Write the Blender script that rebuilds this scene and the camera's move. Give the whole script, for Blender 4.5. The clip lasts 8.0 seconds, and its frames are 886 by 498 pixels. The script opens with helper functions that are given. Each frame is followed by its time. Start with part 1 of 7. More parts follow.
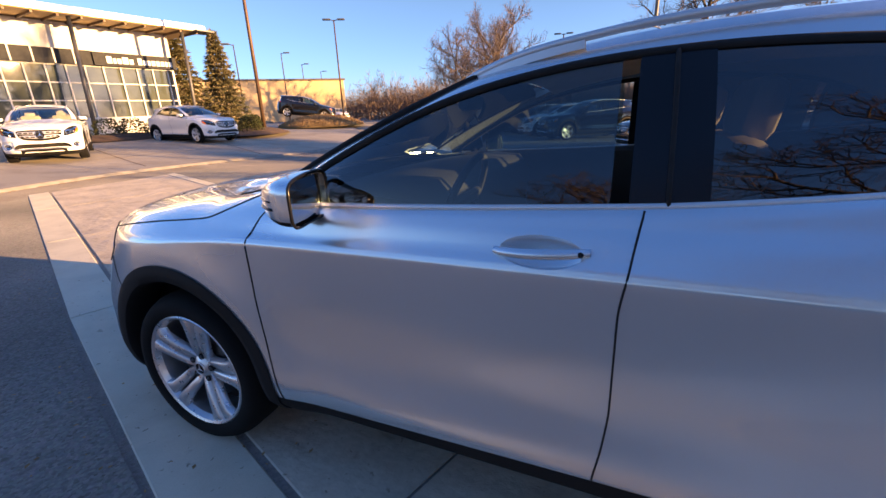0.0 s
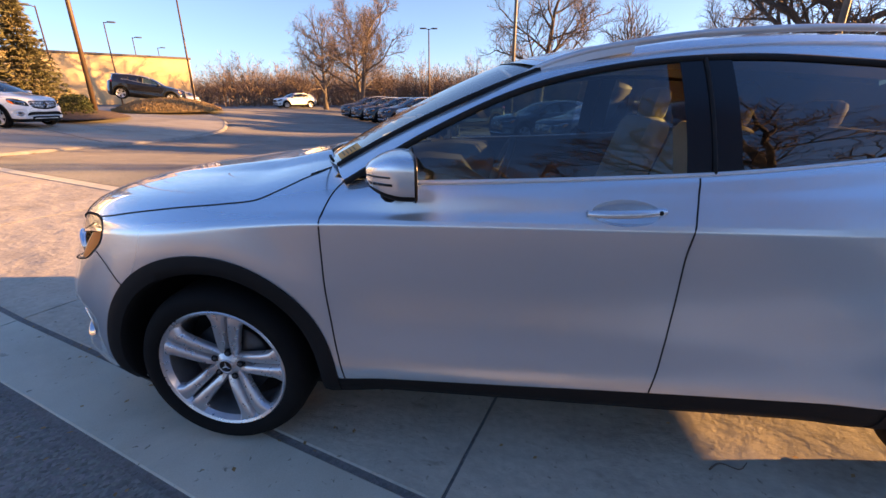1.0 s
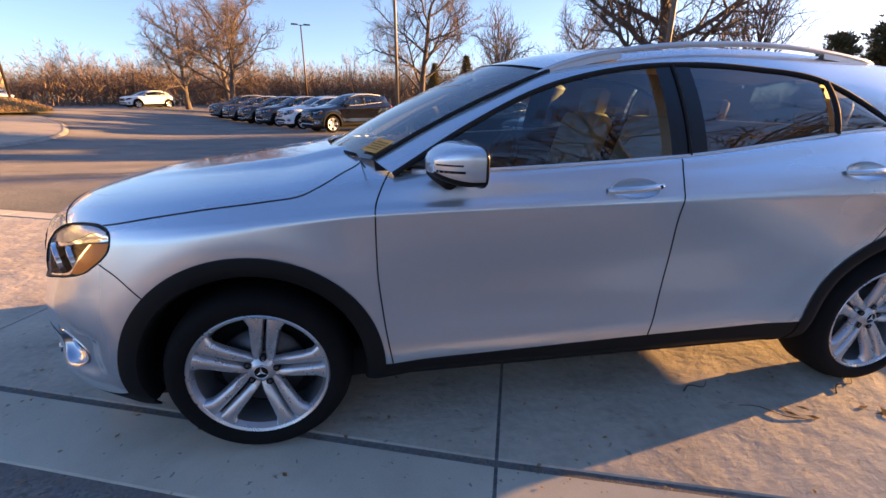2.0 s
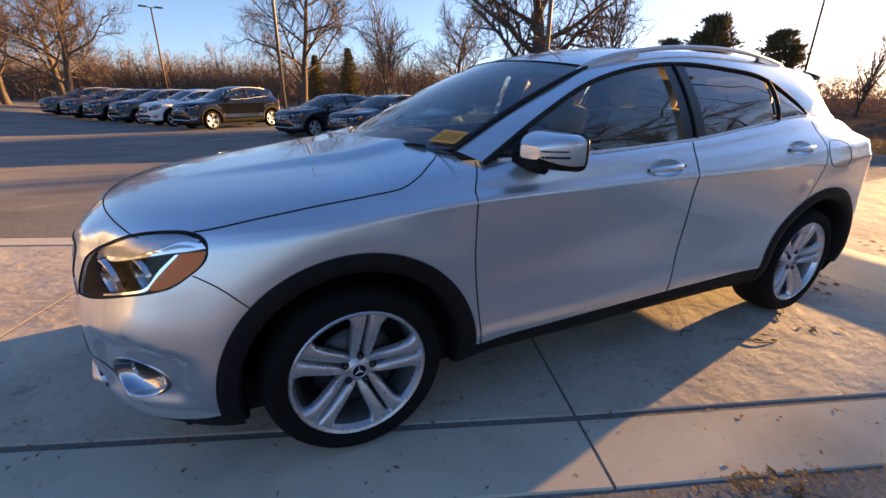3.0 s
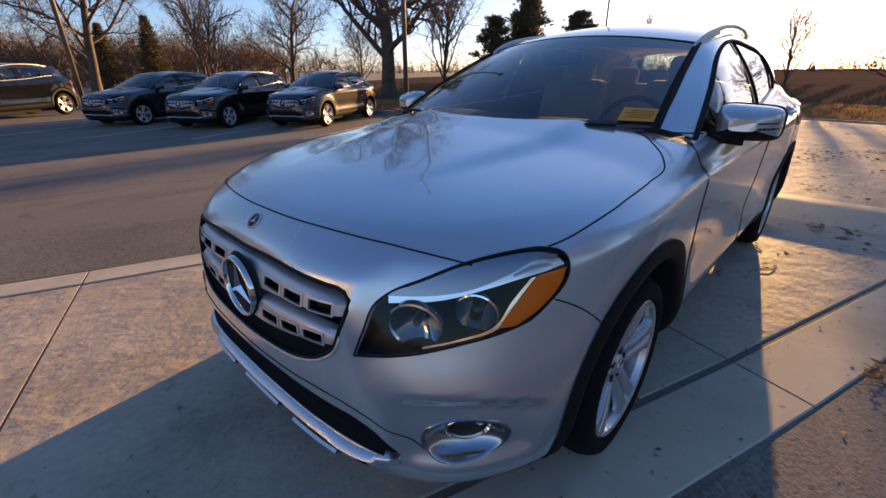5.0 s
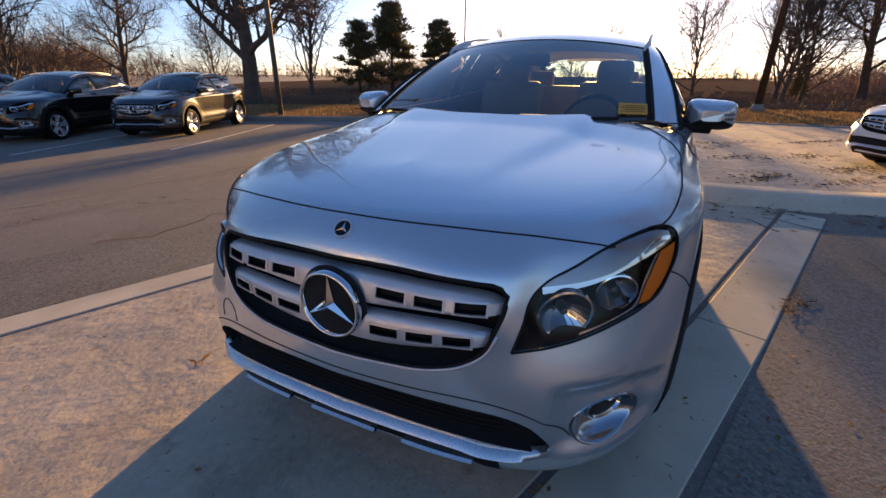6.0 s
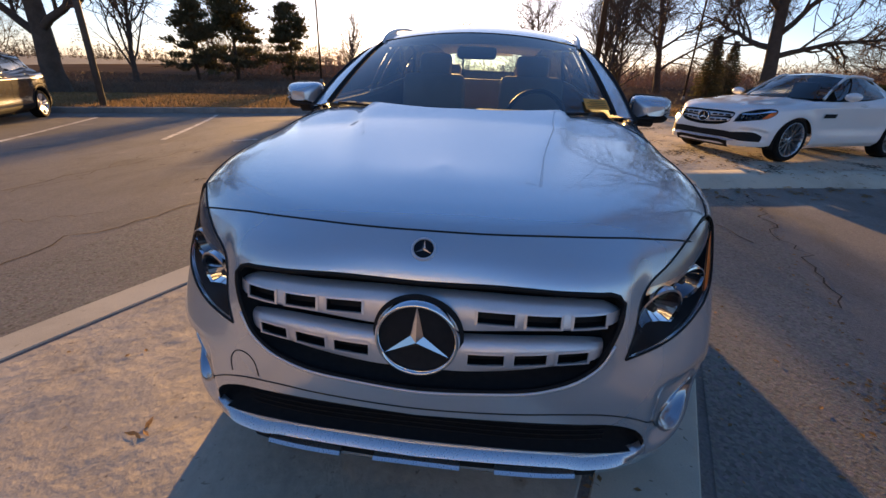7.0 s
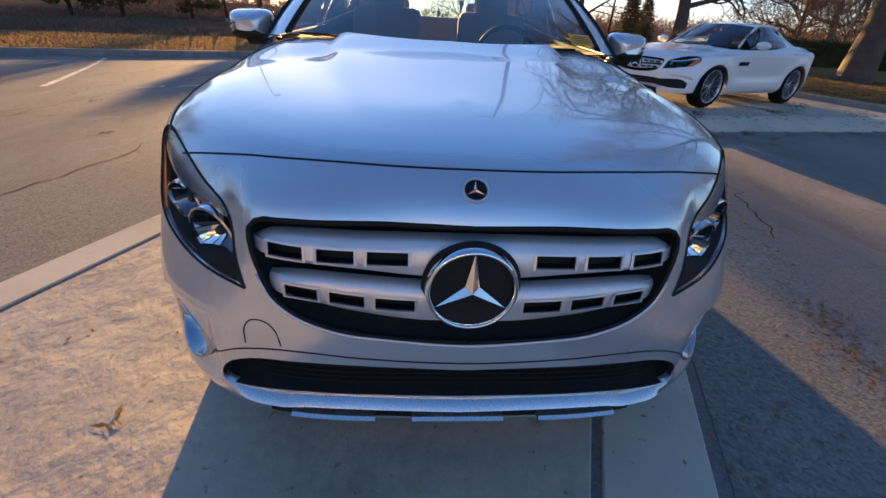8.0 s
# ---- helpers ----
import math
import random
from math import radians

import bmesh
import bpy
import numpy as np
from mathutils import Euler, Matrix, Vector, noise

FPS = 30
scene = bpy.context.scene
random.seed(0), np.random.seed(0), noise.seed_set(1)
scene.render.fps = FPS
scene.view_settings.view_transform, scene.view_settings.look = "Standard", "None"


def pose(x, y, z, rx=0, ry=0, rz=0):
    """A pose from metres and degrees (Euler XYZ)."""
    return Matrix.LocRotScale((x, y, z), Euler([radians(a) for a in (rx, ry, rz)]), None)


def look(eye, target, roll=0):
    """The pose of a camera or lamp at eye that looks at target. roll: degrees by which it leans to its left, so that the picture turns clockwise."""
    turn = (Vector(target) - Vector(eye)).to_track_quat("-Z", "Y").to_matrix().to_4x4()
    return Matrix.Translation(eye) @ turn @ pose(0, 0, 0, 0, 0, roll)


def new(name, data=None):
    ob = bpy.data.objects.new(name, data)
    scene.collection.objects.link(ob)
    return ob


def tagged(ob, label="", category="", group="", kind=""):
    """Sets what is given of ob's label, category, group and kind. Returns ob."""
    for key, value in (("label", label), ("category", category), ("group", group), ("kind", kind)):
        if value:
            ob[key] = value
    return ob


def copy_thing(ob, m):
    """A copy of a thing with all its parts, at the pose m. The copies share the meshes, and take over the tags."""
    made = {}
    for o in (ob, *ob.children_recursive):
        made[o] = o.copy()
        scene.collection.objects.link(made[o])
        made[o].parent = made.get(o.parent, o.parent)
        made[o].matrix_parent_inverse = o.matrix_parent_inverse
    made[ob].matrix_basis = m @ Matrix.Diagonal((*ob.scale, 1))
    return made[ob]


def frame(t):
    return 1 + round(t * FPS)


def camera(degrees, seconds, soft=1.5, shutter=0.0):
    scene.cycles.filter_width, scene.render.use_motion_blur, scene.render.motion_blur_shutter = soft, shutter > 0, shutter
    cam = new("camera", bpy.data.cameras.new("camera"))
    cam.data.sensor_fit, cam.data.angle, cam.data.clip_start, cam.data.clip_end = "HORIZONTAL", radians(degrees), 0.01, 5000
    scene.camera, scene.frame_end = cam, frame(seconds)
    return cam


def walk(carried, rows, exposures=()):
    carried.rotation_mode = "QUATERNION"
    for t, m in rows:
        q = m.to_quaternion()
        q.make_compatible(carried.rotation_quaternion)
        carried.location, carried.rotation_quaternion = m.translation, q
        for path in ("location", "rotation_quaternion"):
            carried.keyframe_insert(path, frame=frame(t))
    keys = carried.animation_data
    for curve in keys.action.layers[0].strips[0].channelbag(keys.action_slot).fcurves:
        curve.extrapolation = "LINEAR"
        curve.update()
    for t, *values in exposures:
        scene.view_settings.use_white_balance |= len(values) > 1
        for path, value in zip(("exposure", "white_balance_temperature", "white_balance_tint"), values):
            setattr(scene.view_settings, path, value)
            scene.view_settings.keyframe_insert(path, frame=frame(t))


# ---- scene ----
cam = camera(92.7, 8.0)
PATH = [
    (0, (1.554, -1.862, 1.317), (0.807, -0.112, 0.699), -2.3),
    (0.5, (1.297, -2.067, 1.307), (0.763, -0.256, 0.647), -1.6),
    (1, (0.967, -2.167, 1.31), (0.794, -0.288, 0.646), -0.0),
    (1.5, (0.702, -2.296, 1.313), (0.828, -0.416, 0.642), 0.6),
    (2.8, (-0.137, -2.218, 1.268), (0.573, -0.468, 0.609), -0.1),
    (3, (-0.295, -2.159, 1.288), (0.524, -0.468, 0.604), 0.4),
    (3.5, (-0.572, -1.974, 1.292), (0.364, -0.358, 0.578), 0.8),
    (4, (-0.794, -1.711, 1.297), (0.287, -0.202, 0.555), -0.9),
    (4.2, (-0.89, -1.623, 1.295), (0.264, -0.179, 0.531), 0.2),
    (5.3, (-1.433, -1.054, 1.296), (0.006, 0.104, 0.528), -0.5),
    (5.5, (-1.495, -0.951, 1.273), (0.011, 0.124, 0.514), -0.0),
    (6, (-1.655, -0.68, 1.263), (0.025, 0.097, 0.504), 0.4),
    (6.5, (-1.714, -0.399, 1.249), (0.068, 0.076, 0.475), 1.5),
    (7, (-1.678, -0.129, 1.263), (0.153, 0.052, 0.479), 2.1),
    (7.5, (-1.67, 0.079, 1.249), (0.159, 0.016, 0.441), 2.8),
    (8, (-1.606, 0.127, 1.19), (0.141, -0.025, 0.228), 3.8),
]
walk(cam, [(t, look(eye, target, roll)) for t, eye, target, roll in PATH], exposures=[(0.0, 2.28, 8200, 15), (1.5, 2.62, 10200, 18), (3.0, 2.26, 9800, 13), (4.0, 1.88, 9400, 11), (5.5, 1.78, 9600, 12), (7.5, 1.80, 9200, 9), (8.0, 2.14, 9000, 8)])


# ---------------------------------------------------------------- light
SUN_AZ, SUN_EL = 7.6, 6.5
world = bpy.data.worlds.new("sky")
scene.world = world
world.use_nodes = True
_wn = world.node_tree.nodes
_bg = _wn["Background"]
_sky = _wn.new("ShaderNodeTexSky")
_sky.sky_type = "NISHITA"
_sky.sun_disc = False
_sky.sun_elevation = radians(SUN_EL)
_sky.sun_rotation = radians(90 - SUN_AZ)
_sky.air_density = 0.8
_sky.dust_density = 0.45
_sky.ozone_density = 4.0
_haze = _wn.new("ShaderNodeMix")          # thin rosy evening haze, warmest low down
_haze.data_type = "RGBA"
_haze.blend_type = "MULTIPLY"
_haze.inputs[0].default_value = 1.0
_wtc = _wn.new("ShaderNodeTexCoord")
_wsep = _wn.new("ShaderNodeSeparateXYZ")
_wmr = _wn.new("ShaderNodeMapRange")
_wmr.inputs[1].default_value = 0.22
_wmr.inputs[2].default_value = 0.75
_wmix = _wn.new("ShaderNodeMix")
_wmix.data_type = "RGBA"
_wmix.inputs[6].default_value = (0.78, 0.63, 0.65, 1.0)
_wmix.inputs[7].default_value = (0.57, 0.74, 0.97, 1.0)
world.node_tree.links.new(_wtc.outputs["Generated"], _wsep.inputs[0])
world.node_tree.links.new(_wsep.outputs[2], _wmr.inputs[0])
world.node_tree.links.new(_wmr.outputs[0], _wmix.inputs[0])
_wlow = _wn.new("ShaderNodeMapRange")
_wlow.inputs[1].default_value = 0.0
_wlow.inputs[2].default_value = 0.22
_wpale = _wn.new("ShaderNodeMix")
_wpale.data_type = "RGBA"
_wpale.inputs[6].default_value = (0.62, 0.62, 0.90, 1.0)
world.node_tree.links.new(_wsep.outputs[2], _wlow.inputs[0])
world.node_tree.links.new(_wlow.outputs[0], _wpale.inputs[0])
world.node_tree.links.new(_wmix.outputs[2], _wpale.inputs[7])
world.node_tree.links.new(_wpale.outputs[2], _haze.inputs[7])
world.node_tree.links.new(_sky.outputs[0], _haze.inputs[6])
world.node_tree.links.new(_haze.outputs[2], _bg.inputs[0])
_bg.inputs[1].default_value = 0.14
sun_data = bpy.data.lights.new("sun", "SUN")
sun_data.energy = 4.4
sun_data.angle = radians(0.55)
sun_data.color = (1.0, 0.64, 0.32)
sun = new("sun", sun_data)
sun.matrix_world = look((100 * math.cos(radians(SUN_AZ)), 100 * math.sin(radians(SUN_AZ)), 100 * math.tan(radians(SUN_EL))), (0, 0, 0))


# ---------------------------------------------------------------- materials
def surf(name, c1, c2=None, rough=0.6, metal=0.0, scale=6.0, fine=60.0, bump=0.15, dist=0.01, coat=0.0, rvary=0.1, mixlo=0.35, mixhi=0.65, rand=0.0, spec=0.5):
    """Principled surface with two scales of variation: broad noise between c1 and c2, fine noise as relief and roughness."""
    m = bpy.data.materials.new(name)
    m.use_nodes = True
    nt = m.node_tree
    n, l = nt.nodes, nt.links
    p = n["Principled BSDF"]
    p.inputs["Metallic"].default_value = metal
    p.inputs["Coat Weight"].default_value = coat
    p.inputs["Coat Roughness"].default_value = 0.04
    p.inputs["Specular IOR Level"].default_value = spec
    tc = n.new("ShaderNodeTexCoord")
    a = n.new("ShaderNodeTexNoise")
    a.inputs["Scale"].default_value = scale
    a.inputs["Detail"].default_value = 5
    l.new(tc.outputs["Object"], a.inputs["Vector"])
    b = n.new("ShaderNodeTexNoise")
    b.inputs["Scale"].default_value = fine
    b.inputs["Detail"].default_value = 3
    l.new(tc.outputs["Object"], b.inputs["Vector"])
    r = n.new("ShaderNodeValToRGB")
    r.color_ramp.elements[0].position, r.color_ramp.elements[1].position = mixlo, mixhi
    r.color_ramp.elements[0].color = (*c1, 1)
    r.color_ramp.elements[1].color = (*(c2 or [v * 0.8 for v in c1]), 1)
    mix = n.new("ShaderNodeMath")
    mix.operation = "MULTIPLY_ADD"
    mix.inputs[1].default_value = 0.35
    l.new(b.outputs["Fac"], mix.inputs[0])
    half = n.new("ShaderNodeMath")
    half.operation = "MULTIPLY"
    half.inputs[1].default_value = 0.65
    l.new(a.outputs["Fac"], half.inputs[0])
    l.new(half.outputs[0], mix.inputs[2])
    l.new(mix.outputs[0], r.inputs["Fac"])
    col = r.outputs["Color"]
    if rand:
        oi = n.new("ShaderNodeObjectInfo")
        hs = n.new("ShaderNodeHueSaturation")
        mr = n.new("ShaderNodeMapRange")
        mr.inputs["To Min"].default_value, mr.inputs["To Max"].default_value = 1 - rand, 1 + rand
        l.new(oi.outputs["Random"], mr.inputs["Value"])
        l.new(mr.outputs["Result"], hs.inputs["Value"])
        l.new(col, hs.inputs["Color"])
        col = hs.outputs["Color"]
    l.new(col, p.inputs["Base Color"])
    mr2 = n.new("ShaderNodeMapRange")
    mr2.inputs["To Min"].default_value, mr2.inputs["To Max"].default_value = max(rough - rvary, 0.02), min(rough + rvary, 1)
    l.new(b.outputs["Fac"], mr2.inputs["Value"])
    l.new(mr2.outputs["Result"], p.inputs["Roughness"])
    if bump:
        bp = n.new("ShaderNodeBump")
        bp.inputs["Strength"].default_value = bump
        bp.inputs["Distance"].default_value = dist
        l.new(b.outputs["Fac"], bp.inputs["Height"])
        l.new(bp.outputs["Normal"], p.inputs["Normal"])
    return m


def paint(name, c, metal=0.0, rough=0.3, flake=0.0):
    m = surf(name, c, [v * 0.97 for v in c], rough=rough, metal=metal, scale=2.0, fine=900, bump=flake, dist=0.0004, coat=1.0, rvary=0.03)
    m.node_tree.nodes["Principled BSDF"].inputs["Coat Roughness"].default_value = 0.03
    return m


def glass(name, tint, gloss=1.0):
    """Thin tinted pane: tinted see-through, with a mirror sheen that grows at grazing angles."""
    m = bpy.data.materials.new(name)
    m.use_nodes = True
    n, l = m.node_tree.nodes, m.node_tree.links
    n.remove(n["Principled BSDF"])
    tr = n.new("ShaderNodeBsdfTransparent")
    tr.inputs[0].default_value = (*tint, 1)
    gl = n.new("ShaderNodeBsdfGlossy")
    gl.inputs["Roughness"].default_value = 0.012
    fr = n.new("ShaderNodeFresnel")
    fr.inputs["IOR"].default_value = 1.55
    mul = n.new("ShaderNodeMath")
    mul.operation = "MULTIPLY_ADD"
    mul.use_clamp = True
    mul.inputs[1].default_value = 1.05 * gloss
    mul.inputs[2].default_value = 0.02
    l.new(fr.outputs[0], mul.inputs[0])
    mx = n.new("ShaderNodeMixShader")
    l.new(mul.outputs[0], mx.inputs[0])
    l.new(tr.outputs[0], mx.inputs[1])
    l.new(gl.outputs[0], mx.inputs[2])
    l.new(mx.outputs[0], n["Material Output"].inputs[0])
    return m


def asphalt_mat(name, lo, hi, patch, stone=90, fine=140, bump=0.5):
    m = surf(name, lo, hi, rough=0.85, scale=0.35, fine=fine, bump=bump, dist=0.006, mixlo=0.38, mixhi=0.62)
    n, l = m.node_tree.nodes, m.node_tree.links
    p = n["Principled BSDF"]
    tc = [q for q in n if q.type == "TEX_COORD"][0]
    src = p.inputs["Base Color"].links[0].from_socket
    v = n.new("ShaderNodeTexVoronoi")
    v.inputs["Scale"].default_value = stone
    l.new(tc.outputs["Object"], v.inputs["Vector"])
    mx = n.new("ShaderNodeMix")
    mx.data_type = "RGBA"
    mx.blend_type = "OVERLAY"
    mx.inputs[0].default_value = patch
    l.new(src, mx.inputs[6])
    l.new(v.outputs["Color"], mx.inputs[7])
    hs = n.new("ShaderNodeHueSaturation")
    hs.inputs["Saturation"].default_value = 0.18
    l.new(mx.outputs[2], hs.inputs["Color"])
    tint = n.new("ShaderNodeMix")
    tint.data_type = "RGBA"
    tint.inputs[0].default_value = 0.55
    l.new(hs.outputs["Color"], tint.inputs[6])
    l.new(src, tint.inputs[7])
    l.new(tint.outputs[2], p.inputs["Base Color"])
    return m


def stamped_mat(name):
    """Textured slate-stamped concrete, warm grey, with shallow fractured relief."""
    m = surf(name, (0.54, 0.46, 0.36), (0.37, 0.315, 0.248), rough=0.75, scale=1.7, fine=26, bump=0.0, mixlo=0.36, mixhi=0.66)
    n, l = m.node_tree.nodes, m.node_tree.links
    p = n["Principled BSDF"]
    tc = [q for q in n if q.type == "TEX_COORD"][0]
    w = n.new("ShaderNodeTexNoise")
    w.inputs["Scale"].default_value = 3.6
    w.inputs["Detail"].default_value = 8
    w.inputs["Roughness"].default_value = 0.55
    w.inputs["Distortion"].default_value = 0.15
    mp = n.new("ShaderNodeMapping")
    mp.inputs["Scale"].default_value = (1.0, 1.35, 1.0)
    mp.inputs["Rotation"].default_value = (0, 0, 0.5)
    l.new(tc.outputs["Object"], mp.inputs["Vector"])
    l.new(mp.outputs[0], w.inputs["Vector"])
    b1 = n.new("ShaderNodeBump")
    b1.inputs["Strength"].default_value = 0.65
    b1.inputs["Distance"].default_value = 0.028
    l.new(w.outputs["Fac"], b1.inputs["Height"])
    w2 = n.new("ShaderNodeTexNoise")
    w2.inputs["Scale"].default_value = 17.0
    w2.inputs["Detail"].default_value = 7
    w2.inputs["Roughness"].default_value = 0.68
    l.new(mp.outputs[0], w2.inputs["Vector"])
    b2 = n.new("ShaderNodeBump")
    b2.inputs["Strength"].default_value = 0.38
    b2.inputs["Distance"].default_value = 0.010
    l.new(w2.outputs["Fac"], b2.inputs["Height"])
    l.new(b1.outputs[0], b2.inputs["Normal"])
    l.new(b2.outputs[0], p.inputs["Normal"])
    return m


def stain(m, scale, lo, hi, tone, stretch=(1, 1, 1), detail=6.0):
    """Blotches with an outline of their own: where broad noise is high the colour is multiplied by tone."""
    n, l = m.node_tree.nodes, m.node_tree.links
    p = n["Principled BSDF"]
    src = p.inputs["Base Color"].links[0].from_socket
    tc = [q for q in n if q.type == "TEX_COORD"][0]
    mp = n.new("ShaderNodeMapping")
    mp.inputs["Scale"].default_value = stretch
    mp.inputs["Location"].default_value = (scale * 3.1, 1.7, 0)
    l.new(tc.outputs["Object"], mp.inputs["Vector"])
    t = n.new("ShaderNodeTexNoise")
    t.inputs["Scale"].default_value = scale
    t.inputs["Detail"].default_value = detail
    t.inputs["Roughness"].default_value = 0.62
    t.inputs["Distortion"].default_value = 0.4
    l.new(mp.outputs[0], t.inputs["Vector"])
    r = n.new("ShaderNodeMapRange")
    r.inputs[1].default_value, r.inputs[2].default_value = lo, hi
    l.new(t.outputs["Fac"], r.inputs[0])
    mx = n.new("ShaderNodeMix")
    mx.data_type = "RGBA"
    mx.blend_type = "MULTIPLY"
    mx.inputs[7].default_value = (*tone, 1)
    l.new(r.outputs[0], mx.inputs[0])
    l.new(src, mx.inputs[6])
    l.new(mx.outputs[2], p.inputs["Base Color"])


M = {}
M["silver"] = paint("silver_paint", (0.63, 0.695, 0.735), metal=0.70, rough=0.25)
M["white"] = paint("white_paint", (0.78, 0.78, 0.77), rough=0.35)
M["black"] = paint("black_paint", (0.006, 0.006, 0.008), rough=0.12)
M["grey"] = paint("grey_paint", (0.045, 0.048, 0.056), metal=0.5, rough=0.22)
M["darkblue"] = paint("dark_blue_paint", (0.012, 0.018, 0.036), metal=0.3, rough=0.18)
M["gap"] = surf("dark_gap", (0.008, 0.008, 0.009), rough=0.9, bump=0)
M["plastic"] = surf("black_plastic", (0.005, 0.005, 0.0055), (0.008, 0.008, 0.0085), rough=0.68, fine=700, bump=0.15, dist=0.001, spec=0.25)
M["gloss"] = surf("gloss_black", (0.006, 0.006, 0.007), rough=0.22, bump=0, coat=0.0, rvary=0.02, spec=0.35)
M["rubber"] = surf("tyre_rubber", (0.0045, 0.0045, 0.005), (0.008, 0.0077, 0.0075), rough=0.85, scale=9, fine=220, bump=0.2, dist=0.002, spec=0.2)
M["alloy"] = surf("alloy_silver", (0.62, 0.62, 0.64), (0.60, 0.60, 0.62), rough=0.30, metal=0.75, fine=40, bump=0.0, coat=0.6)
M["alloyin"] = surf("rim_inside", (0.10, 0.10, 0.105), rough=0.45, metal=0.8, bump=0.05)
M["brushed"] = surf("brushed_silver", (0.70, 0.71, 0.73), (0.64, 0.65, 0.67), rough=0.30, metal=0.9, fine=300, bump=0.0)
M["darkalloy"] = surf("dark_alloy", (0.20, 0.20, 0.205), (0.17, 0.17, 0.175), rough=0.35, metal=0.7, fine=40, bump=0.0)
M["barrel"] = surf("rim_barrel", (0.34, 0.34, 0.35), (0.27, 0.27, 0.28), rough=0.35, metal=0.7, fine=40, bump=0.0)
M["chrome"] = surf("chrome", (0.86, 0.87, 0.88), (0.80, 0.81, 0.82), rough=0.07, metal=1.0, fine=300, bump=0.0, rvary=0.03)
M["satin"] = surf("satin_silver", (0.66, 0.665, 0.68), (0.60, 0.605, 0.62), rough=0.38, metal=0.55, fine=300, bump=0.02, dist=0.001)
M["mirror"] = surf("mirror_glass", (0.82, 0.83, 0.84), (0.80, 0.81, 0.82), rough=0.02, metal=1.0, bump=0, rvary=0.01)
M["amber"] = surf("amber_lens", (0.98, 0.19, 0.008), (0.92, 0.15, 0.006), rough=0.35, fine=160, bump=0.3, dist=0.002, spec=0.25)
M["redlens"] = surf("red_lens", (0.45, 0.01, 0.012), (0.35, 0.01, 0.01), rough=0.15, fine=160, bump=0.2, dist=0.002, coat=1.0)
M["bezel"] = surf("bezel_chrome", (0.50, 0.52, 0.55), (0.44, 0.46, 0.49), rough=0.17, metal=1.0, bump=0.0)
M["smoke"] = surf("smoked_chrome", (0.20, 0.21, 0.23), (0.16, 0.17, 0.19), rough=0.10, metal=1.0, bump=0.0)
M["lampdark"] = surf("lamp_housing", (0.012, 0.012, 0.014), (0.022, 0.022, 0.022), rough=0.4, bump=0.0, spec=0.3)
M["clear"] = glass("lamp_lens", (0.98, 0.985, 0.99), 0.12)
M["glass"] = glass("tinted_window", (0.37, 0.53, 0.56), 1.9)
M["glassdark"] = glass("privacy_window", (0.12, 0.14, 0.15), 2.0)
M["screen"] = glass("windscreen_glass", (0.66, 0.76, 0.76), 1.6)
M["seat"] = surf("beige_seat", (0.50, 0.43, 0.33), (0.42, 0.36, 0.27), rough=0.6, fine=150, bump=0.2, dist=0.003)
M["dash"] = surf("dark_dash", (0.018, 0.018, 0.02), (0.028, 0.028, 0.03), rough=0.55, fine=300, bump=0.2, dist=0.002)
M["orange"] = surf("orange_tag", (0.88, 0.37, 0.06), (0.82, 0.33, 0.05), rough=0.6, bump=0.02)
M["lampcover"] = surf("lamp_cover", (0.36, 0.38, 0.42), (0.32, 0.34, 0.38), rough=0.22, metal=0.9, bump=0)
M["print"] = surf("printed_bars", (0.28, 0.13, 0.03), rough=0.7, bump=0)
M["whitecard"] = surf("white_card", (0.75, 0.75, 0.73), rough=0.6, bump=0.02)
M["asphalt"] = asphalt_mat("asphalt_worn", (0.145, 0.121, 0.098), (0.20, 0.168, 0.136), 0.5)
M["roadpale"] = asphalt_mat("road_worn_pale", (0.25, 0.22, 0.178), (0.33, 0.29, 0.237), 0.4)
M["asphaltdark"] = asphalt_mat("asphalt_coarse", (0.088, 0.079, 0.060), (0.20, 0.178, 0.135), 1.0, stone=62, fine=75, bump=0.3)
M["stamped"] = stamped_mat("stamped_concrete")
M["concrete"] = surf("smooth_concrete", (0.60, 0.545, 0.43), (0.48, 0.435, 0.342), rough=0.8, scale=2.2, fine=180, bump=0.2, dist=0.003)
M["kerb"] = surf("kerb_concrete", (0.30, 0.28, 0.25), (0.20, 0.185, 0.165), rough=0.85, scale=3, fine=120, bump=0.3, dist=0.004)
M["drive"] = surf("drive_concrete", (0.40, 0.345, 0.28), (0.30, 0.26, 0.21), rough=0.85, scale=0.4, fine=60, bump=0.2, dist=0.004)
M["line"] = surf("worn_white_paint", (0.62, 0.60, 0.55), (0.25, 0.23, 0.20), rough=0.8, scale=5, fine=60, bump=0.1, mixlo=0.45, mixhi=0.62)
M["drygrass"] = surf("dry_grass", (0.31, 0.20, 0.075), (0.17, 0.115, 0.05), rough=0.95, scale=1.2, fine=40, bump=0.8, dist=0.05, spec=0.0)
M["blade"] = surf("grass_blades", (0.42, 0.27, 0.15), (0.25, 0.17, 0.09), rough=0.9, scale=0.7, fine=9, bump=0)
M["mulch"] = surf("bark_mulch", (0.045, 0.028, 0.02), (0.085, 0.05, 0.033), rough=0.95, scale=3, fine=50, bump=0.8, dist=0.03)
M["wetleaf"] = surf("wet_leaf", (0.035, 0.024, 0.018), (0.08, 0.05, 0.032), rough=0.75, scale=9, fine=60, bump=0.2, rand=0.35)
M["leaf"] = surf("dead_leaf", (0.27, 0.145, 0.065), (0.40, 0.245, 0.115), rough=0.85, scale=9, fine=60, bump=0.2, rand=0.35)
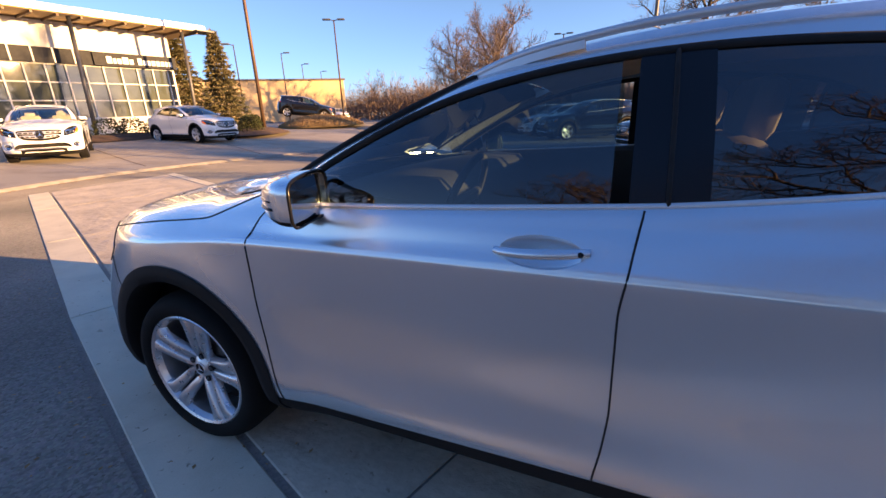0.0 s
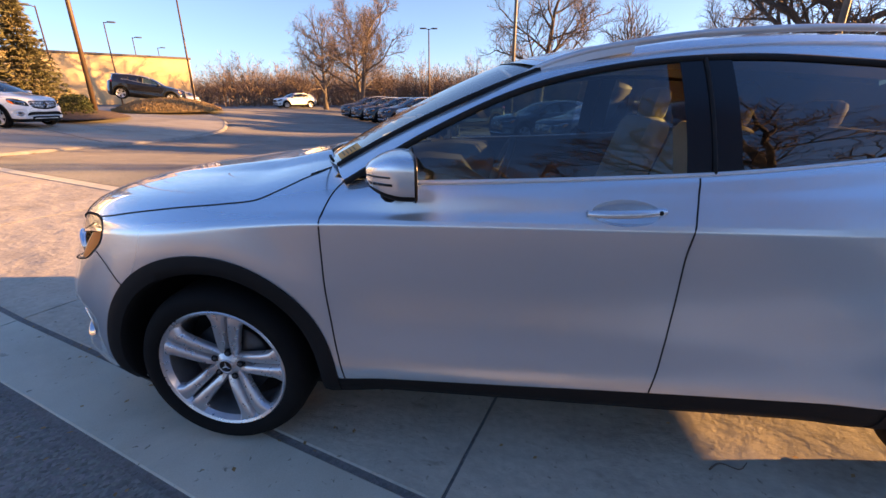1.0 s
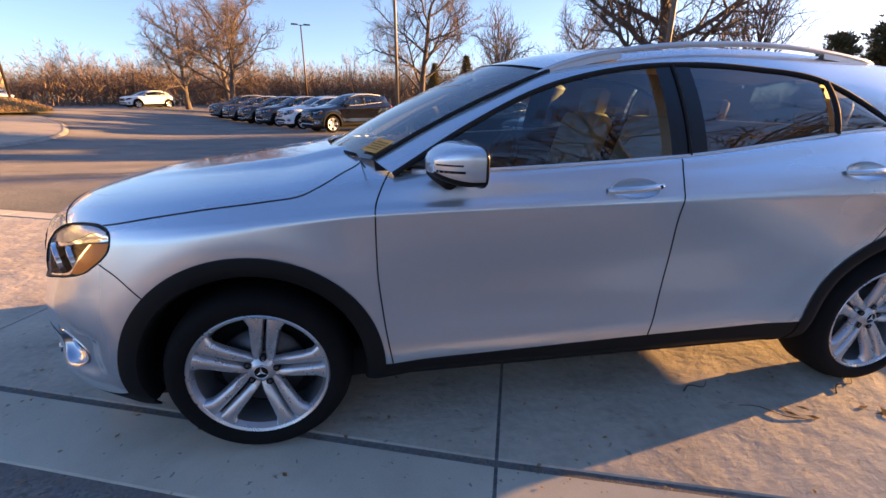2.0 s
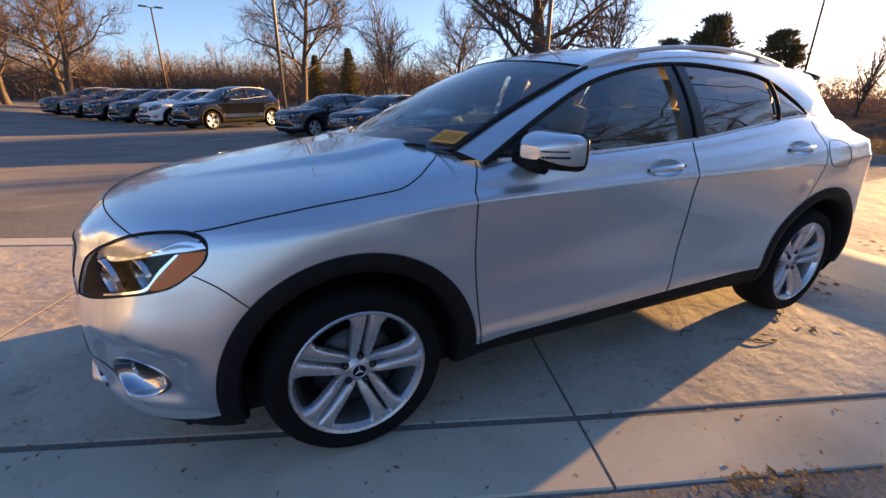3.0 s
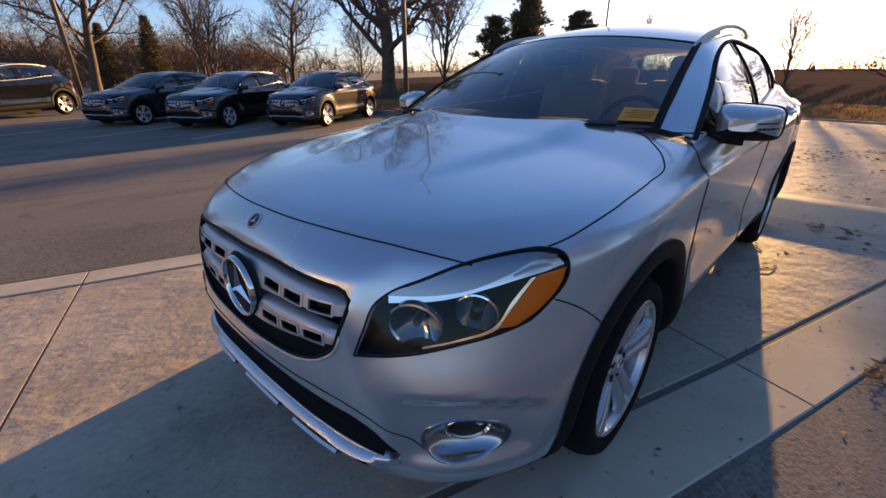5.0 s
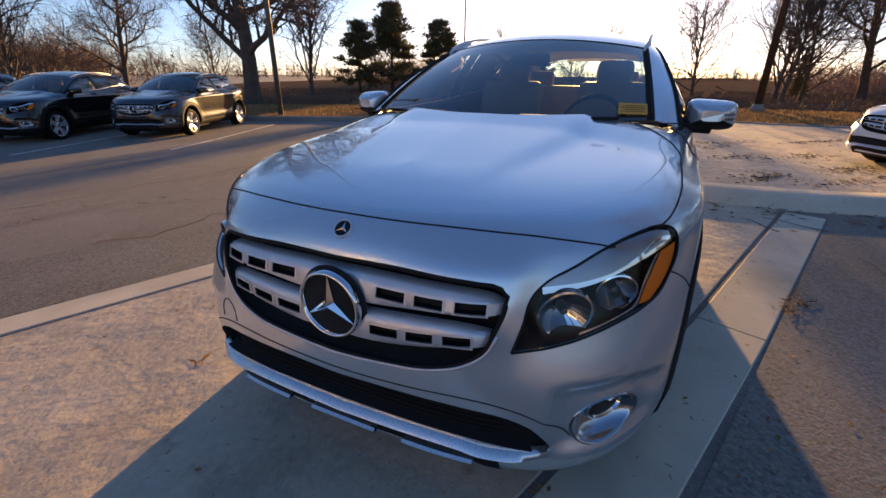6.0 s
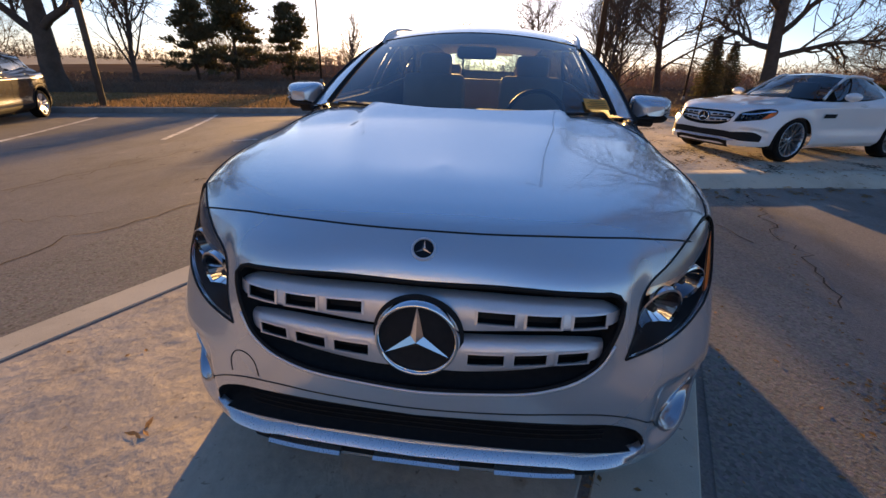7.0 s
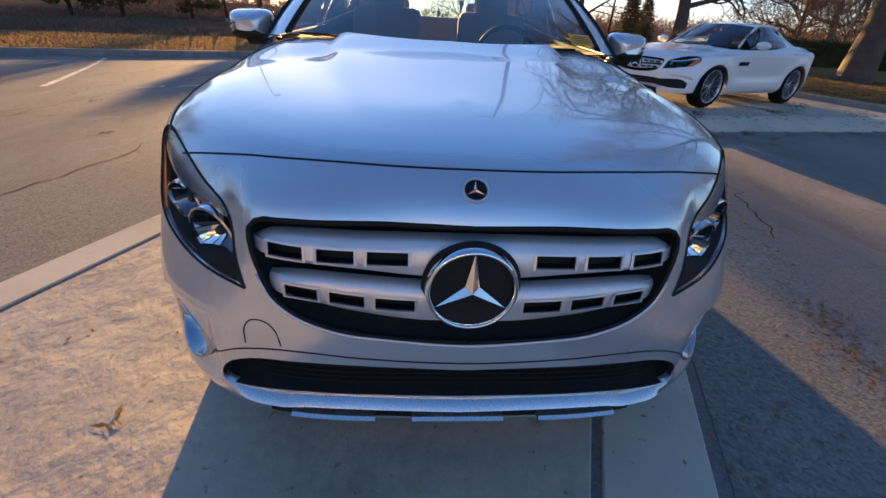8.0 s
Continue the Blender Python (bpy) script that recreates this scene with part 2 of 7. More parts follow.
M["bark"] = surf("bark", (0.13, 0.10, 0.08), (0.075, 0.058, 0.046), rough=0.95, scale=4, fine=35, bump=0.8, dist=0.03)
M["twig"] = surf("twigs", (0.15, 0.10, 0.072), (0.09, 0.062, 0.048), rough=0.9, scale=2, fine=20, bump=0)
M["brush"] = surf("winter_brush", (0.235, 0.155, 0.105), (0.125, 0.082, 0.057), rough=0.95, scale=0.12, fine=6, bump=0)
# winter brush colour lightened to offset the roadside brush being lit from behind
M["drybrush"] = surf("dry_brush", (0.42, 0.28, 0.19), (0.26, 0.165, 0.11), rough=0.95, scale=0.12, fine=6, bump=0, spec=0.0)
M["needle"] = surf("conifer_needles", (0.115, 0.118, 0.062), (0.185, 0.145, 0.082), rough=0.85, scale=1.2, fine=12, bump=0)
M["hedge"] = surf("dark_brush", (0.085, 0.045, 0.026), (0.13, 0.075, 0.042), rough=0.95, scale=1.5, fine=14, bump=0.5, dist=0.05)
M["shrub"] = surf("shrub_leaves", (0.035, 0.048, 0.02), (0.07, 0.065, 0.03), rough=0.85, scale=3, fine=20, bump=0)
M["pole"] = surf("bronze_pole", (0.10, 0.058, 0.036), (0.07, 0.04, 0.026), rough=0.55, metal=0.3, scale=4, fine=60, bump=0.05)
M["polegrey"] = surf("grey_pole", (0.17, 0.155, 0.14), (0.12, 0.11, 0.10), rough=0.6, metal=0.3, bump=0.05)
M["steel"] = surf("painted_steel", (0.10, 0.10, 0.105), (0.07, 0.07, 0.075), rough=0.5, metal=0.4, bump=0.05)
M["panel"] = surf("white_panel", (0.60, 0.585, 0.555), (0.54, 0.53, 0.50), rough=0.6, scale=0.8, fine=20, bump=0.05)
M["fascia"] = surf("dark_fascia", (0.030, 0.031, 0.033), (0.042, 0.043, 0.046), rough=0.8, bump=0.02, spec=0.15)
M["tan"] = surf("tan_wall", (0.58, 0.42, 0.24), (0.50, 0.36, 0.20), rough=0.85, scale=0.5, fine=12, bump=0.1)
M["roof"] = surf("far_roof", (0.12, 0.10, 0.09), rough=0.9, bump=0.1)
M["bglass"] = surf("building_glass", (0.045, 0.055, 0.05), (0.075, 0.085, 0.07), rough=0.03, scale=0.4, fine=3, bump=0, rvary=0.005)

stain(M["asphalt"], 0.5, 0.50, 0.66, (0.70, 0.69, 0.68), (1.0, 2.2, 1))
stain(M["asphalt"], 3.0, 0.62, 0.72, (0.62, 0.62, 0.63))
stain(M["asphalt"], 0.9, 0.60, 0.68, (1.35, 1.33, 1.30), (1.0, 1.6, 1))
stain(M["roadpale"], 0.7, 0.50, 0.66, (0.76, 0.75, 0.74), (1.6, 1.0, 1))
stain(M["roadpale"], 5.0, 0.62, 0.70, (0.72, 0.71, 0.70))
stain(M["concrete"], 1.1, 0.50, 0.68, (0.80, 0.79, 0.78))
stain(M["concrete"], 9.0, 0.64, 0.71, (0.66, 0.65, 0.64))
stain(M["concrete"], 26.0, 0.68, 0.74, (0.45, 0.43, 0.41), detail=2)
stain(M["stamped"], 1.4, 0.52, 0.68, (0.78, 0.76, 0.74))
stain(M["stamped"], 6.0, 0.60, 0.70, (0.74, 0.71, 0.68), (1, 1.6, 1))
stain(M["stamped"], 24.0, 0.66, 0.74, (0.5, 0.47, 0.44), detail=2)
stain(M["drive"], 0.6, 0.48, 0.66, (0.76, 0.75, 0.74), (1, 2, 1))
stain(M["kerb"], 2.0, 0.5, 0.66, (0.7, 0.69, 0.68))


def thin(m, fac=0.45):
    """Let light through a thin leaf or blade."""
    n, l = m.node_tree.nodes, m.node_tree.links
    p = n["Principled BSDF"]
    p.inputs["Specular IOR Level"].default_value = 0.15
    tr = n.new("ShaderNodeBsdfTranslucent")
    l.new(p.inputs["Base Color"].links[0].from_socket, tr.inputs["Color"])
    mx = n.new("ShaderNodeMixShader")
    mx.inputs[0].default_value = fac
    l.new(p.outputs[0], mx.inputs[1])
    l.new(tr.outputs[0], mx.inputs[2])
    l.new(mx.outputs[0], n["Material Output"].inputs[0])


for q, v in (("asphalt", 0.6), ("roadpale", 0.5), ("asphaltdark", 0.5), ("stamped", 0.2), ("concrete", 0.2), ("kerb", 0.3), ("drygrass", 0.6), ("mulch", 0.6)):
    M[q].node_tree.nodes["Principled BSDF"].inputs["Diffuse Roughness"].default_value = v
M["darkfield"] = surf("fallow_ground", (0.15, 0.105, 0.073), (0.10, 0.07, 0.05), rough=1.0, scale=0.3, fine=8, bump=0.3, dist=0.05, spec=0.0)
M["field"] = surf("brown_field", (0.17, 0.112, 0.072), (0.11, 0.072, 0.048), rough=1.0, scale=0.06, fine=3, bump=0.05, dist=0.1, spec=0.0)
for q, v in (("blade", 0.25), ("leaf", 0.3), ("needle", 0.2), ("shrub", 0.2)):
    thin(M[q], v)

# ---------------------------------------------------------------- mesh tools
def part(name, bm, material, parent=None, label="", smooth=True, sharp=35):
    """Link a bmesh as ONE mesh object, under parent if given."""
    if smooth:
        for f in bm.faces:
            f.smooth = True
        lim = radians(sharp)
        for e in bm.edges:
            if len(e.link_faces) == 2 and e.calc_face_angle(0) > lim:
                e.smooth = False
    me = bpy.data.meshes.new(name)
    bm.to_mesh(me)
    bm.free()
    for q in (material if isinstance(material, (list, tuple)) else [material]):
        me.materials.append(q)
    ob = new(name, me)
    if parent is not None:
        ob.parent = parent
    if label:
        tagged(ob, label)
    return ob


def empty(name, loc, rz=0, label="", category="", group=""):
    ob = new(name)
    ob.empty_display_size = 0.2
    ob.matrix_world = pose(*loc, 0, 0, rz)
    return tagged(ob, label, category, group)


def box(bm, c, s, m=None, bev=0.0):
    r = bmesh.ops.create_cube(bm, size=1.0)
    vs = r["verts"]
    bmesh.ops.scale(bm, vec=s, verts=vs)
    if bev:
        es = list({e for v in vs for e in v.link_edges})
        q = bmesh.ops.bevel(bm, geom=es, offset=bev, segments=2, affect="EDGES", profile=0.5)
        vs = list({v for f in q["faces"] for v in f.verts} | {v for v in vs if v.is_valid})
    mat = Matrix.Translation(c)
    if m is not None:
        mat = mat @ m
    bmesh.ops.transform(bm, matrix=mat, verts=vs)
    return vs


def grid_mesh(bm, P, close_u=False, flip=False):
    """Quads over a 2-D array of points P[i][j]."""
    vs = [[bm.verts.new(p) for p in row] for row in P]
    ni, nj = len(vs), len(vs[0])
    for i in range(ni if close_u else ni - 1):
        for j in range(nj - 1):
            q = [vs[i][j], vs[(i + 1) % ni][j], vs[(i + 1) % ni][j + 1], vs[i][j + 1]]
            if flip:
                q.reverse()
            try:
                bm.faces.new(q)
            except ValueError:
                pass
    return vs


def tube(bm, pts, rad, sides=6, cap=True):
    """A tube along pts; rad is a number or a list."""
    pts = [Vector(p) for p in pts]
    rings = []
    up = Vector((0.13, 0.21, 0.97))
    for i, p in enumerate(pts):
        d = (pts[min(i + 1, len(pts) - 1)] - pts[max(i - 1, 0)]).normalized()
        a = d.cross(up)
        if a.length < 0.05:
            a = d.cross(Vector((1, 0, 0)))
        a.normalize()
        b = d.cross(a)
        r = rad[i] if isinstance(rad, (list, tuple)) else rad
        rings.append([bm.verts.new(p + (a * math.cos(k * math.tau / sides) + b * math.sin(k * math.tau / sides)) * r) for k in range(sides)])
    for i in range(len(rings) - 1):
        for k in range(sides):
            bm.faces.new([rings[i][k], rings[i][(k + 1) % sides], rings[i + 1][(k + 1) % sides], rings[i + 1][k]])
    if cap:
        bm.faces.new(rings[0][::-1])
        bm.faces.new(rings[-1])


def lathe(bm, prof, n=48, axis="y", centre=(0, 0, 0), a0=0.0, a1=math.tau):
    """Turn prof [(radius, offset)] round an axis (y: wheel-like)."""
    full = abs(a1 - a0 - math.tau) < 1e-6
    cnt = n if full else n + 1
    P = []
    for k in range(cnt):
        a = a0 + (a1 - a0) * k / n
        row = []
        for r, o in prof:
            if axis == "y":
                row.append((centre[0] + r * math.cos(a), centre[1] + o, centre[2] + r * math.sin(a)))
            elif axis == "x":
                row.append((centre[0] + o, centre[1] + r * math.cos(a), centre[2] + r * math.sin(a)))
            else:
                row.append((centre[0] + r * math.cos(a), centre[1] + r * math.sin(a), centre[2] + o))
        P.append(row)
    grid_mesh(bm, P, close_u=full)


def orient(bm, way):
    """Turn all faces so that on the whole they look along way."""
    bm.normal_update()
    if sum(f.normal.dot(Vector(way)) * f.calc_area() for f in bm.faces) < 0:
        bmesh.ops.reverse_faces(bm, faces=bm.faces)


def pchip(xs, ys):
    """Monotone cubic through (xs, ys), as a function."""
    xs, ys = np.array(xs, float), np.array(ys, float)
    h, d = np.diff(xs), np.diff(ys) / np.diff(xs)
    m = np.zeros(len(xs))
    if len(xs) == 2:
        m[:] = d[0]
    else:
        for i in range(1, len(xs) - 1):
            if d[i - 1] * d[i] > 0:
                w1, w2 = 2 * h[i] + h[i - 1], h[i] + 2 * h[i - 1]
                m[i] = (w1 + w2) / (w1 / d[i - 1] + w2 / d[i])
        m[0], m[-1] = d[0], d[-1]

    def f(x):
        x = min(max(x, xs[0]), xs[-1])
        i = min(int(np.searchsorted(xs, x, side="right")) - 1, len(xs) - 2)
        i = max(i, 0)
        t = (x - xs[i]) / h[i]
        return float(ys[i] * (1 + 2 * t) * (1 - t) ** 2 + m[i] * h[i] * t * (1 - t) ** 2 + ys[i + 1] * t * t * (3 - 2 * t) + m[i + 1] * h[i] * t * t * (t - 1))

    return f


def spline(pts, n):
    """n points along a smooth curve through pts, evenly in chord length."""
    a = np.array(pts, float)
    s = np.concatenate([[0], np.cumsum(np.linalg.norm(np.diff(a, axis=0), axis=1))])
    fs = []
    for k in range(a.shape[1]):
        m = np.gradient(a[:, k], s)
        fs.append(m)
    out = []
    for q in np.linspace(0, s[-1], n):
        i = min(max(int(np.searchsorted(s, q, side="right")) - 1, 0), len(s) - 2)
        h = s[i + 1] - s[i]
        t = (q - s[i]) / h
        out.append(tuple(float(a[i, k] * (1 + 2 * t) * (1 - t) ** 2 + fs[k][i] * h * t * (1 - t) ** 2 + a[i + 1, k] * t * t * (3 - 2 * t) + fs[k][i + 1] * h * t * t * (t - 1)) for k in range(a.shape[1])))
    return out


def smooth01(a, b, x):
    t = min(max((x - a) / (b - a), 0.0), 1.0)
    return t * t * (3 - 2 * t)


# ---------------------------------------------------------------- ground
DIR = Vector((1, -0.36, 0)).normalized()      # the way the concrete strips run
NRM = Vector((0.36, 1, 0)).normalized()


def gz(x, y):
    """Height of the ground: flat round the car, a little lower towards the parking rows, rising to the drive."""
    q = 0.36 * x + y
    z = -0.24 * smooth01(3.0, 11.0, q / 1.063) * (1 - smooth01(-6, -14, x) if x < -6 else 1)
    if x < -8:
        z += 0.55 * smooth01(9, 22, -x) * smooth01(-14, 0, y)
    return z - 0.006


def axis_steps(lo, hi, fine_lo, fine_hi, step):
    a = list(np.arange(fine_lo, fine_hi + 1e-6, step))
    out, s, x = [], step * 1.6, fine_hi
    while x < hi:
        x += s
        s *= 1.5
        out.append(x)
    pre, s, x = [], step * 1.6, fine_lo
    while x > lo:
        x -= s
        s *= 1.5
        pre.append(x)
    return pre[::-1] + a + out


def put_ground():
    xs = axis_steps(-1500, 1500, -40, 40, 1.0)
    ys = axis_steps(-1500, 1500, -20, 50, 1.0)
    bm = bmesh.new()
    grid_mesh(bm, [[(x, y, gz(x, y)) for x in xs] for y in ys])
    bmesh.ops.recalc_face_normals(bm, faces=bm.faces)
    g = part("ground", bm, M["asphalt"])
    return tagged(g, "worn brownish asphalt of the lot and drive", "ground", kind="structure")


ground = put_ground()


def strip_pt(s, q, z=0.0):
    """s along the strips, q across them (0 at the near joint line)."""
    base = Vector((0, -0.80, 0))
    p = base + DIR * s + NRM * (q + 0.05 * max(0.0, -0.8 - s))     # the crossing bends slightly ahead of the car
    return Vector((p.x, p.y, z))


def slab_mesh(name, s0, s1, q0, q1, mat, label, thick=0.10, top=0.0, ns=1, parent=None, bev=0.006):
    bm = bmesh.new()
    P = []
    for t in np.linspace(s0, s1, ns + 1):
        P.append([strip_pt(t, q0, top - thick), strip_pt(t, q0, top - bev), strip_pt(t, q0 + bev, top), strip_pt(t, q1 - bev, top), strip_pt(t, q1, top - bev), strip_pt(t, q1, top - thick)])
    grid_mesh(bm, P)
    bm.faces.new([bm.verts.new(p) for p in P[0][::-1]])
    bm.faces.new([bm.verts.new(p) for p in P[-1]])
    bmesh.ops.recalc_face_normals(bm, faces=bm.faces)
    o = part(name, bm, mat, parent, label, smooth=False)
    return o


crossing = empty("pavement", (0, 0, 0), 0, "stamped concrete crossing edged by smooth concrete strips", "pavement")
tagged(crossing, kind="structure")
_joints = (-13.85, -10.90, -7.95, -5.00, -2.06, 0.905, 3.80)
for a, b in zip(_joints[:-1], _joints[1:]):
    slab_mesh("stamped_slab", a + 0.007, b - 0.007, 0.019, 2.410, M["stamped"], "", top=0.0, parent=crossing)
    slab_mesh("edge_strip", a + 0.007, b - 0.007, -0.345, -0.014, M["concrete"], "", top=0.001, parent=crossing)
    slab_mesh("edge_strip", a + 0.007, b - 0.007, 2.438, 2.655, M["concrete"], "", top=0.001, parent=crossing)
slab_mesh("joint_bed", -13.8, 3.8, -0.33, 2.64, M["gap"], "", thick=0.05, top=-0.035, ns=16, parent=crossing)
near_road = slab_mesh("road", -30, 14, -9.0, -0.36, M["roadpale"], "", thick=0.05, top=-0.008, ns=44)
tagged(near_road, "worn smooth grey brown road beside the crossing", "road", kind="structure")
bm = bmesh.new()
grid_mesh(bm, [[tuple(strip_pt(s, -0.36 - (0.75 + 0.018 * math.sin(s * 2.3) + 0.012 * math.sin(s * 6.1 + 1)) * t, -0.003 - 0.002 * (t == 1))) for t in (0, 0.35, 0.7, 1)] for s in np.linspace(-30, 14, 220)])
bmesh.ops.recalc_face_normals(bm, faces=bm.faces)
tagged(part("road", bm, M["asphaltdark"], smooth=False), "band of coarse dark stony asphalt along the concrete edge", "road", kind="structure")

# rougher patched asphalt along the far side of the crossing
bm = bmesh.new()
grid_mesh(bm, [[tuple(strip_pt(s, 2.668 + (1.02 + 0.10 * math.sin(s * 1.7) + 0.07 * math.sin(s * 4.1 + 1)) * t, 0.0)) for t in (0, 0.5, 1)] for s in np.linspace(-14, 3.4, 60)])
tagged(part("road", bm, M["asphaltdark"], smooth=False), "strip of rough dark patched asphalt beside the crossing", "road", kind="structure")


# ---------------------------------------------------------------- the silver car (nose towards -x, its left side towards -y)
from mathutils.bvhtree import BVHTree

WB = 2.73          # wheelbase
HUBZ, TYRE = 0.336, 0.336
ARCHZ = HUBZ + 0.012
XS = (0.1, 0.46, 0.75, 1.6, 2.73, 3.1)
RINGS = []


def ring(xf, zf, n, xr, w, z):
    """One feature line round the body: nose, corner squareness, tail, half-widths and heights along the side."""
    RINGS.append((xf, zf, n, xr, w, z))


ring(-0.780, 0.190, 3.5, 3.400, (0.800, 0.800, 0.800, 0.800, 0.800, 0.830), (0.185, 0.235, 0.245, 0.245, 0.235, 0.200))
ring(-0.862, 0.285, 3.55, 3.480, (0.862, 0.866, 0.868, 0.870, 0.872, 0.872), (0.322,) * 6)
ring(-0.884, 0.390, 3.55, 3.520, (0.880, 0.884, 0.887, 0.889, 0.892, 0.885), (0.42,) * 6)
ring(-0.895, 0.530, 3.35, 3.515, (0.884, 0.880, 0.876, 0.878, 0.890, 0.885), (0.57,) * 6)
ring(-0.888, 0.680, 2.8, 3.485, (0.890, 0.890, 0.891, 0.894, 0.902, 0.888), (0.75,) * 6)
ring(-0.862, 0.800, 2.5, 3.445, (0.889, 0.896, 0.901, 0.906, 0.912, 0.888), (0.904, 0.927, 0.934, 0.941, 0.95, 0.96))
ring(-0.838, 0.860, 2.45, 3.425, (0.880, 0.889, 0.896, 0.902, 0.907, 0.880), (0.926, 0.947, 0.953, 0.962, 0.975, 0.987))
ring(-0.800, 0.900, 2.45, 3.400, (0.850, 0.866, 0.882, 0.885, 0.887, 0.855), (0.945, 0.965, 0.975, 0.992, 1.03, 1.05))
ring(-0.755, 0.930, 2.4, 3.335, (0.795, 0.825, 0.866, 0.850, 0.800, 0.765), (0.983, 1.018, 1.030, 1.048, 1.115, 1.100))
ring(-0.690, 0.952, 2.35, 3.270, (0.710, 0.735, 0.835, 0.803, 0.706, 0.660), (1.010, 1.058, 1.065, 1.098, 1.190, 1.165))
ring(-0.550, 0.983, 2.3, 3.3, (0.42, 0.42, 0.42, 0.42, 0.42, 0.42), (1.042, 1.100, 1.1, 1.1, 1.1, 1.1))
ring(-0.430, 1.000, 2.3, 3.3, (0.0,) * 6, (1.056, 1.112, 1.11, 1.11, 1.11, 1.11))
NR = len(RINGS)
_ks = list(range(NR))
_f_xf = pchip(_ks, [r[0] for r in RINGS])
_f_zf = pchip(_ks, [r[1] for r in RINGS])
_f_n = pchip(_ks, [r[2] for r in RINGS])
_f_xr = pchip(_ks, [r[3] for r in RINGS])
_f_w = [pchip(_ks, [r[4][i] for r in RINGS]) for i in range(6)]
_f_z = [pchip(_ks, [r[5][i] for r in RINGS]) for i in range(6)]


def section(v):
    """Plan and height functions of the body at ring coordinate v."""
    xf, zf, n, xr = _f_xf(v), _f_zf(v), _f_n(v), _f_xr(v)
    w = pchip(XS, [f(v) for f in _f_w])
    z = pchip(XS, [f(v) for f in _f_z])

    def at(s):
        # s in 0..1: nose cap; 1..2: side from XS[0] to XS[-1]; 2..3: tail cap
        if s <= 1:
            th = s * math.pi / 2
            c, d = max(math.cos(th), 0.0) ** (2 / n), max(math.sin(th), 0.0) ** (2 / n)
            x = XS[0] - (XS[0] - xf) * c
            y = w(XS[0]) * d
            g = ((x - xf) / (XS[0] - xf)) ** 1.15 if x > xf else 0
            zz = zf + (z(XS[0]) - zf) * g
        elif s <= 2:
            x = XS[0] + (XS[-1] - XS[0]) * (s - 1)
            y, zz = w(x), z(x)
        else:
            th = (s - 2) * math.pi / 2
            c, d = max(math.cos(th), 0.0) ** (2 / 2.3), max(math.sin(th), 0.0) ** (2 / 2.3)
            x = XS[-1] + (xr - XS[-1]) * d
            y = w(XS[-1]) * c
            zz = z(XS[-1]) - 0.75 * max(0.0, z(XS[-1]) - 1.0) * d * d
        # swelling round the wheel arches
        for hx in (0.0, WB):
            r = math.hypot(x - hx, zz - ARCHZ)
            if s > 0.55 and zz < 0.95:
                y += 0.014 * math.exp(-(((r - 0.47) / 0.10) ** 2))
        # scoop round the fog lamp, with a sharp upper edge
        if s <= 1.0 and 0.32 < zz < 0.57:
            k = smooth01(0.56, 0.64, abs(y)) * (1 - smooth01(0.80, 0.855, abs(y))) if abs(y) < 0.885 else 0.0
            top = 0.560 - 1.2 * max(0.0, abs(y) - 0.72) ** 1.5
            k *= (1 - smooth01(top - 0.016, top + 0.006, zz)) * smooth01(0.33, 0.40, zz)
            x += 0.028 * k
            y -= 0.012 * k
        # squarer shoulders round the grille
        if s <= 1.0 and 0.60 < zz < 0.92 and abs(y) < 0.54:
            k = smooth01(0.08, 0.40, abs(y)) * (1 - smooth01(0.455, 0.535, abs(y)))
            x -= 0.028 * k * smooth01(0.60, 0.80, zz) * (1 - smooth01(0.83, 0.915, zz))
        # raised middle of the bonnet
        if v > 8.5:
            a = abs(y)
            edge = 0.24 + 0.20 * smooth01(-0.75, 0.3, x)
            zz += 0.022 * (1 - smooth01(edge - 0.02, edge + 0.035, a)) * smooth01(-0.65, 0.20, x)
        return (x, -y, zz)

    return at


def shell_grid(vlist, slist):
    rows = []
    for v in vlist:
        at = section(v)
        rows.append([at(s(v)) for s in slist])
    return rows


def solid_from(P, thick):
    """Closed thin shell from an outer grid; returns the mesh."""
    bm = bmesh.new()
    vs = grid_mesh(bm, P)
    bm.normal_update()
    bmesh.ops.recalc_face_normals(bm, faces=bm.faces)
    bm.normal_update()
    # outward is away from the car's middle axis
    tot = sum(((f.calc_center_median() - Vector((1.0, 0, 0.5))).dot(f.normal)) * f.calc_area() for f in bm.faces)
    if tot < 0:
        bmesh.ops.reverse_faces(bm, faces=bm.faces)
        bm.normal_update()
    inner = [[bm.verts.new(v.co - v.normal * thick) for v in row] for row in vs]
    outer_faces = list(bm.faces)
    vmap = {}
    for ra, rb in zip(vs, inner):
        for a, b in zip(ra, rb):
            vmap[a] = b
    edges = [e for e in bm.edges if len(e.link_faces) == 1]
    for f in outer_faces:
        bm.faces.new([vmap[v] for v in reversed(f.verts[:])])
    for e in edges:
        l = e.link_loops[0]
        a, b = l.vert, l.link_loop_next.vert
        try:
            bm.faces.new([b, a, vmap[a], vmap[b]])
        except ValueError:
            pass
    bmesh.ops.remove_doubles(bm, verts=bm.verts, dist=1e-6)
    bmesh.ops.dissolve_degenerate(bm, dist=1e-6, edges=bm.edges)
    me = bpy.data.meshes.new("shell")
    bm.to_mesh(me)
    bm.free()
    return me


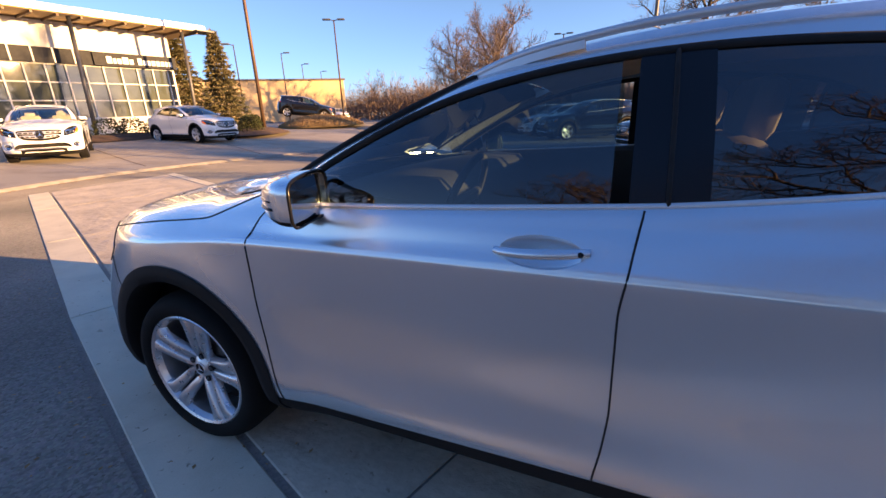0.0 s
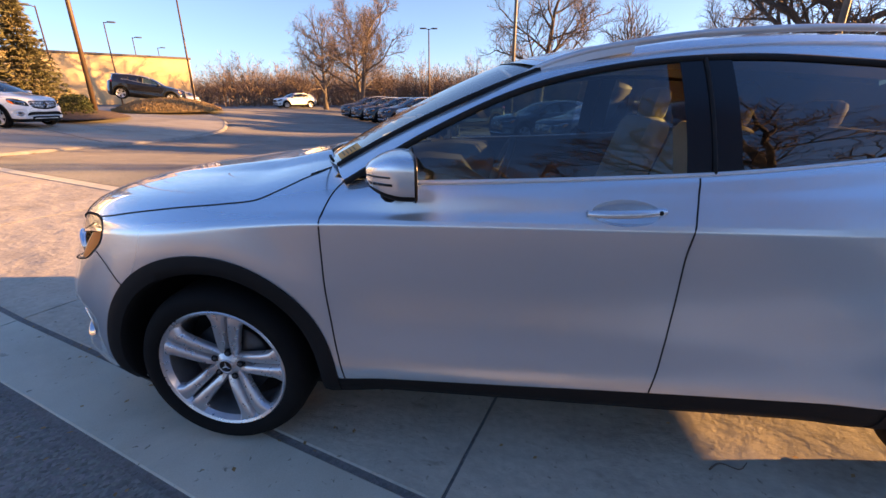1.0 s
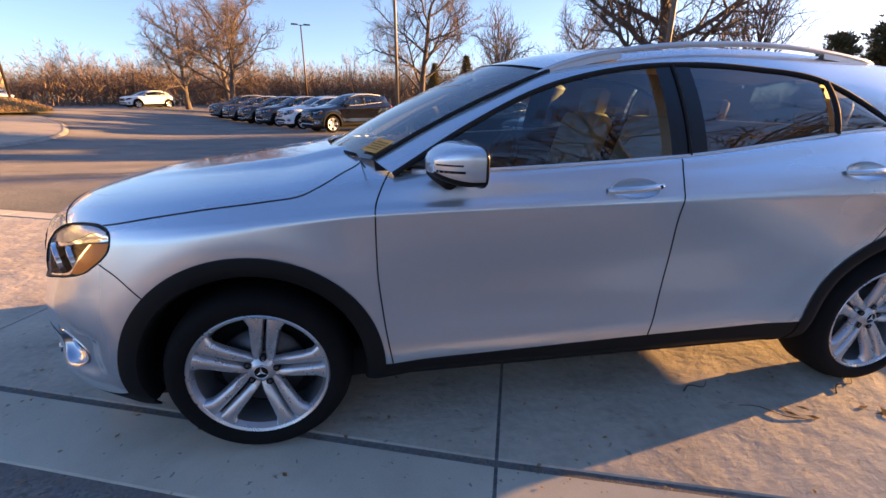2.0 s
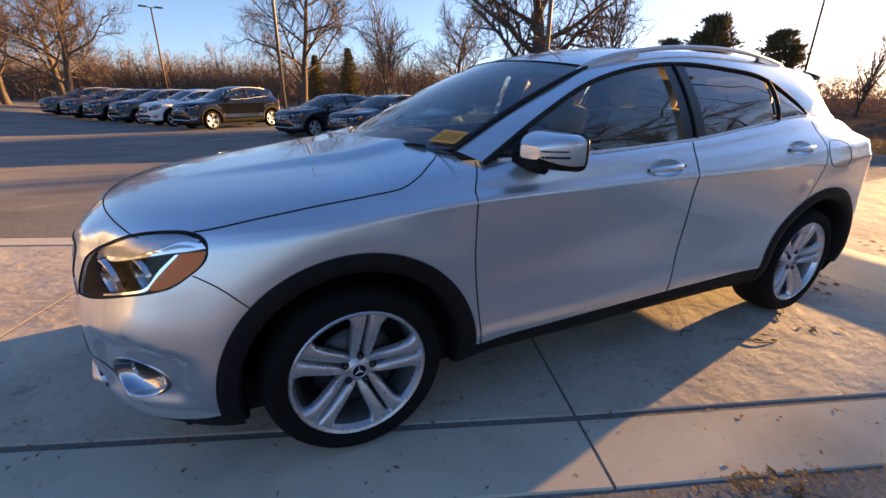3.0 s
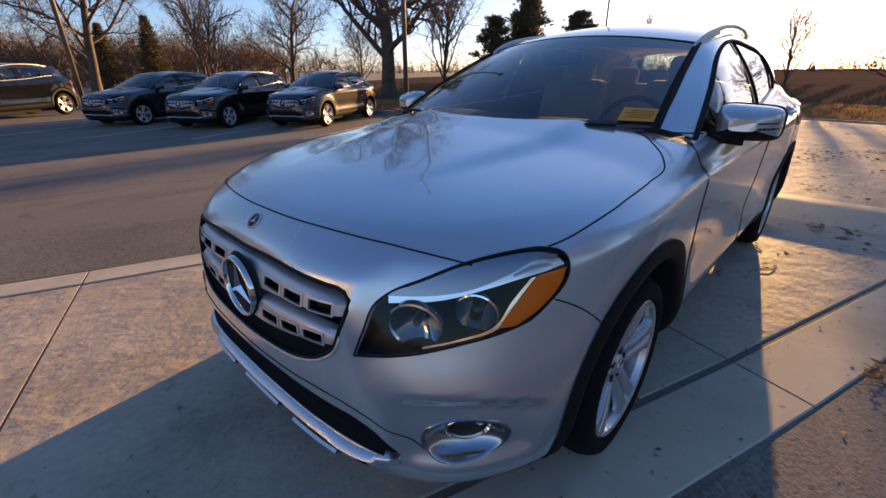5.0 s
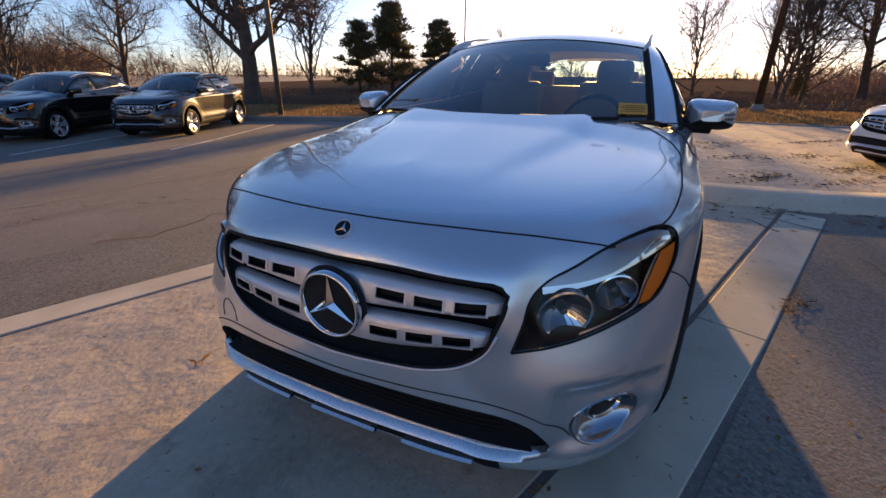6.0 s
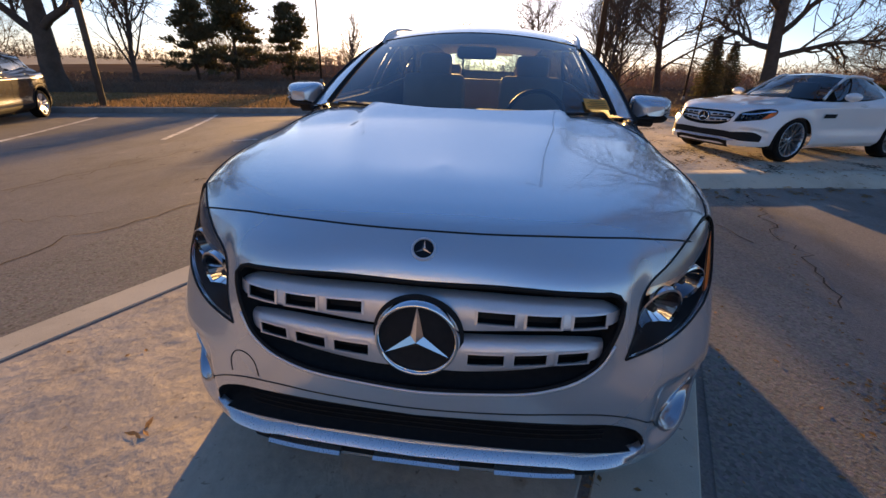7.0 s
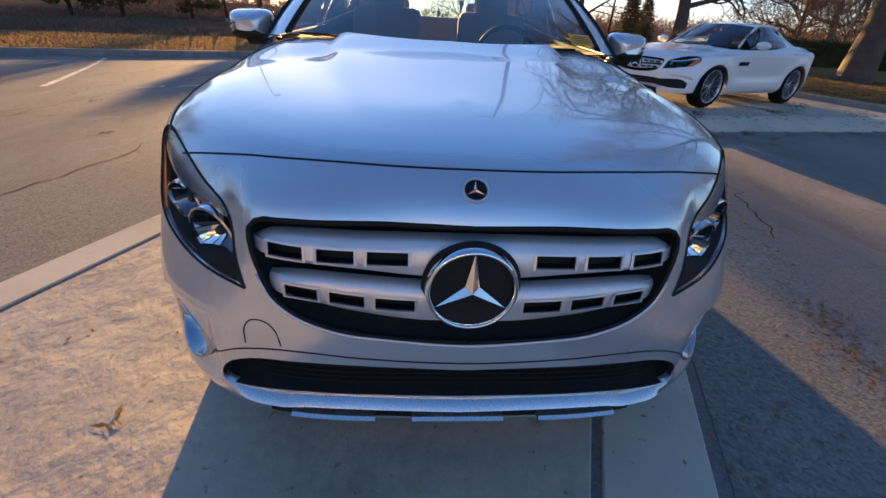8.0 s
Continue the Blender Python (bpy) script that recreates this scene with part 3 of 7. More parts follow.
def prism(pts, axis, lo, hi):
    """A closed prism: pts are (y, z) for axis x, (x, z) for axis y."""
    bm = bmesh.new()
    A, B = [], []
    for a, b in pts:
        A.append(bm.verts.new((lo, a, b) if axis == "x" else (a, lo, b)))
        B.append(bm.verts.new((hi, a, b) if axis == "x" else (a, hi, b)))
    n = len(pts)
    bm.faces.new(A)
    bm.faces.new(B[::-1])
    for i in range(n):
        bm.faces.new([A[i], B[i], B[(i + 1) % n], A[(i + 1) % n]])
    bmesh.ops.recalc_face_normals(bm, faces=bm.faces)
    me = bpy.data.meshes.new("cutter")
    bm.to_mesh(me)
    bm.free()
    return me


def cut(me, cutter, op="DIFFERENCE"):
    a, b = new("shell", me), new("cutter", cutter)
    mod = a.modifiers.new("cut", "BOOLEAN")
    mod.operation, mod.object, mod.solver = op, b, "EXACT"
    out = bpy.data.meshes.new_from_object(a.evaluated_get(bpy.context.evaluated_depsgraph_get()))
    bpy.data.objects.remove(a)
    bpy.data.objects.remove(b)
    return out


# reference surface for normals and for laying things on the body
_sl_front = [lambda v, q=q: q for q in np.concatenate([np.linspace(0, 0.25, 16)[:-1], np.linspace(0.25, 0.8, 44)[:-1], np.linspace(0.8, 1.0, 12)])]


def _side_to(k):
    def s(v, k=k):
        y = _f_w[1](v)
        xe = 0.46 if y > 0.62 else 0.25 + 0.21 * (y / 0.62) ** 2
        return 1 + (xe - XS[0]) * k / (XS[-1] - XS[0])
    return s


_sl_front += [_side_to(k) for k in np.linspace(0, 1, 16)[1:]]
FRONT = shell_grid(np.concatenate([np.linspace(0, 8, 65)[:-1], np.linspace(8, NR - 1, 46)]), _sl_front)
_s46 = 1 + (0.46 - XS[0]) / (XS[-1] - XS[0])
_sl_side = [lambda v, q=q: q for q in np.concatenate([np.linspace(_s46, 2.0, 80)[:-1], np.linspace(2, 3, 26)])]
SIDE = shell_grid(np.linspace(0, 9, 73), _sl_side)


def ref_tree(*grids):
    V, F, N = [], [], []
    for P in grids:
        for sg in (1, -1):
            b = len(V)
            ni, nj = len(P), len(P[0])
            V += [Vector((p[0], sg * p[1], p[2])) for row in P for p in row]
            for i in range(ni - 1):
                for j in range(nj - 1):
                    q = [b + i * nj + j, b + (i + 1) * nj + j, b + (i + 1) * nj + j + 1, b + i * nj + j + 1]
                    F.append(q if sg == 1 else q[::-1])
    acc = [Vector() for _ in V]
    key = {}
    for i, v in enumerate(V):
        key.setdefault((round(v.x, 4), round(v.y, 4), round(v.z, 4)), []).append(i)
    for q in F:
        n = (V[q[2]] - V[q[0]]).cross(V[q[3]] - V[q[1]])
        for i in q:
            acc[i] += n
    def weld():
        for ids in key.values():
            t = Vector()
            for i in ids:
                t += acc[i]
            t.normalize()
            for i in ids:
                acc[i] = t

    weld()
    # even out the sheen of the bonnet
    ni, nj = len(grids[0]), len(grids[0][0])
    for _ in range(4):
        old = [a.copy() for a in acc[:2 * ni * nj]]
        for b in (0, ni * nj):
            for i in range(66, ni):
                for j in range(nj):
                    t = old[b + i * nj + j] * 2
                    for di, dj in ((-1, 0), (1, 0), (0, -1), (0, 1)):
                        if i + di < ni and 0 <= j + dj < nj:
                            t = t + old[b + (i + di) * nj + j + dj]
                    acc[b + i * nj + j] = t.normalized()
        weld()
    return BVHTree.FromPolygons(V, F), V, F, acc


TREE, TV, TF, TN = ref_tree(FRONT, SIDE)
# make the reference normals point outwards
if TN[len(TN) // 9].dot(TV[len(TN) // 9] - Vector((1, 0, 0.5))) < 0:
    TN = [-n for n in TN]


def ref_normal(co):
    hit, _, fi, d = TREE.find_nearest(co)
    if hit is None:
        return None, 9
    w = 0
    n = Vector()
    for i in TF[fi]:
        k = 1 / ((TV[i] - hit).length + 1e-5) ** 1.5
        n += TN[i] * k
    return n.normalized(), d


def front_at(y, z, off=0.0):
    hit, nrm, fi, d = TREE.ray_cast(Vector((-3, y, z)), Vector((1, 0, 0)))
    n, _ = ref_normal(hit)
    return hit + n * off


def side_at(x, z, off=0.0, sg=-1):
    hit, nrm, fi, d = TREE.ray_cast(Vector((x, 3 * sg, z)), Vector((0, -sg, 0)))
    if hit is None:
        hit = Vector((x, 0.85 * sg, z))
    n, _ = ref_normal(hit)
    return hit + n * off


def body_mesh(name, bms, material):
    """Mesh from a bmesh with body normals taken from the reference surface."""
    me = bpy.data.meshes.new(name)
    bms.to_mesh(me)
    bms.free()
    me.materials.append(material)
    for p in me.polygons:
        p.use_smooth = True
    nor = []
    cache = {}
    for p in me.polygons:
        for vi in p.vertices:
            if vi not in cache:
                cache[vi] = ref_normal(me.vertices[vi].co)
            n, d = cache[vi]
            ok = n is not None and d < 0.0012 and n.dot(p.normal) > 0.5
            nor.append(n if ok else p.normal.copy())
    me.normals_split_custom_set([tuple(n) for n in nor])
    return me


def pick(me, test, mirror=False, both=False):
    """The faces of me whose centre passes test, as a bmesh; mirrored to the right side or both."""
    bm = bmesh.new()
    bm.from_mesh(me)
    bm.faces.ensure_lookup_table()
    kill = [f for f in bm.faces if not test(f.calc_center_median())]
    bmesh.ops.delete(bm, geom=kill, context="FACES")
    if mirror or both:
        src = bm.copy() if both else None
        for v in bm.verts:
            v.co.y = -v.co.y
        bmesh.ops.reverse_faces(bm, faces=bm.faces)
        if both:
            tmp = bpy.data.meshes.new("t")
            src.to_mesh(tmp)
            bm.from_mesh(tmp)
            bpy.data.meshes.remove(tmp)
            src.free()
    return bm


LAMP = [(0.479, 0.657), (0.494, 0.72), (0.509, 0.795), (0.528, 0.815), (0.583, 0.847), (0.64, 0.879), (0.703, 0.898), (0.755, 0.901), (0.788, 0.889), (0.804, 0.867), (0.811, 0.84), (0.810, 0.812), (0.798, 0.776), (0.779, 0.741), (0.745, 0.722), (0.69, 0.704), (0.62, 0.682), (0.55, 0.666)]
LAMP = spline(LAMP + [LAMP[0]], 60)[:-1]
GRILLE = spline([(0, 0.562), (0.17, 0.573), (0.30, 0.592), (0.375, 0.620), (0.418, 0.655), (0.440, 0.712), (0.456, 0.770), (0.456, 0.797), (0.438, 0.813), (0.39, 0.820), (0.30, 0.825), (0.2, 0.828), (0.1, 0.826), (0, 0.824)], 46)
INTAKE = spline([(0, 0.384), (0.25, 0.388), (0.40, 0.385), (0.47, 0.378), (0.54, 0.370), (0.592, 0.368), (0.585, 0.392), (0.548, 0.448), (0.49, 0.477), (0.38, 0.489), (0.27, 0.490), (0, 0.480)], 44)
FOGC, FOGR = (0.704, 0.428), (0.072, 0.064)
FOG = [(FOGC[0] + FOGR[0] * math.cos(a), FOGC[1] + FOGR[1] * math.sin(a)) for a in np.linspace(0, math.tau, 33)[:-1]]
ARCH_R = 0.428


def closed_half(pts):
    """A half outline that starts and ends on the middle plane, as a polygon slightly past the middle."""
    return [(0.03, pts[0][1])] + [(-p[0], p[1]) for p in pts] + [(0.03, pts[-1][1])]


def arch_poly(hx):
    return [(hx + ARCH_R * math.cos(a), ARCHZ + ARCH_R * math.sin(a)) for a in np.linspace(0, math.tau, 73)[:-1]]


front_solid = solid_from(FRONT, 0.009)
side_solid = solid_from(SIDE, 0.009)
lens_mesh = cut(front_solid, prism([(-y, z) for y, z in LAMP], "x", -1.3, -0.25), "INTERSECT")
f = cut(front_solid, prism([(-y, z) for y, z in LAMP], "x", -1.3, -0.25))
f = cut(f, prism(closed_half(GRILLE), "x", -1.3, -0.6))
f = cut(f, prism(closed_half(INTAKE), "x", -1.3, -0.45))
f = cut(f, prism([(-y, z) for y, z in FOG], "x", -1.3, -0.4))
f = cut(f, prism(arch_poly(0.0), "y", -1.3, -0.55))
LIP = pchip([-1.2, -0.70, -0.55, -0.42, -0.2], [0.266, 0.266, 0.276, 0.302, 0.343])
_lip = prism([(-1.2, 0.1)] + [(x, LIP(x)) for x in np.linspace(-1.2, -0.2, 24)] + [(-0.2, 0.1)], "y", -1.3, 0.1)
lip_mesh = cut(f, _lip, "INTERSECT")
front_mesh = cut(f, _lip)
side_mesh = cut(side_solid, prism(arch_poly(WB), "y", -1.3, -0.55))
side_mesh = cut(side_mesh, prism(arch_poly(0.0), "y", -1.3, -0.55))

SILL = pchip([0.4, 1.0, 1.55, 2.0, 2.3, 2.45, 3.0, 3.6], [0.343, 0.359, 0.374, 0.381, 0.386, 0.378, 0.31, 0.28])
_sill = prism([(0.4, 0.1)] + [(x, SILL(x)) for x in np.linspace(0.4, 3.65, 40)] + [(3.65, 0.1)], "y", -1.3, 0.2)
sill_mesh = cut(side_mesh, _sill, "INTERSECT")
side_mesh = cut(side_mesh, _sill)

HANDLES = ((1.282, 0.991, 1.002), (2.29, 1.032, 1.042))
for _hx, _z0, _z1 in HANDLES:
    side_mesh = cut(side_mesh, prism([(_hx + 0.112 + 0.098 * math.cos(a), (_z0 + _z1) / 2 - 0.001 + 0.036 * math.sin(a)) for a in np.linspace(0, math.tau, 49)[:-1]], "y", -1.3, -0.7))

# panel boundaries in side view
hood_line = pchip([-0.62, -0.43, -0.26, -0.09, 0.08, 0.19, 0.28, 0.34, 0.41, 0.44], [0.880, 0.903, 0.932, 0.955, 0.972, 0.986, 1.020, 1.048, 1.076, 1.10])
door_front = pchip([0.30, 0.36, 0.55, 0.76, 0.94, 1.014, 1.08], [0.495, 0.487, 0.462, 0.447, 0.449, 0.476, 0.53])
door_mid = pchip([0.30, 0.385, 0.5, 0.6, 0.85, 0.99, 1.10], [1.545, 1.551, 1.568, 1.576, 1.574, 1.591, 1.611])
door_back = pchip([0.30, 0.40, 0.6, 0.80, 0.964, 1.044, 1.105, 1.175], [2.26, 2.29, 2.39, 2.525, 2.613, 2.633, 2.645, 2.657])
hood_front = pchip([0.0, 0.24, 0.46, 0.54, 0.62, 0.66], [0.919, 0.918, 0.909, 0.900, 0.887, 0.877])
wing_line = pchip([-0.50, -0.40, -0.31], [0.80, 0.745, 0.665])


def is_hood(c):
    if c.z < 0.85:
        return False
    if c.x < -0.55 or abs(c.y) < 0.62:
        return c.z > hood_front(abs(c.y)) or c.x > -0.5
    return c.z > hood_line(c.x)


def is_bumper(c):
    return not is_hood(c) and (c.x < -0.52 or (c.x < -0.2 and c.z < wing_line(c.x)))


def gap_line(name, pts, parent, r=0.0028):
    bm = bmesh.new()
    tube(bm, pts, r, 5)
    return part(name, bm, M["gap"], parent)


def ruled(A, B, nv, bulge=0.0, side=1):
    """Rows of points from curve A to curve B, swelling by bulge."""
    rows = []
    for i in range(nv + 1):
        t = i / nv
        row = []
        for a, b in zip(A, B):
            a, b = Vector(a), Vector(b)
            p = a.lerp(b, t)
            p.y += math.copysign(bulge * 4 * t * (1 - t), p.y)
            row.append(p)
        rows.append(row)
    return rows


def flip(pts):
    return [(p[0], -p[1], p[2]) for p in pts]


G_TOP = [(p[0], p[1] + 0.022 * p[0], p[2]) for p in spline([(0.52, -0.816, 1.055), (0.80, -0.770, 1.215), (1.10, -0.705, 1.345), (1.42, -0.66, 1.415), (1.70, -0.638, 1.437), (2.05, -0.648, 1.425), (2.334, -0.683, 1.385), (2.55, -0.728, 1.29), (2.70, -0.769, 1.192)], 60)]


def belt_at(x, off=0.0):
    at = section(9)
    p = at(1 + (x - XS[0]) / (XS[-1] - XS[0]))
    return Vector((p[0], p[1] + off, p[2]))


B_LOW = [tuple(belt_at(min(max(x, 0.56), 3.1))) for x in [p[0] for p in G_TOP]]
B_LOW = [(g[0], b[1], b[2]) for g, b in zip(G_TOP, B_LOW)]
E_TOP = [(p[0], p[1] + 0.022 * p[0], p[2]) for p in spline([(0.46, -0.703, 1.090), (0.70, -0.678, 1.213), (0.95, -0.640, 1.324), (1.15, -0.610, 1.407), (1.5, -0.575, 1.480), (1.9, -0.572, 1.506), (2.3, -0.555, 1.500), (2.7, -0.532, 1.472), (3.10, -0.53, 1.436)], 60)]


def pillar_rows():
    """Surface from the window tops up to the roof edge, swelling into a broad rear pillar."""
    rows = ruled(G_TOP, E_TOP, 8, 0.012)
    for j, row in enumerate(rows):
        t = j / 8
        for i, p in enumerate(row):
            p += Vector((0.0, -0.035, 0.0)) * (4 * t * (1 - t) * smooth01(2.25, 2.70, G_TOP[i][0]))
    return rows


def screen_pt(u, v):
    b = Vector((0.25 + 0.21 * u * u, 0.690 * u, 1.083 + 0.008 * u * u))
    t = Vector((1.03 + 0.12 * u * u, 0.586 * u, 1.458 - 0.053 * u * u))
    p = b.lerp(t, v)
    k = 0.03 * 4 * v * (1 - v)
    return p + Vector((-0.4, 0, 0.9)) * k * 0.6


def wheel(parent, hx, sg, steer=0.0):
    """Alloy wheel with five split spokes; its outer face looks to the side sg."""
    w = new("wheel")
    w.parent = parent
    w.matrix_local = pose(hx, sg * 0.768, HUBZ, 0, 0, steer if sg < 0 else 180 + steer)
    R, H = TYRE, 0.112
    small = Matrix.Diagonal((0.965, 1, 0.965, 1))
    bm = bmesh.new()
    lathe(bm, [(0.243, -H + 0.014), (0.253, -H + 0.001), (0.262, -H - 0.006), (0.285, -H - 0.009), (0.308, -H - 0.004), (R - 0.012, -H + 0.018), (R - 0.003, -H + 0.04), (R, -0.05), (R, 0.05), (R - 0.003, H - 0.04), (R - 0.012, H - 0.018), (0.30, H), (0.243, H - 0.01), (0.243, -H + 0.014)], 64)
    part("tyre", bm, M["rubber"], w, "black rubber tyre", sharp=30)
    bm = bmesh.new()
    lathe(bm, [(0.256, -0.104), (0.262, -0.108), (0.256, -0.113), (0.246, -0.108), (0.240, -0.094), (0.236, -0.085)], 64)
    bmesh.ops.transform(bm, matrix=small, verts=bm.verts)
    rim = part("rim", bm, [M["alloy"]], w, "bright silver alloy rim edge")
    bm = bmesh.new()
    lathe(bm, [(0.237, -0.086), (0.225, -0.02), (0.222, 0.09), (0.25, 0.10)], 64)
    bmesh.ops.transform(bm, matrix=small, verts=bm.verts)
    part("rim_barrel", bm, M["barrel"], w, "grey inside of the rim")
    bm = bmesh.new()
    for k in range(5):
        a0 = math.radians(90 + 72 * k - 11)
        for sgn in (-1, 1):
            rows = []
            for r, half, dep in [(0.050, 0.012, -0.070), (0.080, 0.0165, -0.079), (0.12, 0.0185, -0.090), (0.17, 0.0205, -0.100), (0.212, 0.0235, -0.106), (0.236, 0.031, -0.107), (0.254, 0.039, -0.105)]:
                a = a0 + sgn * math.asin((half + 0.0085) / r)
                c = Vector((r * math.cos(a), 0, r * math.sin(a)))
                t = Vector((-math.sin(a), 0, math.cos(a)))
                rows.append([c + t * (-half * 1.2) + Vector((0, dep + 0.030, 0)), c + t * (-half) + Vector((0, dep + 0.006, 0)), c + t * (-half * 0.7) + Vector((0, dep, 0)), c + t * (half * 0.7) + Vector((0, dep, 0)), c + t * half + Vector((0, dep + 0.006, 0)), c + t * (half * 1.2) + Vector((0, dep + 0.030, 0))])
            grid_mesh(bm, rows)
    bmesh.ops.recalc_face_normals(bm, faces=bm.faces)
    bmesh.ops.transform(bm, matrix=small, verts=bm.verts)
    part("spokes", bm, M["alloy"], w, "five twin spokes of silver alloy", sharp=50)
    bm = bmesh.new()
    lathe(bm, [(0.001, -0.082), (0.03, -0.082), (0.036, -0.078), (0.05, -0.07), (0.062, -0.062), (0.062, 0.0)], 32)
    hub = part("hub", bm, M["alloy"], w)
    bm = bmesh.new()
    lathe(bm, [(0.001, -0.0855), (0.026, -0.0855), (0.029, -0.083), (0.029, -0.08)], 28)
    part("centre_cap", bm, M["gloss"], w, "black centre cap with a chrome three-armed emblem")
    bm = bmesh.new()
    emblem(bm, 0.022, 0.004)
    bmesh.ops.transform(bm, matrix=Matrix.Translation((0, -0.0865, 0)) @ Matrix.Rotation(math.pi / 2, 4, "Z") @ Matrix.Scale(1, 4), verts=bm.verts)
    part("emblem", bm, M["alloy"], w)
    bm = bmesh.new()
    lathe(bm, [(0.0245, -0.0845), (0.0255, -0.0880), (0.0285, -0.0875), (0.0295, -0.083)], 28)
    part("cap_ring", bm, M["alloy"], w)
    for k in range(5):
        a = math.radians(79 + 72 * k)
        at = (0.054 * math.cos(a), -0.076, 0.054 * math.sin(a))
        bm = bmesh.new()
        lathe(bm, [(0.0005, 0.003), (0.0105, 0.003), (0.0125, -0.002), (0.0135, 0.004), (0.0135, 0.014)], 14, "y", at)
        part("bolt_cup", bm, M["gap"], w)
        bm = bmesh.new()
        lathe(bm, [(0.0005, -0.003), (0.006, -0.003), (0.0075, 0.0), (0.0075, 0.008)], 6, "y", at)
        part("wheel_bolt", bm, M["steel"], w)
    bm = bmesh.new()
    lathe(bm, [(0.06, -0.035), (0.155, -0.035), (0.155, -0.012), (0.06, -0.012)], 40)
    part("brake_disc", bm, M["alloyin"], w)
    bm = bmesh.new()
    lathe(bm, [(0.001, 0.03), (0.215, 0.03)], 32)
    part("wheel_back", bm, M["gap"], w)
    return w


def emblem(bm, r, t):
    """Three-armed emblem in the y-z plane, facing -x."""
    c0 = bm.verts.new((-t, 0, 0))
    for k in range(3):
        a = math.pi / 2 + k * math.tau / 3
        tip = bm.verts.new((0, r * math.cos(a), r * math.sin(a)))
        l = bm.verts.new((0, r * 0.20 * math.cos(a + math.pi / 3), r * 0.20 * math.sin(a + math.pi / 3)))
        q = bm.verts.new((0, r * 0.20 * math.cos(a - math.pi / 3), r * 0.20 * math.sin(a - math.pi / 3)))
        bm.faces.new([c0, tip, l])
        bm.faces.new([c0, q, tip])


def build_car():
    car = empty("car", (0, 0, 0), 0, "silver compact crossover car with tinted windows, parked on stamped concrete", "car")
    # ---- panels
    specs = [("bonnet", front_mesh, is_hood, "silver bonnet with a raised middle"), ("front_bumper", front_mesh, is_bumper, "silver front bumper with grille opening"), ("bumper_lip", lip_mesh, lambda c: True, "black plastic bumper lip")]
    for name, src, test, lab in specs:
        ob = new(name, body_mesh(name, pick(src, test, both=True), M["plastic"] if name == "bumper_lip" else M["silver"]))
        ob.parent = car
        tagged(ob, lab)
    sill = lambda c: c.z < 0.343
    for mir in (False, True):
        def add(name, src, test, mat, lab=""):
            ob = new(name, body_mesh(name, pick(src, test, mirror=mir), mat))
            ob.parent = car
            if lab:
                tagged(ob, lab)
            return ob
        add("front_wing", front_mesh, lambda c: not is_hood(c) and not is_bumper(c) and not sill(c), M["silver"])
        add("sill", front_mesh, lambda c: not is_hood(c) and not is_bumper(c) and sill(c), M["plastic"])
        add("side_sill", sill_mesh, lambda c: c.x < 2.73, M["plastic"], "black plastic sill")
        add("rear_skirt", sill_mesh, lambda c: c.x >= 2.73, M["plastic"], "black plastic skirt behind the rear wheel")
        add("front_door", side_mesh, lambda c: c.x < door_mid(c.z), M["silver"])
        add("rear_door", side_mesh, lambda c: door_mid(c.z) <= c.x < door_back(c.z), M["silver"])
        add("rear_quarter", side_mesh, lambda c: c.x >= door_back(c.z), M["silver"])
    # ---- panel gaps
    for sg in (-1, 1):
        fl = (lambda p: p) if sg < 0 else flip
        gap_line("panel_gap", fl([tuple(side_at(x, hood_line(x), 0.0003)) for x in np.linspace(-0.44, 0.425, 60)]), car)
        gap_line("panel_gap", fl([tuple(side_at(door_front(z), z, 0.0003)) for z in np.linspace(0.343, 1.055, 50)]), car)
        gap_line("panel_gap", fl([tuple(side_at(door_mid(z), z, 0.0003)) for z in np.linspace(0.376, 1.092, 50)]), car)
        gap_line("panel_gap", fl([tuple(side_at(door_back(z), z, 0.0003)) for z in np.linspace(0.74, 1.165, 30)]), car, 0.0016)
        gap_line("panel_gap", fl([tuple(side_at(x, wing_line(x), 0.0003)) for x in np.linspace(-0.462, -0.322, 14)]), car, 0.0022)
        gap_line("lamp_gap", fl([tuple(front_at(-y, z, 0.0005)) for y, z in LAMP + LAMP[:1]]), car, 0.0028)
    gap_line("panel_gap", [tuple(front_at(y, hood_front(abs(y)), 0.0003)) for y in np.linspace(-0.66, 0.66, 70)], car, 0.0024)
    # tow-eye cover outline
    gap_line("panel_gap", [tuple(front_at(y, z, 0.0003)) for y, z in spline([(0.493, 0.522), (0.490, 0.565), (0.478, 0.582), (0.437, 0.585), (0.420, 0.57), (0.409, 0.53)], 18)], car, 0.0016)
    # ---- glasshouse
    for sg in (-1, 1):
        fl = (lambda P: P) if sg < 0 else (lambda P: [[(p[0], -p[1], p[2]) for p in row] for row in P])
        bm = bmesh.new()
        grid_mesh(bm, fl(pillar_rows()), flip=sg > 0)
        bmesh.ops.recalc_face_normals(bm, faces=bm.faces)
        part("roof_pillar", bm, M["silver"], car, "silver windscreen pillar and roof side")
        def pane(name, lo, hi, mat, bulge=0.02, lab="", out=0.0, kb=0.0, kt=1.0):
            idx = [i for i, g in enumerate(G_TOP) if lo <= g[0] <= hi]
            A = [G_TOP[i] for i in idx]
            B = [B_LOW[i] for i in idx]
            rows = ruled([tuple(Vector(b).lerp(Vector(a), kb)) for a, b in zip(A, B)], [tuple(Vector(b).lerp(Vector(a), kt)) for a, b in zip(A, B)], 6, bulge)
            if out:
                rows = [[(p[0], p[1] - out, p[2]) for p in r] for r in rows]
            bm = bmesh.new()
            grid_mesh(bm, fl(rows), flip=sg > 0)
            orient(bm, (0, sg, 0.2))
            ob = part(name, bm, mat, car, lab)
            return ob
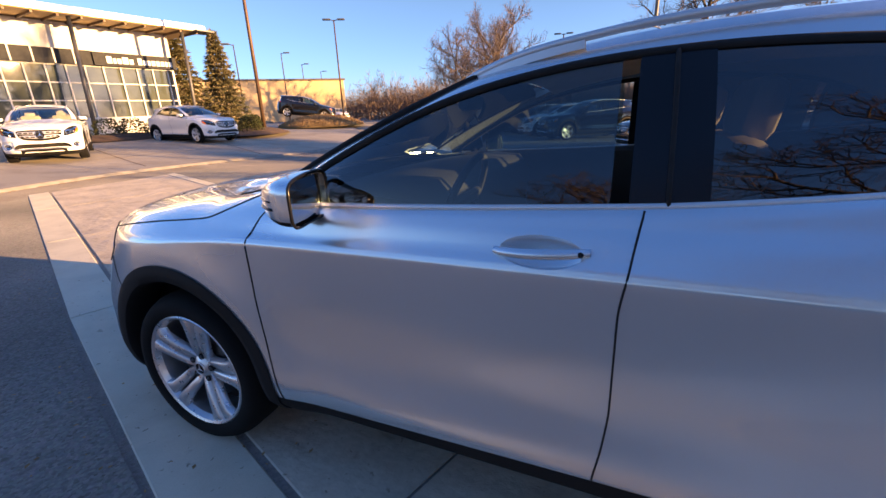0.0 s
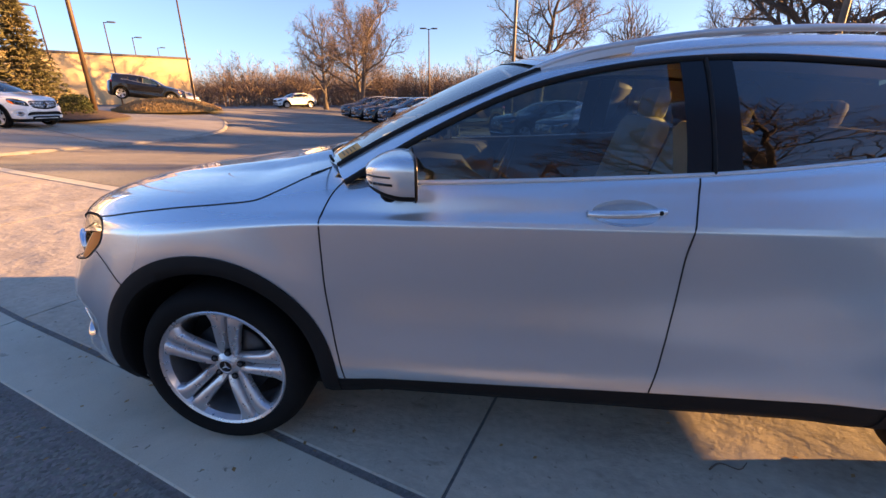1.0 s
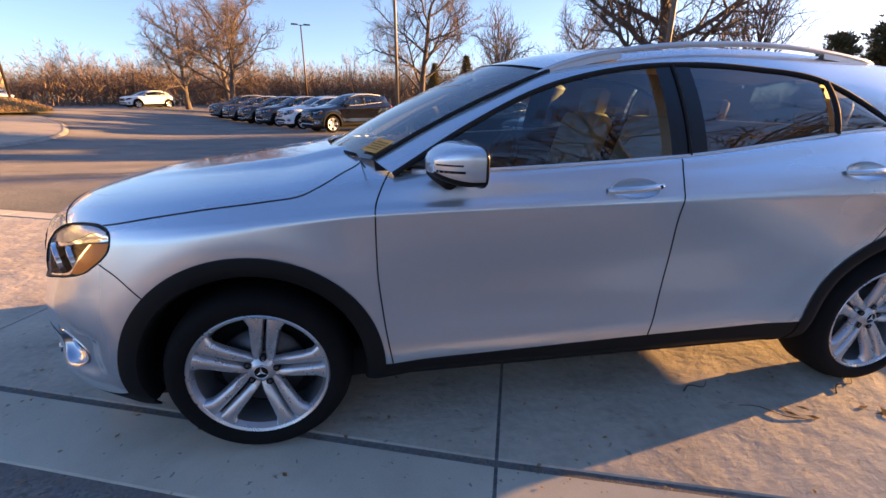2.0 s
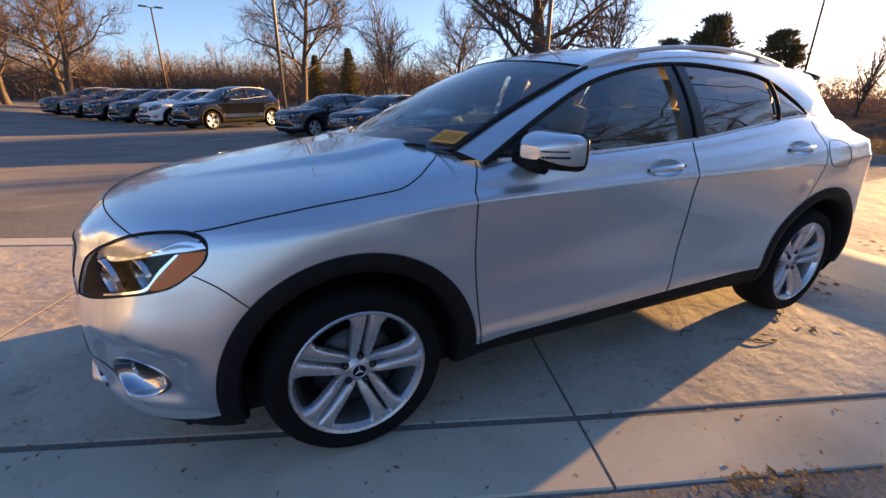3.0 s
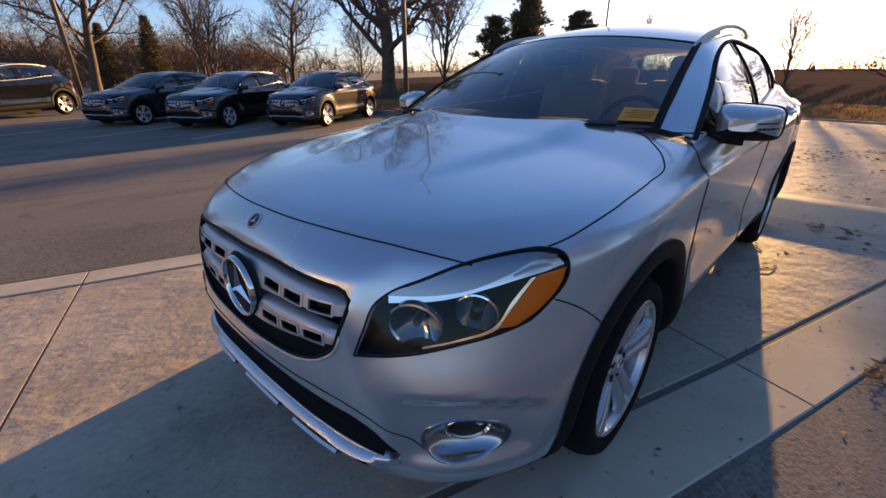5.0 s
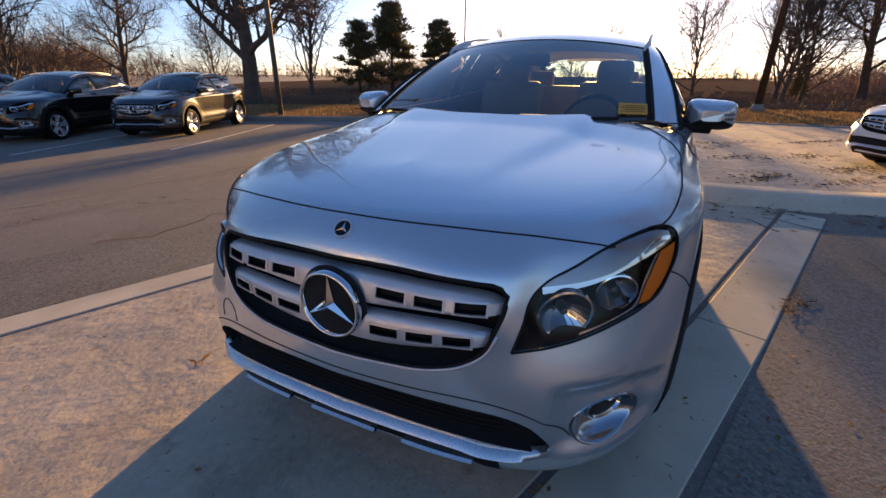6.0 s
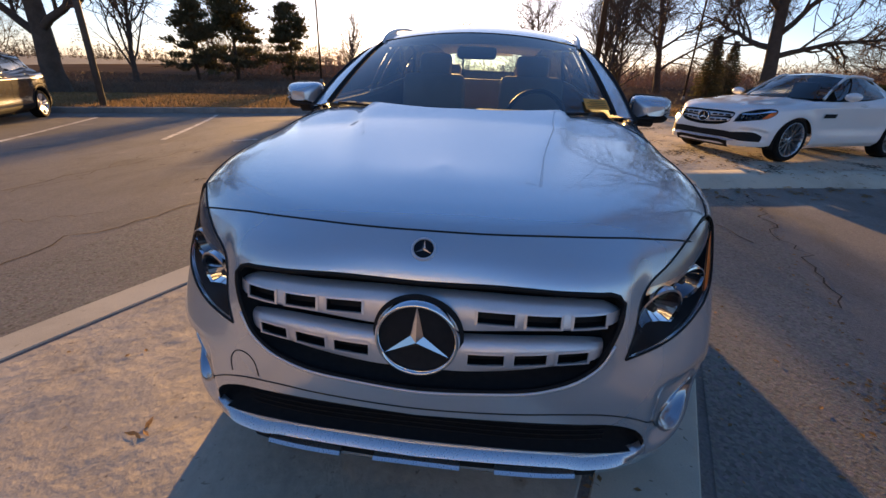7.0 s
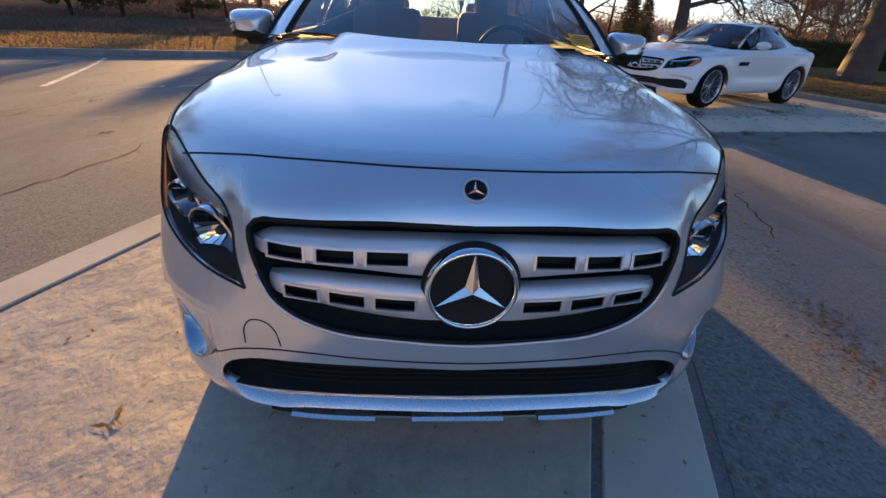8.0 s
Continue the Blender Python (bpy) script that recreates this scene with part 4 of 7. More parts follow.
        pane("mirror_triangle", 0.5, 0.74, M["gloss"], 0.005)
        a = pane("front_side_window", 0.70, 1.56, M["glass"], lab="lightly tinted side window")
        b = pane("rear_side_window", 1.70, 2.36, M["glassdark"], lab="dark privacy side window")
        c = pane("quarter_window", 2.33, 2.705, M["glassdark"], 0.01)
        for o in (a, b, c):
            o.visible_shadow = False
        pane("window_pillar", 1.545, 1.735, M["gloss"], 0.02, "gloss black door pillar", 0.004)
        fl1 = (lambda P: P) if sg < 0 else flip
        bm = bmesh.new()
        tube(bm, fl1([(g[0], g[1] - 0.002, g[2]) for g in G_TOP]), 0.011, 6)
        part("window_seal", bm, M["gap"], car)
        bm = bmesh.new()
        tube(bm, fl1([(p[0], p[1] - 0.004, p[2]) for p in B_LOW[2:]]), 0.009, 6)
        part("belt_trim", bm, M["satin"], car, "satin silver trim under the windows")
        for xx in (1.64, 2.35):
            bm = bmesh.new()
            gi = min(range(len(G_TOP)), key=lambda i: abs(G_TOP[i][0] - xx))
            tube(bm, fl1([tuple(Vector(B_LOW[gi]).lerp(Vector(G_TOP[gi]), t) + Vector((0, -0.008 - 0.08 * t * (1 - t), 0))) for t in np.linspace(0, 1, 8)]), 0.006 if xx < 2 else 0.011, 5)
            part("window_bar", bm, M["gap"], car)
        # roof rail
        bm = bmesh.new()
        pts = fl1([(p[0], p[1] + 0.022 * p[0], p[2]) for p in spline([(1.10, -0.602, 1.396), (1.22, -0.612, 1.440), (1.5, -0.614, 1.493), (1.9, -0.607, 1.521), (2.3, -0.580, 1.517), (2.62, -0.542, 1.492), (2.81, -0.518, 1.468)], 40)])
        tube(bm, pts, [0.005] + [0.0115] * 38 + [0.005], 8)
        rail = part("roof_rail", bm, M["satin"], car, "satin silver roof rail")
        for run in (pts[:9], pts[-9:]):
            bm = bmesh.new()
            grid_mesh(bm, [[(p[0], p[1] + dy, p[2] - dz) for p in run] for dy, dz in ((-0.012, 0.028), (-0.008, 0.0), (0.008, 0.0), (0.012, 0.028))])
            bmesh.ops.recalc_face_normals(bm, faces=bm.faces)
            part("rail_foot", bm, M["satin"], rail)
    # roof
    rows = []
    roofE = [e for e in E_TOP if e[0] >= 1.14]
    for e in roofE:
        row = []
        for u in np.linspace(-1, 1, 25):
            row.append((e[0] - 0.12 * (1 - u * u) * max(0, 1 - (e[0] - 1.14) / 0.9), -e[1] * u, e[2] + 0.05 * (1 - u * u)))
        rows.append(row)
    bm = bmesh.new()
    grid_mesh(bm, rows)
    bmesh.ops.recalc_face_normals(bm, faces=bm.faces)
    part("roof", bm, M["silver"], car, "silver roof")
    bm = bmesh.new()
    grid_mesh(bm, [[screen_pt(u, v) for u in np.linspace(-1, 1, 33)] for v in np.linspace(0, 1, 18)])
    orient(bm, (-0.5, 0, 1))
    ws = part("windscreen", bm, M["screen"], car, "large raked windscreen")
    ws.visible_shadow = False
    for u0 in (-1, 1):
        bm = bmesh.new()
        tube(bm, [tuple(screen_pt(u0, v) + Vector((0, 0, 0.004))) for v in np.linspace(0, 1, 16)], 0.009, 6)
        part("screen_seal", bm, M["gap"], car)
    bm = bmesh.new()
    tube(bm, [tuple(screen_pt(u, 1.0)) for u in np.linspace(-0.97, 0.97, 16)], 0.003, 6)
    part("screen_seal", bm, M["gap"], car)
    # black printed border of the screen
    for us, vs_ in ((np.linspace(-1, -0.965, 3), np.linspace(0, 0.97, 18)), (np.linspace(0.965, 1, 3), np.linspace(0, 0.97, 18))):
        bm = bmesh.new()
        grid_mesh(bm, [[screen_pt(u, v) + Vector((-0.0012, 0, 0.0016)) for u in us] for v in vs_])
        orient(bm, (-0.5, 0, 1))
        part("screen_border", bm, M["gap"], car)
    # black cowl under the screen
    bm = bmesh.new()
    grid_mesh(bm, [[(0.25 + 0.21 * u * u + dx, 0.60 * u, 1.083 + dz) for u in np.linspace(-1, 1, 25)] for dx, dz in ((-0.06, -0.03), (0.0, -0.015), (0.03, -0.012), (0.05, -0.002))])
    part("cowl", bm, M["plastic"], car, "black plastic cowl below the windscreen")
    for y0, y1 in ((-0.50, -0.02), (0.12, 0.56)):
        bm = bmesh.new()
        tube(bm, [tuple(screen_pt(u, 0.012 + 0.004 * math.sin(k)) + Vector((-0.004, 0, 0.003))) for k, u in enumerate(np.linspace(y0 / 0.62, y1 / 0.62, 12))], 0.006, 6)
        part("wiper", bm, M["plastic"], car)
    # tail closing
    at9 = section(9)
    tail = [at9(s) for s in np.linspace(1.8667, 3.0, 20)]
    top = [row[-1] for row in pillar_rows()] + [Vector(p) for p in spline([E_TOP[-1], (3.13, -0.32, 1.455), (3.15, -0.18, 1.47), (3.155, 0.0, 1.475)], 12)][1:]
    bm = bmesh.new()
    rows = ruled(top, tail, 12, 0.0)
    glassy = lambda f: abs(f.calc_center_median().y) < 0.50 and f.calc_center_median().x > 3.0 and 1.10 < f.calc_center_median().z < 1.42
    for nm, mt, keep_glass, lab in (("tailgate", "silver", False, "silver tailgate"), ("rear_window", "glass", True, "rear window in the tailgate")):
        bm = bmesh.new()
        grid_mesh(bm, rows)
        grid_mesh(bm, [[(p[0], -p[1], p[2]) for p in r] for r in rows], flip=True)
        bmesh.ops.delete(bm, geom=[f for f in bm.faces if glassy(f) != keep_glass], context="FACES")
        orient(bm, (1, 0, 0.3)) if keep_glass else bmesh.ops.recalc_face_normals(bm, faces=bm.faces)
        ob = part(nm, bm, M[mt], car, lab)
        ob.visible_shadow = not keep_glass
    bm = bmesh.new()
    ys = np.linspace(-0.47, 0.47, 17)
    droop = [0.045 * (abs(y) / 0.47) ** 2.5 for y in ys]
    grid_mesh(bm, [[(x, y, z - d) for y, d in zip(ys, droop)] for x, z in ((3.04, 1.490), (3.12, 1.482), (3.21, 1.466), (3.225, 1.455), (3.20, 1.440), (3.08, 1.434))])
    bmesh.ops.recalc_face_normals(bm, faces=bm.faces)
    part("spoiler", bm, M["silver"], car, "silver roof spoiler")
    for sg in (-1, 1):
        bm = bmesh.new()
        rows = [[tuple(Vector((0, sg * 0.0, 0)) + Vector((p[0] + 0.004, -sg * p[1] * 1.004 if sg > 0 else p[1] * 1.004, p[2]))) for p in [section(v)(s) for s in np.linspace(2.10, 2.62, 12)]] for v in np.linspace(5.2, 7.6, 8)]
        grid_mesh(bm, rows)
        part("tail_lamp", bm, M["redlens"], car, "red tail lamp")
    # ---- arches, liners, wheels
    for sg in (-1, 1):
        for hx in (0.0, WB):
            rows = []
            for a in np.linspace(radians(-10 if hx else -13), radians(190 if hx else 195), 64):
                c, s_ = math.cos(a), math.sin(a)
                ro = 0.462
                def yat(r):
                    return side_at(hx + r * c, max(ARCHZ + r * s_, 0.215)).y
                row = [(hx + r * c, max(yat(r), -0.93) + dy, ARCHZ + r * s_) for r, dy in ((ro, 0.012), (ro, -0.006), (0.430, -0.013), (0.400, -0.010), (0.391, 0.004))] + [(hx + 0.392 * c, -0.76, ARCHZ + 0.392 * s_)]
                rows.append(row if sg < 0 else [(p[0], -p[1], p[2]) for p in row])
            bm = bmesh.new()
            grid_mesh(bm, rows, flip=sg > 0)
            bmesh.ops.recalc_face_normals(bm, faces=bm.faces)
            part("arch_trim", bm, M["plastic"], car, "black plastic wheel arch trim", sharp=50)
            bm = bmesh.new()
            lathe(bm, [(0.405, sg * 0.84), (0.42, sg * 0.82), (0.42, sg * 0.52), (0.02, sg * 0.52)], 40, "y", (hx, 0, ARCHZ), radians(-4), radians(184))
            part("arch_liner", bm, M["gap"], car)
            wheel(car, hx, sg, 0.0)
    # ---- underside and inside
    bm = bmesh.new()
    box(bm, (1.35, 0, 0.235), (3.9, 1.36, 0.15), None, 0.02)
    part("underbody", bm, M["gap"], car)
    # unseen box added to stop low sun leaking through under the sills
    bm = bmesh.new()
    box(bm, (1.38, 0, 0.235), (1.86, 1.41, 0.14), None, 0.006)
    part("floor_pan", bm, M["gap"], car)
    # hidden boxes inside the front wheels, added to block the last sun streak
    for sg in (-1, 1):
        bm = bmesh.new()
        box(bm, (0.0, sg * 0.555, 0.135), (0.26, 0.21, 0.14), None, 0.015)
        part("suspension_arm", bm, M["gap"], car)
    bm = bmesh.new()
    box(bm, (1.9, 0, 0.52), (2.5, 1.56, 0.05), None, 0.01)
    part("cabin_floor", bm, M["dash"], car)
    rows = [[(x + 0.12 * (y / 0.7) ** 2, y, z) for y in np.linspace(-0.72, 0.72, 21)] for x, z in ((0.30, 0.99), (0.45, 1.045), (0.70, 1.075), (0.86, 1.06), (0.92, 0.98), (0.90, 0.80), (0.95, 0.55))]
    bm = bmesh.new()
    grid_mesh(bm, rows)
    part("dashboard", bm, M["dash"], car, "dark dashboard")
    bm = bmesh.new()
    lathe(bm, [(0.172 + 0.014 * math.cos(a), 0.014 * math.sin(a)) for a in np.linspace(0, math.tau, 9)], 36, "x")
    box(bm, (0, 0, 0), (0.03, 0.33, 0.05), None, 0.01)
    box(bm, (0, 0, -0.07), (0.03, 0.06, 0.16), None, 0.01)
    bmesh.ops.transform(bm, matrix=pose(1.02, -0.37, 1.0, 0, 22, 0), verts=bm.verts)
    part("steering_wheel", bm, M["dash"], car, "dark steering wheel")
    for sy in (-0.37, 0.37):
        seat = new("front_seat")
        seat.parent = car
        bm = bmesh.new()
        box(bm, (1.42, sy, 0.66), (0.50, 0.50, 0.16), Matrix.Rotation(-0.08, 4, "Y"), 0.05)
        part("seat_cushion", bm, M["seat"], seat)
        bm = bmesh.new()
        box(bm, (1.76, sy, 0.95), (0.14, 0.48, 0.58), Matrix.Rotation(0.32, 4, "Y"), 0.055)
        part("seat_back", bm, M["seat"], seat, "beige leather seat back")
        bm = bmesh.new()
        box(bm, (1.875, sy, 1.29), (0.09, 0.25, 0.17), Matrix.Rotation(0.2, 4, "Y"), 0.04)
        part("head_rest", bm, M["seat"], seat)
    bm = bmesh.new()
    box(bm, (2.28, 0, 0.66), (0.5, 1.25, 0.16), None, 0.05)
    box(bm, (2.62, 0, 0.92), (0.14, 1.25, 0.55), Matrix.Rotation(0.35, 4, "Y"), 0.05)
    part("rear_bench", bm, M["seat"], car, "beige rear bench seat")
    for sy in (-0.37, 0.37):
        bm = bmesh.new()
        box(bm, (2.72, sy, 1.24), (0.08, 0.24, 0.14), Matrix.Rotation(0.2, 4, "Y"), 0.035)
        part("rear_head_rest", bm, M["seat"], car)
    for sg in (-1, 1):
        bm = bmesh.new()
        run = B_LOW[3:]
        grid_mesh(bm, [[(p[0], sg * (abs(p[1]) - dy), p[2] - dz if dz < 0.3 else 0.55) for p in run] for dy, dz in ((0.012, -0.003), (0.035, -0.001), (0.055, 0.02), (0.06, 0.12), (0.05, 0.5))])
        bmesh.ops.recalc_face_normals(bm, faces=bm.faces)
        part("door_lining", bm, M["dash"], car)
    bm = bmesh.new()
    grid_mesh(bm, [[(p[0] + 0.03, p[1] * 0.97, p[2] - 0.035) for p in r] for r in [[(e[0], -e[1] * u, e[2] + 0.03 * (1 - u * u)) for u in np.linspace(-1, 1, 9)] for e in roofE[::3]]])
    part("headlining", bm, M["whitecard"], car)
    bm = bmesh.new()
    box(bm, (0.93, 0.0, 1.35), (0.05, 0.22, 0.065), Matrix.Rotation(0.3, 4, "Y"), 0.02)
    part("inner_mirror", bm, M["dash"], car)
    # ---- grille
    gr = new("grille")
    gr.parent = car
    poly = [(-p[0], p[1]) for p in GRILLE] + [(p[0], p[1]) for p in GRILLE[::-1]][1:-1]
    bm = bmesh.new()
    loop0 = [tuple(front_at(y, z, -0.002)) for y, z in poly]
    loop1 = [(p[0] + 0.055, p[1] * 0.985, 0.70 + (p[2] - 0.70) * 0.97) for p in loop0]
    va, vb = [bm.verts.new(p) for p in loop0], [bm.verts.new(p) for p in loop1]
    for i in range(len(va)):
        bm.faces.new([va[i], va[(i + 1) % len(va)], vb[(i + 1) % len(va)], vb[i]])
    bm.faces.new(vb)
    part("grille_back", bm, M["gap"], gr)
    bm = bmesh.new()
    tube(bm, loop0 + loop0[:1], 0.006, 6)
    part("grille_rim", bm, M["plastic"], gr)
    bm = bmesh.new()
    _lp = [(0.150, 0.566), (0.30, 0.585), (0.380, 0.615), (0.424, 0.652), (0.444, 0.700)]
    low = [tuple(front_at(y, z, 0.001)) for y, z in spline([(-y, z) for y, z in _lp[::-1]] + [(0, 0.555)] + _lp, 50)]
    tube(bm, low, 0.0045, 6)
    part("grille_lip", bm, M["satin"], gr, "bright lower grille edge")

    def slat_pt(y, z, off):
        p = front_at(y, z, 0)
        return (p.x + 0.007 - off, y, z)
    for ymax, yk, wk, zs, top, low in (
        (0.452, (0.173, 0.277, 0.379), (0.041, 0.037, 0.036), pchip([0, 0.17, 0.45], [0.757, 0.759, 0.762]), pchip([0, 0.3, 0.40, 0.45], [0.797, 0.797, 0.791, 0.776]), pchip([0, 0.09, 0.24, 0.45], [0.716, 0.718, 0.731, 0.742])),
        (0.424, (0.157, 0.257, 0.352), (0.041, 0.036, 0.034), pchip([0, 0.16, 0.36, 0.45], [0.652, 0.657, 0.673, 0.676]), pchip([0, 0.1, 0.33, 0.40], [0.694, 0.696, 0.707, 0.702]), pchip([0, 0.08, 0.24, 0.40], [0.611, 0.612, 0.629, 0.660]))):
        hs = 0.0135
        slots = [(sg * yc - wd, sg * yc + wd) for sg in (-1, 1) for yc, wd in zip(yk, wk)]
        brk = sorted({round(float(y), 5) for y in np.linspace(-ymax, ymax, 45) if not any(a - 0.006 < y < b + 0.006 for a, b in slots)} | {round(q, 5) for ab in slots for q in ab} | {round((a + b) / 2, 5) for a, b in slots})
        rows = []
        for y in brk:
            a = abs(y)
            e = smooth01(ymax - 0.03, ymax, a)
            t_, l_, z_ = top(a) - 0.006 * e, low(a) + 0.006 * e, zs(a)
            rows.append([slat_pt(y, l_, -0.03), slat_pt(y, l_, -0.008 - 0.01 * e), slat_pt(y, l_ + 0.006, -0.001 - 0.012 * e), slat_pt(y, z_ - hs, 0.003 - 0.016 * e), slat_pt(y, z_ + hs, 0.003 - 0.016 * e), slat_pt(y, t_ - 0.007, -0.002 - 0.012 * e), slat_pt(y, t_, -0.010 - 0.01 * e), slat_pt(y, t_, -0.035)])
        bm = bmesh.new()
        vs = [[bm.verts.new(p) for p in r] for r in rows]
        for i in range(len(rows) - 1):
            ym = (brk[i] + brk[i + 1]) / 2
            for q in range(7):
                if q == 3 and any(a < ym < b for a, b in slots):
                    continue
                bm.faces.new([vs[i][q], vs[i + 1][q], vs[i + 1][q + 1], vs[i][q + 1]])
        bmesh.ops.recalc_face_normals(bm, faces=bm.faces)
        orient(bm, (-1, 0, 0.2))
        part("grille_slat", bm, M["satin"], gr, "satin silver grille slat with dark slots", sharp=40)
        for a, b in slots:
            loop = [(y, zs(abs(y)) + sz * hs) for y, sz in ((a, -1), ((a + b) / 2, -1), (b, -1), (b, 1), ((a + b) / 2, 1), (a, 1))]
            A = [slat_pt(y, z, 0.003) for y, z in loop]
            B = [(p[0] + 0.022, p[1], p[2]) for p in A]
            bm = bmesh.new()
            va, vb = [bm.verts.new(p) for p in A], [bm.verts.new(p) for p in B]
            for i in range(6):
                bm.faces.new([va[i], va[(i + 1) % 6], vb[(i + 1) % 6], vb[i]])
            bm.faces.new(vb)
            part("slot", bm, M["plastic"], gr, smooth=False)
            bm = bmesh.new()
            C = [slat_pt(y + (0.006 if y == b else -0.006 if y == a else 0), z + (0.005 if i > 2 else -0.005), 0.005) for i, (y, z) in enumerate(loop)]
            D = [slat_pt(y, z, 0.006) for y, z in loop]
            vc, vd, ve = [[bm.verts.new(p) for p in L] for L in (C, D, [(p[0] + 0.006, p[1], p[2]) for p in D])]
            for i in range(6):
                k = (i + 1) % 6
                bm.faces.new([vc[i], vc[k], vd[k], vd[i]])
                bm.faces.new([vd[i], vd[k], ve[k], ve[i]])
            bmesh.ops.recalc_face_normals(bm, faces=bm.faces)
            part("slot_rim", bm, M["satin"], gr, "bright raised slot edge", smooth=False)
    # big emblem
    bm = bmesh.new()
    sx = front_at(0, 0.703).x
    lathe(bm, [(0.085, 0.004), (0.087, -0.008), (0.091, -0.010), (0.095, -0.006), (0.097, 0.006)], 48, "x", (sx - 0.010, 0, 0.703))
    part("emblem_ring", bm, M["chrome"], gr, "chrome emblem ring")
    bm = bmesh.new()
    lathe(bm, [(0.001, 0.004), (0.088, 0.004), (0.105, 0.02)], 48, "x", (sx - 0.010, 0, 0.703))
    part("emblem_back", bm, M["gap"], gr)
    bm = bmesh.new()
    emblem(bm, 0.086, 0.014)
    bmesh.ops.translate(bm, vec=(sx - 0.010, 0, 0.703), verts=bm.verts)
    bmesh.ops.recalc_face_normals(bm, faces=bm.faces)
    part("emblem", bm, M["chrome"], gr, "chrome three-armed emblem", smooth=False)
    # small badge on the nose
    p = front_at(0, 0.889)
    n, _ = ref_normal(p)
    q = Vector((-1, 0, 0)).rotation_difference(n).to_matrix().to_4x4()
    for nm, mt, prof in (("badge_ring", "satin", [(0.022, 0.0), (0.0235, -0.004), (0.0275, -0.004), (0.029, 0.001)]), ("badge_back", "gloss", [(0.0005, -0.002), (0.023, -0.002)])):
        bm = bmesh.new()
        lathe(bm, prof, 32, "x")
        bmesh.ops.transform(bm, matrix=Matrix.Translation(p) @ q, verts=bm.verts)
        part(nm, bm, M[mt], car)
    bm = bmesh.new()
    emblem(bm, 0.021, 0.004)
    bmesh.ops.transform(bm, matrix=Matrix.Translation(p + n * 0.002) @ q, verts=bm.verts)
    part("badge", bm, M["chrome"], car, smooth=False)
    # ---- lower intake and skid strip
    ipoly = [(-p[0], p[1]) for p in INTAKE] + [(p[0], p[1]) for p in INTAKE[::-1]][1:-1]
    bm = bmesh.new()
    loop0 = [tuple(front_at(y, z, -0.002)) for y, z in ipoly]
    loop1 = [(p[0] + 0.09, p[1] * 0.97, 0.46 + (p[2] - 0.46) * 0.9) for p in loop0]
    va, vb = [bm.verts.new(p) for p in loop0], [bm.verts.new(p) for p in loop1]
    for i in range(len(va)):
        bm.faces.new([va[i], va[(i + 1) % len(va)], vb[(i + 1) % len(va)], vb[i]])
    bm.faces.new(vb)
    part("lower_intake", bm, M["gap"], car, "dark lower air intake")
    for k in range(5):
        bm = bmesh.new()
        z = 0.40 + 0.018 * k
        tube(bm, [tuple(front_at(y, z, -0.03)) for y in np.linspace(-0.48, 0.48, 25)], 0.003, 4)
        part("intake_bar", bm, M["plastic"], car)
    bm = bmesh.new()
    _cp = [(0.25, 0.514), (0.36, 0.520), (0.47, 0.511), (0.54, 0.487), (0.60, 0.442), (0.632, 0.395)]
    gap = [tuple(front_at(y, z, 0.0004)) for y, z in spline([(-y, z) for y, z in _cp[::-1]] + [(0, 0.502)] + _cp, 70)]
    tube(bm, gap, 0.0018, 5)
    part("panel_gap", bm, M["gap"], car)
    ys = np.linspace(-0.594, 0.594, 71)
    zlow = pchip([0, 0.28, 0.36, 0.43, 0.48, 0.60], [0.352, 0.360, 0.358, 0.347, 0.347, 0.360])
    bm = bmesh.new()
    rows = []
    for y in ys:
        z = zlow(abs(y))
        h = 0.023 if abs(y) < 0.5 else 0.023 - 0.10 * (abs(y) - 0.5)
        b = front_at(y, max(z, 0.36), 0.0)
        k = 0.002 + 0.006 * (1 - smooth01(0.50, 0.594, abs(y)))
        bt, bb = front_at(y, z + h), front_at(y, max(z - 0.01, 0.33))
        rows.append([(bb.x + 0.02, y, z - 0.014), (bb.x - k * 2.2, y, z - 0.010), (b.x - k * 2.6 - 0.001, y, z - 0.002), (bt.x - 0.004, y, z + h - 0.004), (bt.x + 0.02, y, z + h)])
    grid_mesh(bm, rows)
    bmesh.ops.recalc_face_normals(bm, faces=bm.faces)
    part("skid_strip", bm, M["brushed"], car, "pale satin silver strip along the lower bumper", sharp=60)
    bm = bmesh.new()
    rows = []
    for y in np.linspace(-0.47, 0.47, 41):
        z = zlow(abs(y)) - 0.012
        b = front_at(y, max(z, 0.34), 0.0)
        rows.append([(b.x - 0.004, y, z), (b.x + 0.01, y, z - 0.05), (b.x + 0.05, y, z - 0.10), (b.x + 0.16, y, 0.215)])
    grid_mesh(bm, rows)
    bmesh.ops.recalc_face_normals(bm, faces=bm.faces)
    part("bumper_underside", bm, M["plastic"], car, "black plastic lower bumper")
    for y0, y1 in ((-0.408, -0.204), (-0.114, 0.114), (0.204, 0.408)):
        bm = bmesh.new()
        rows = []
        for y in np.linspace(y0, y1, 9):
            b = front_at(y, 0.36)
            z = 0.310
            rows.append([(b.x + 0.04, y, z - 0.004), (b.x - 0.016, y, z), (b.x - 0.020, y, z + 0.006), (b.x - 0.012, y, z + 0.012), (b.x + 0.04, y, z + 0.010)])
        grid_mesh(bm, rows)
        bmesh.ops.recalc_face_normals(bm, faces=bm.faces)
        part("skid_fin", bm, M["brushed"], car)
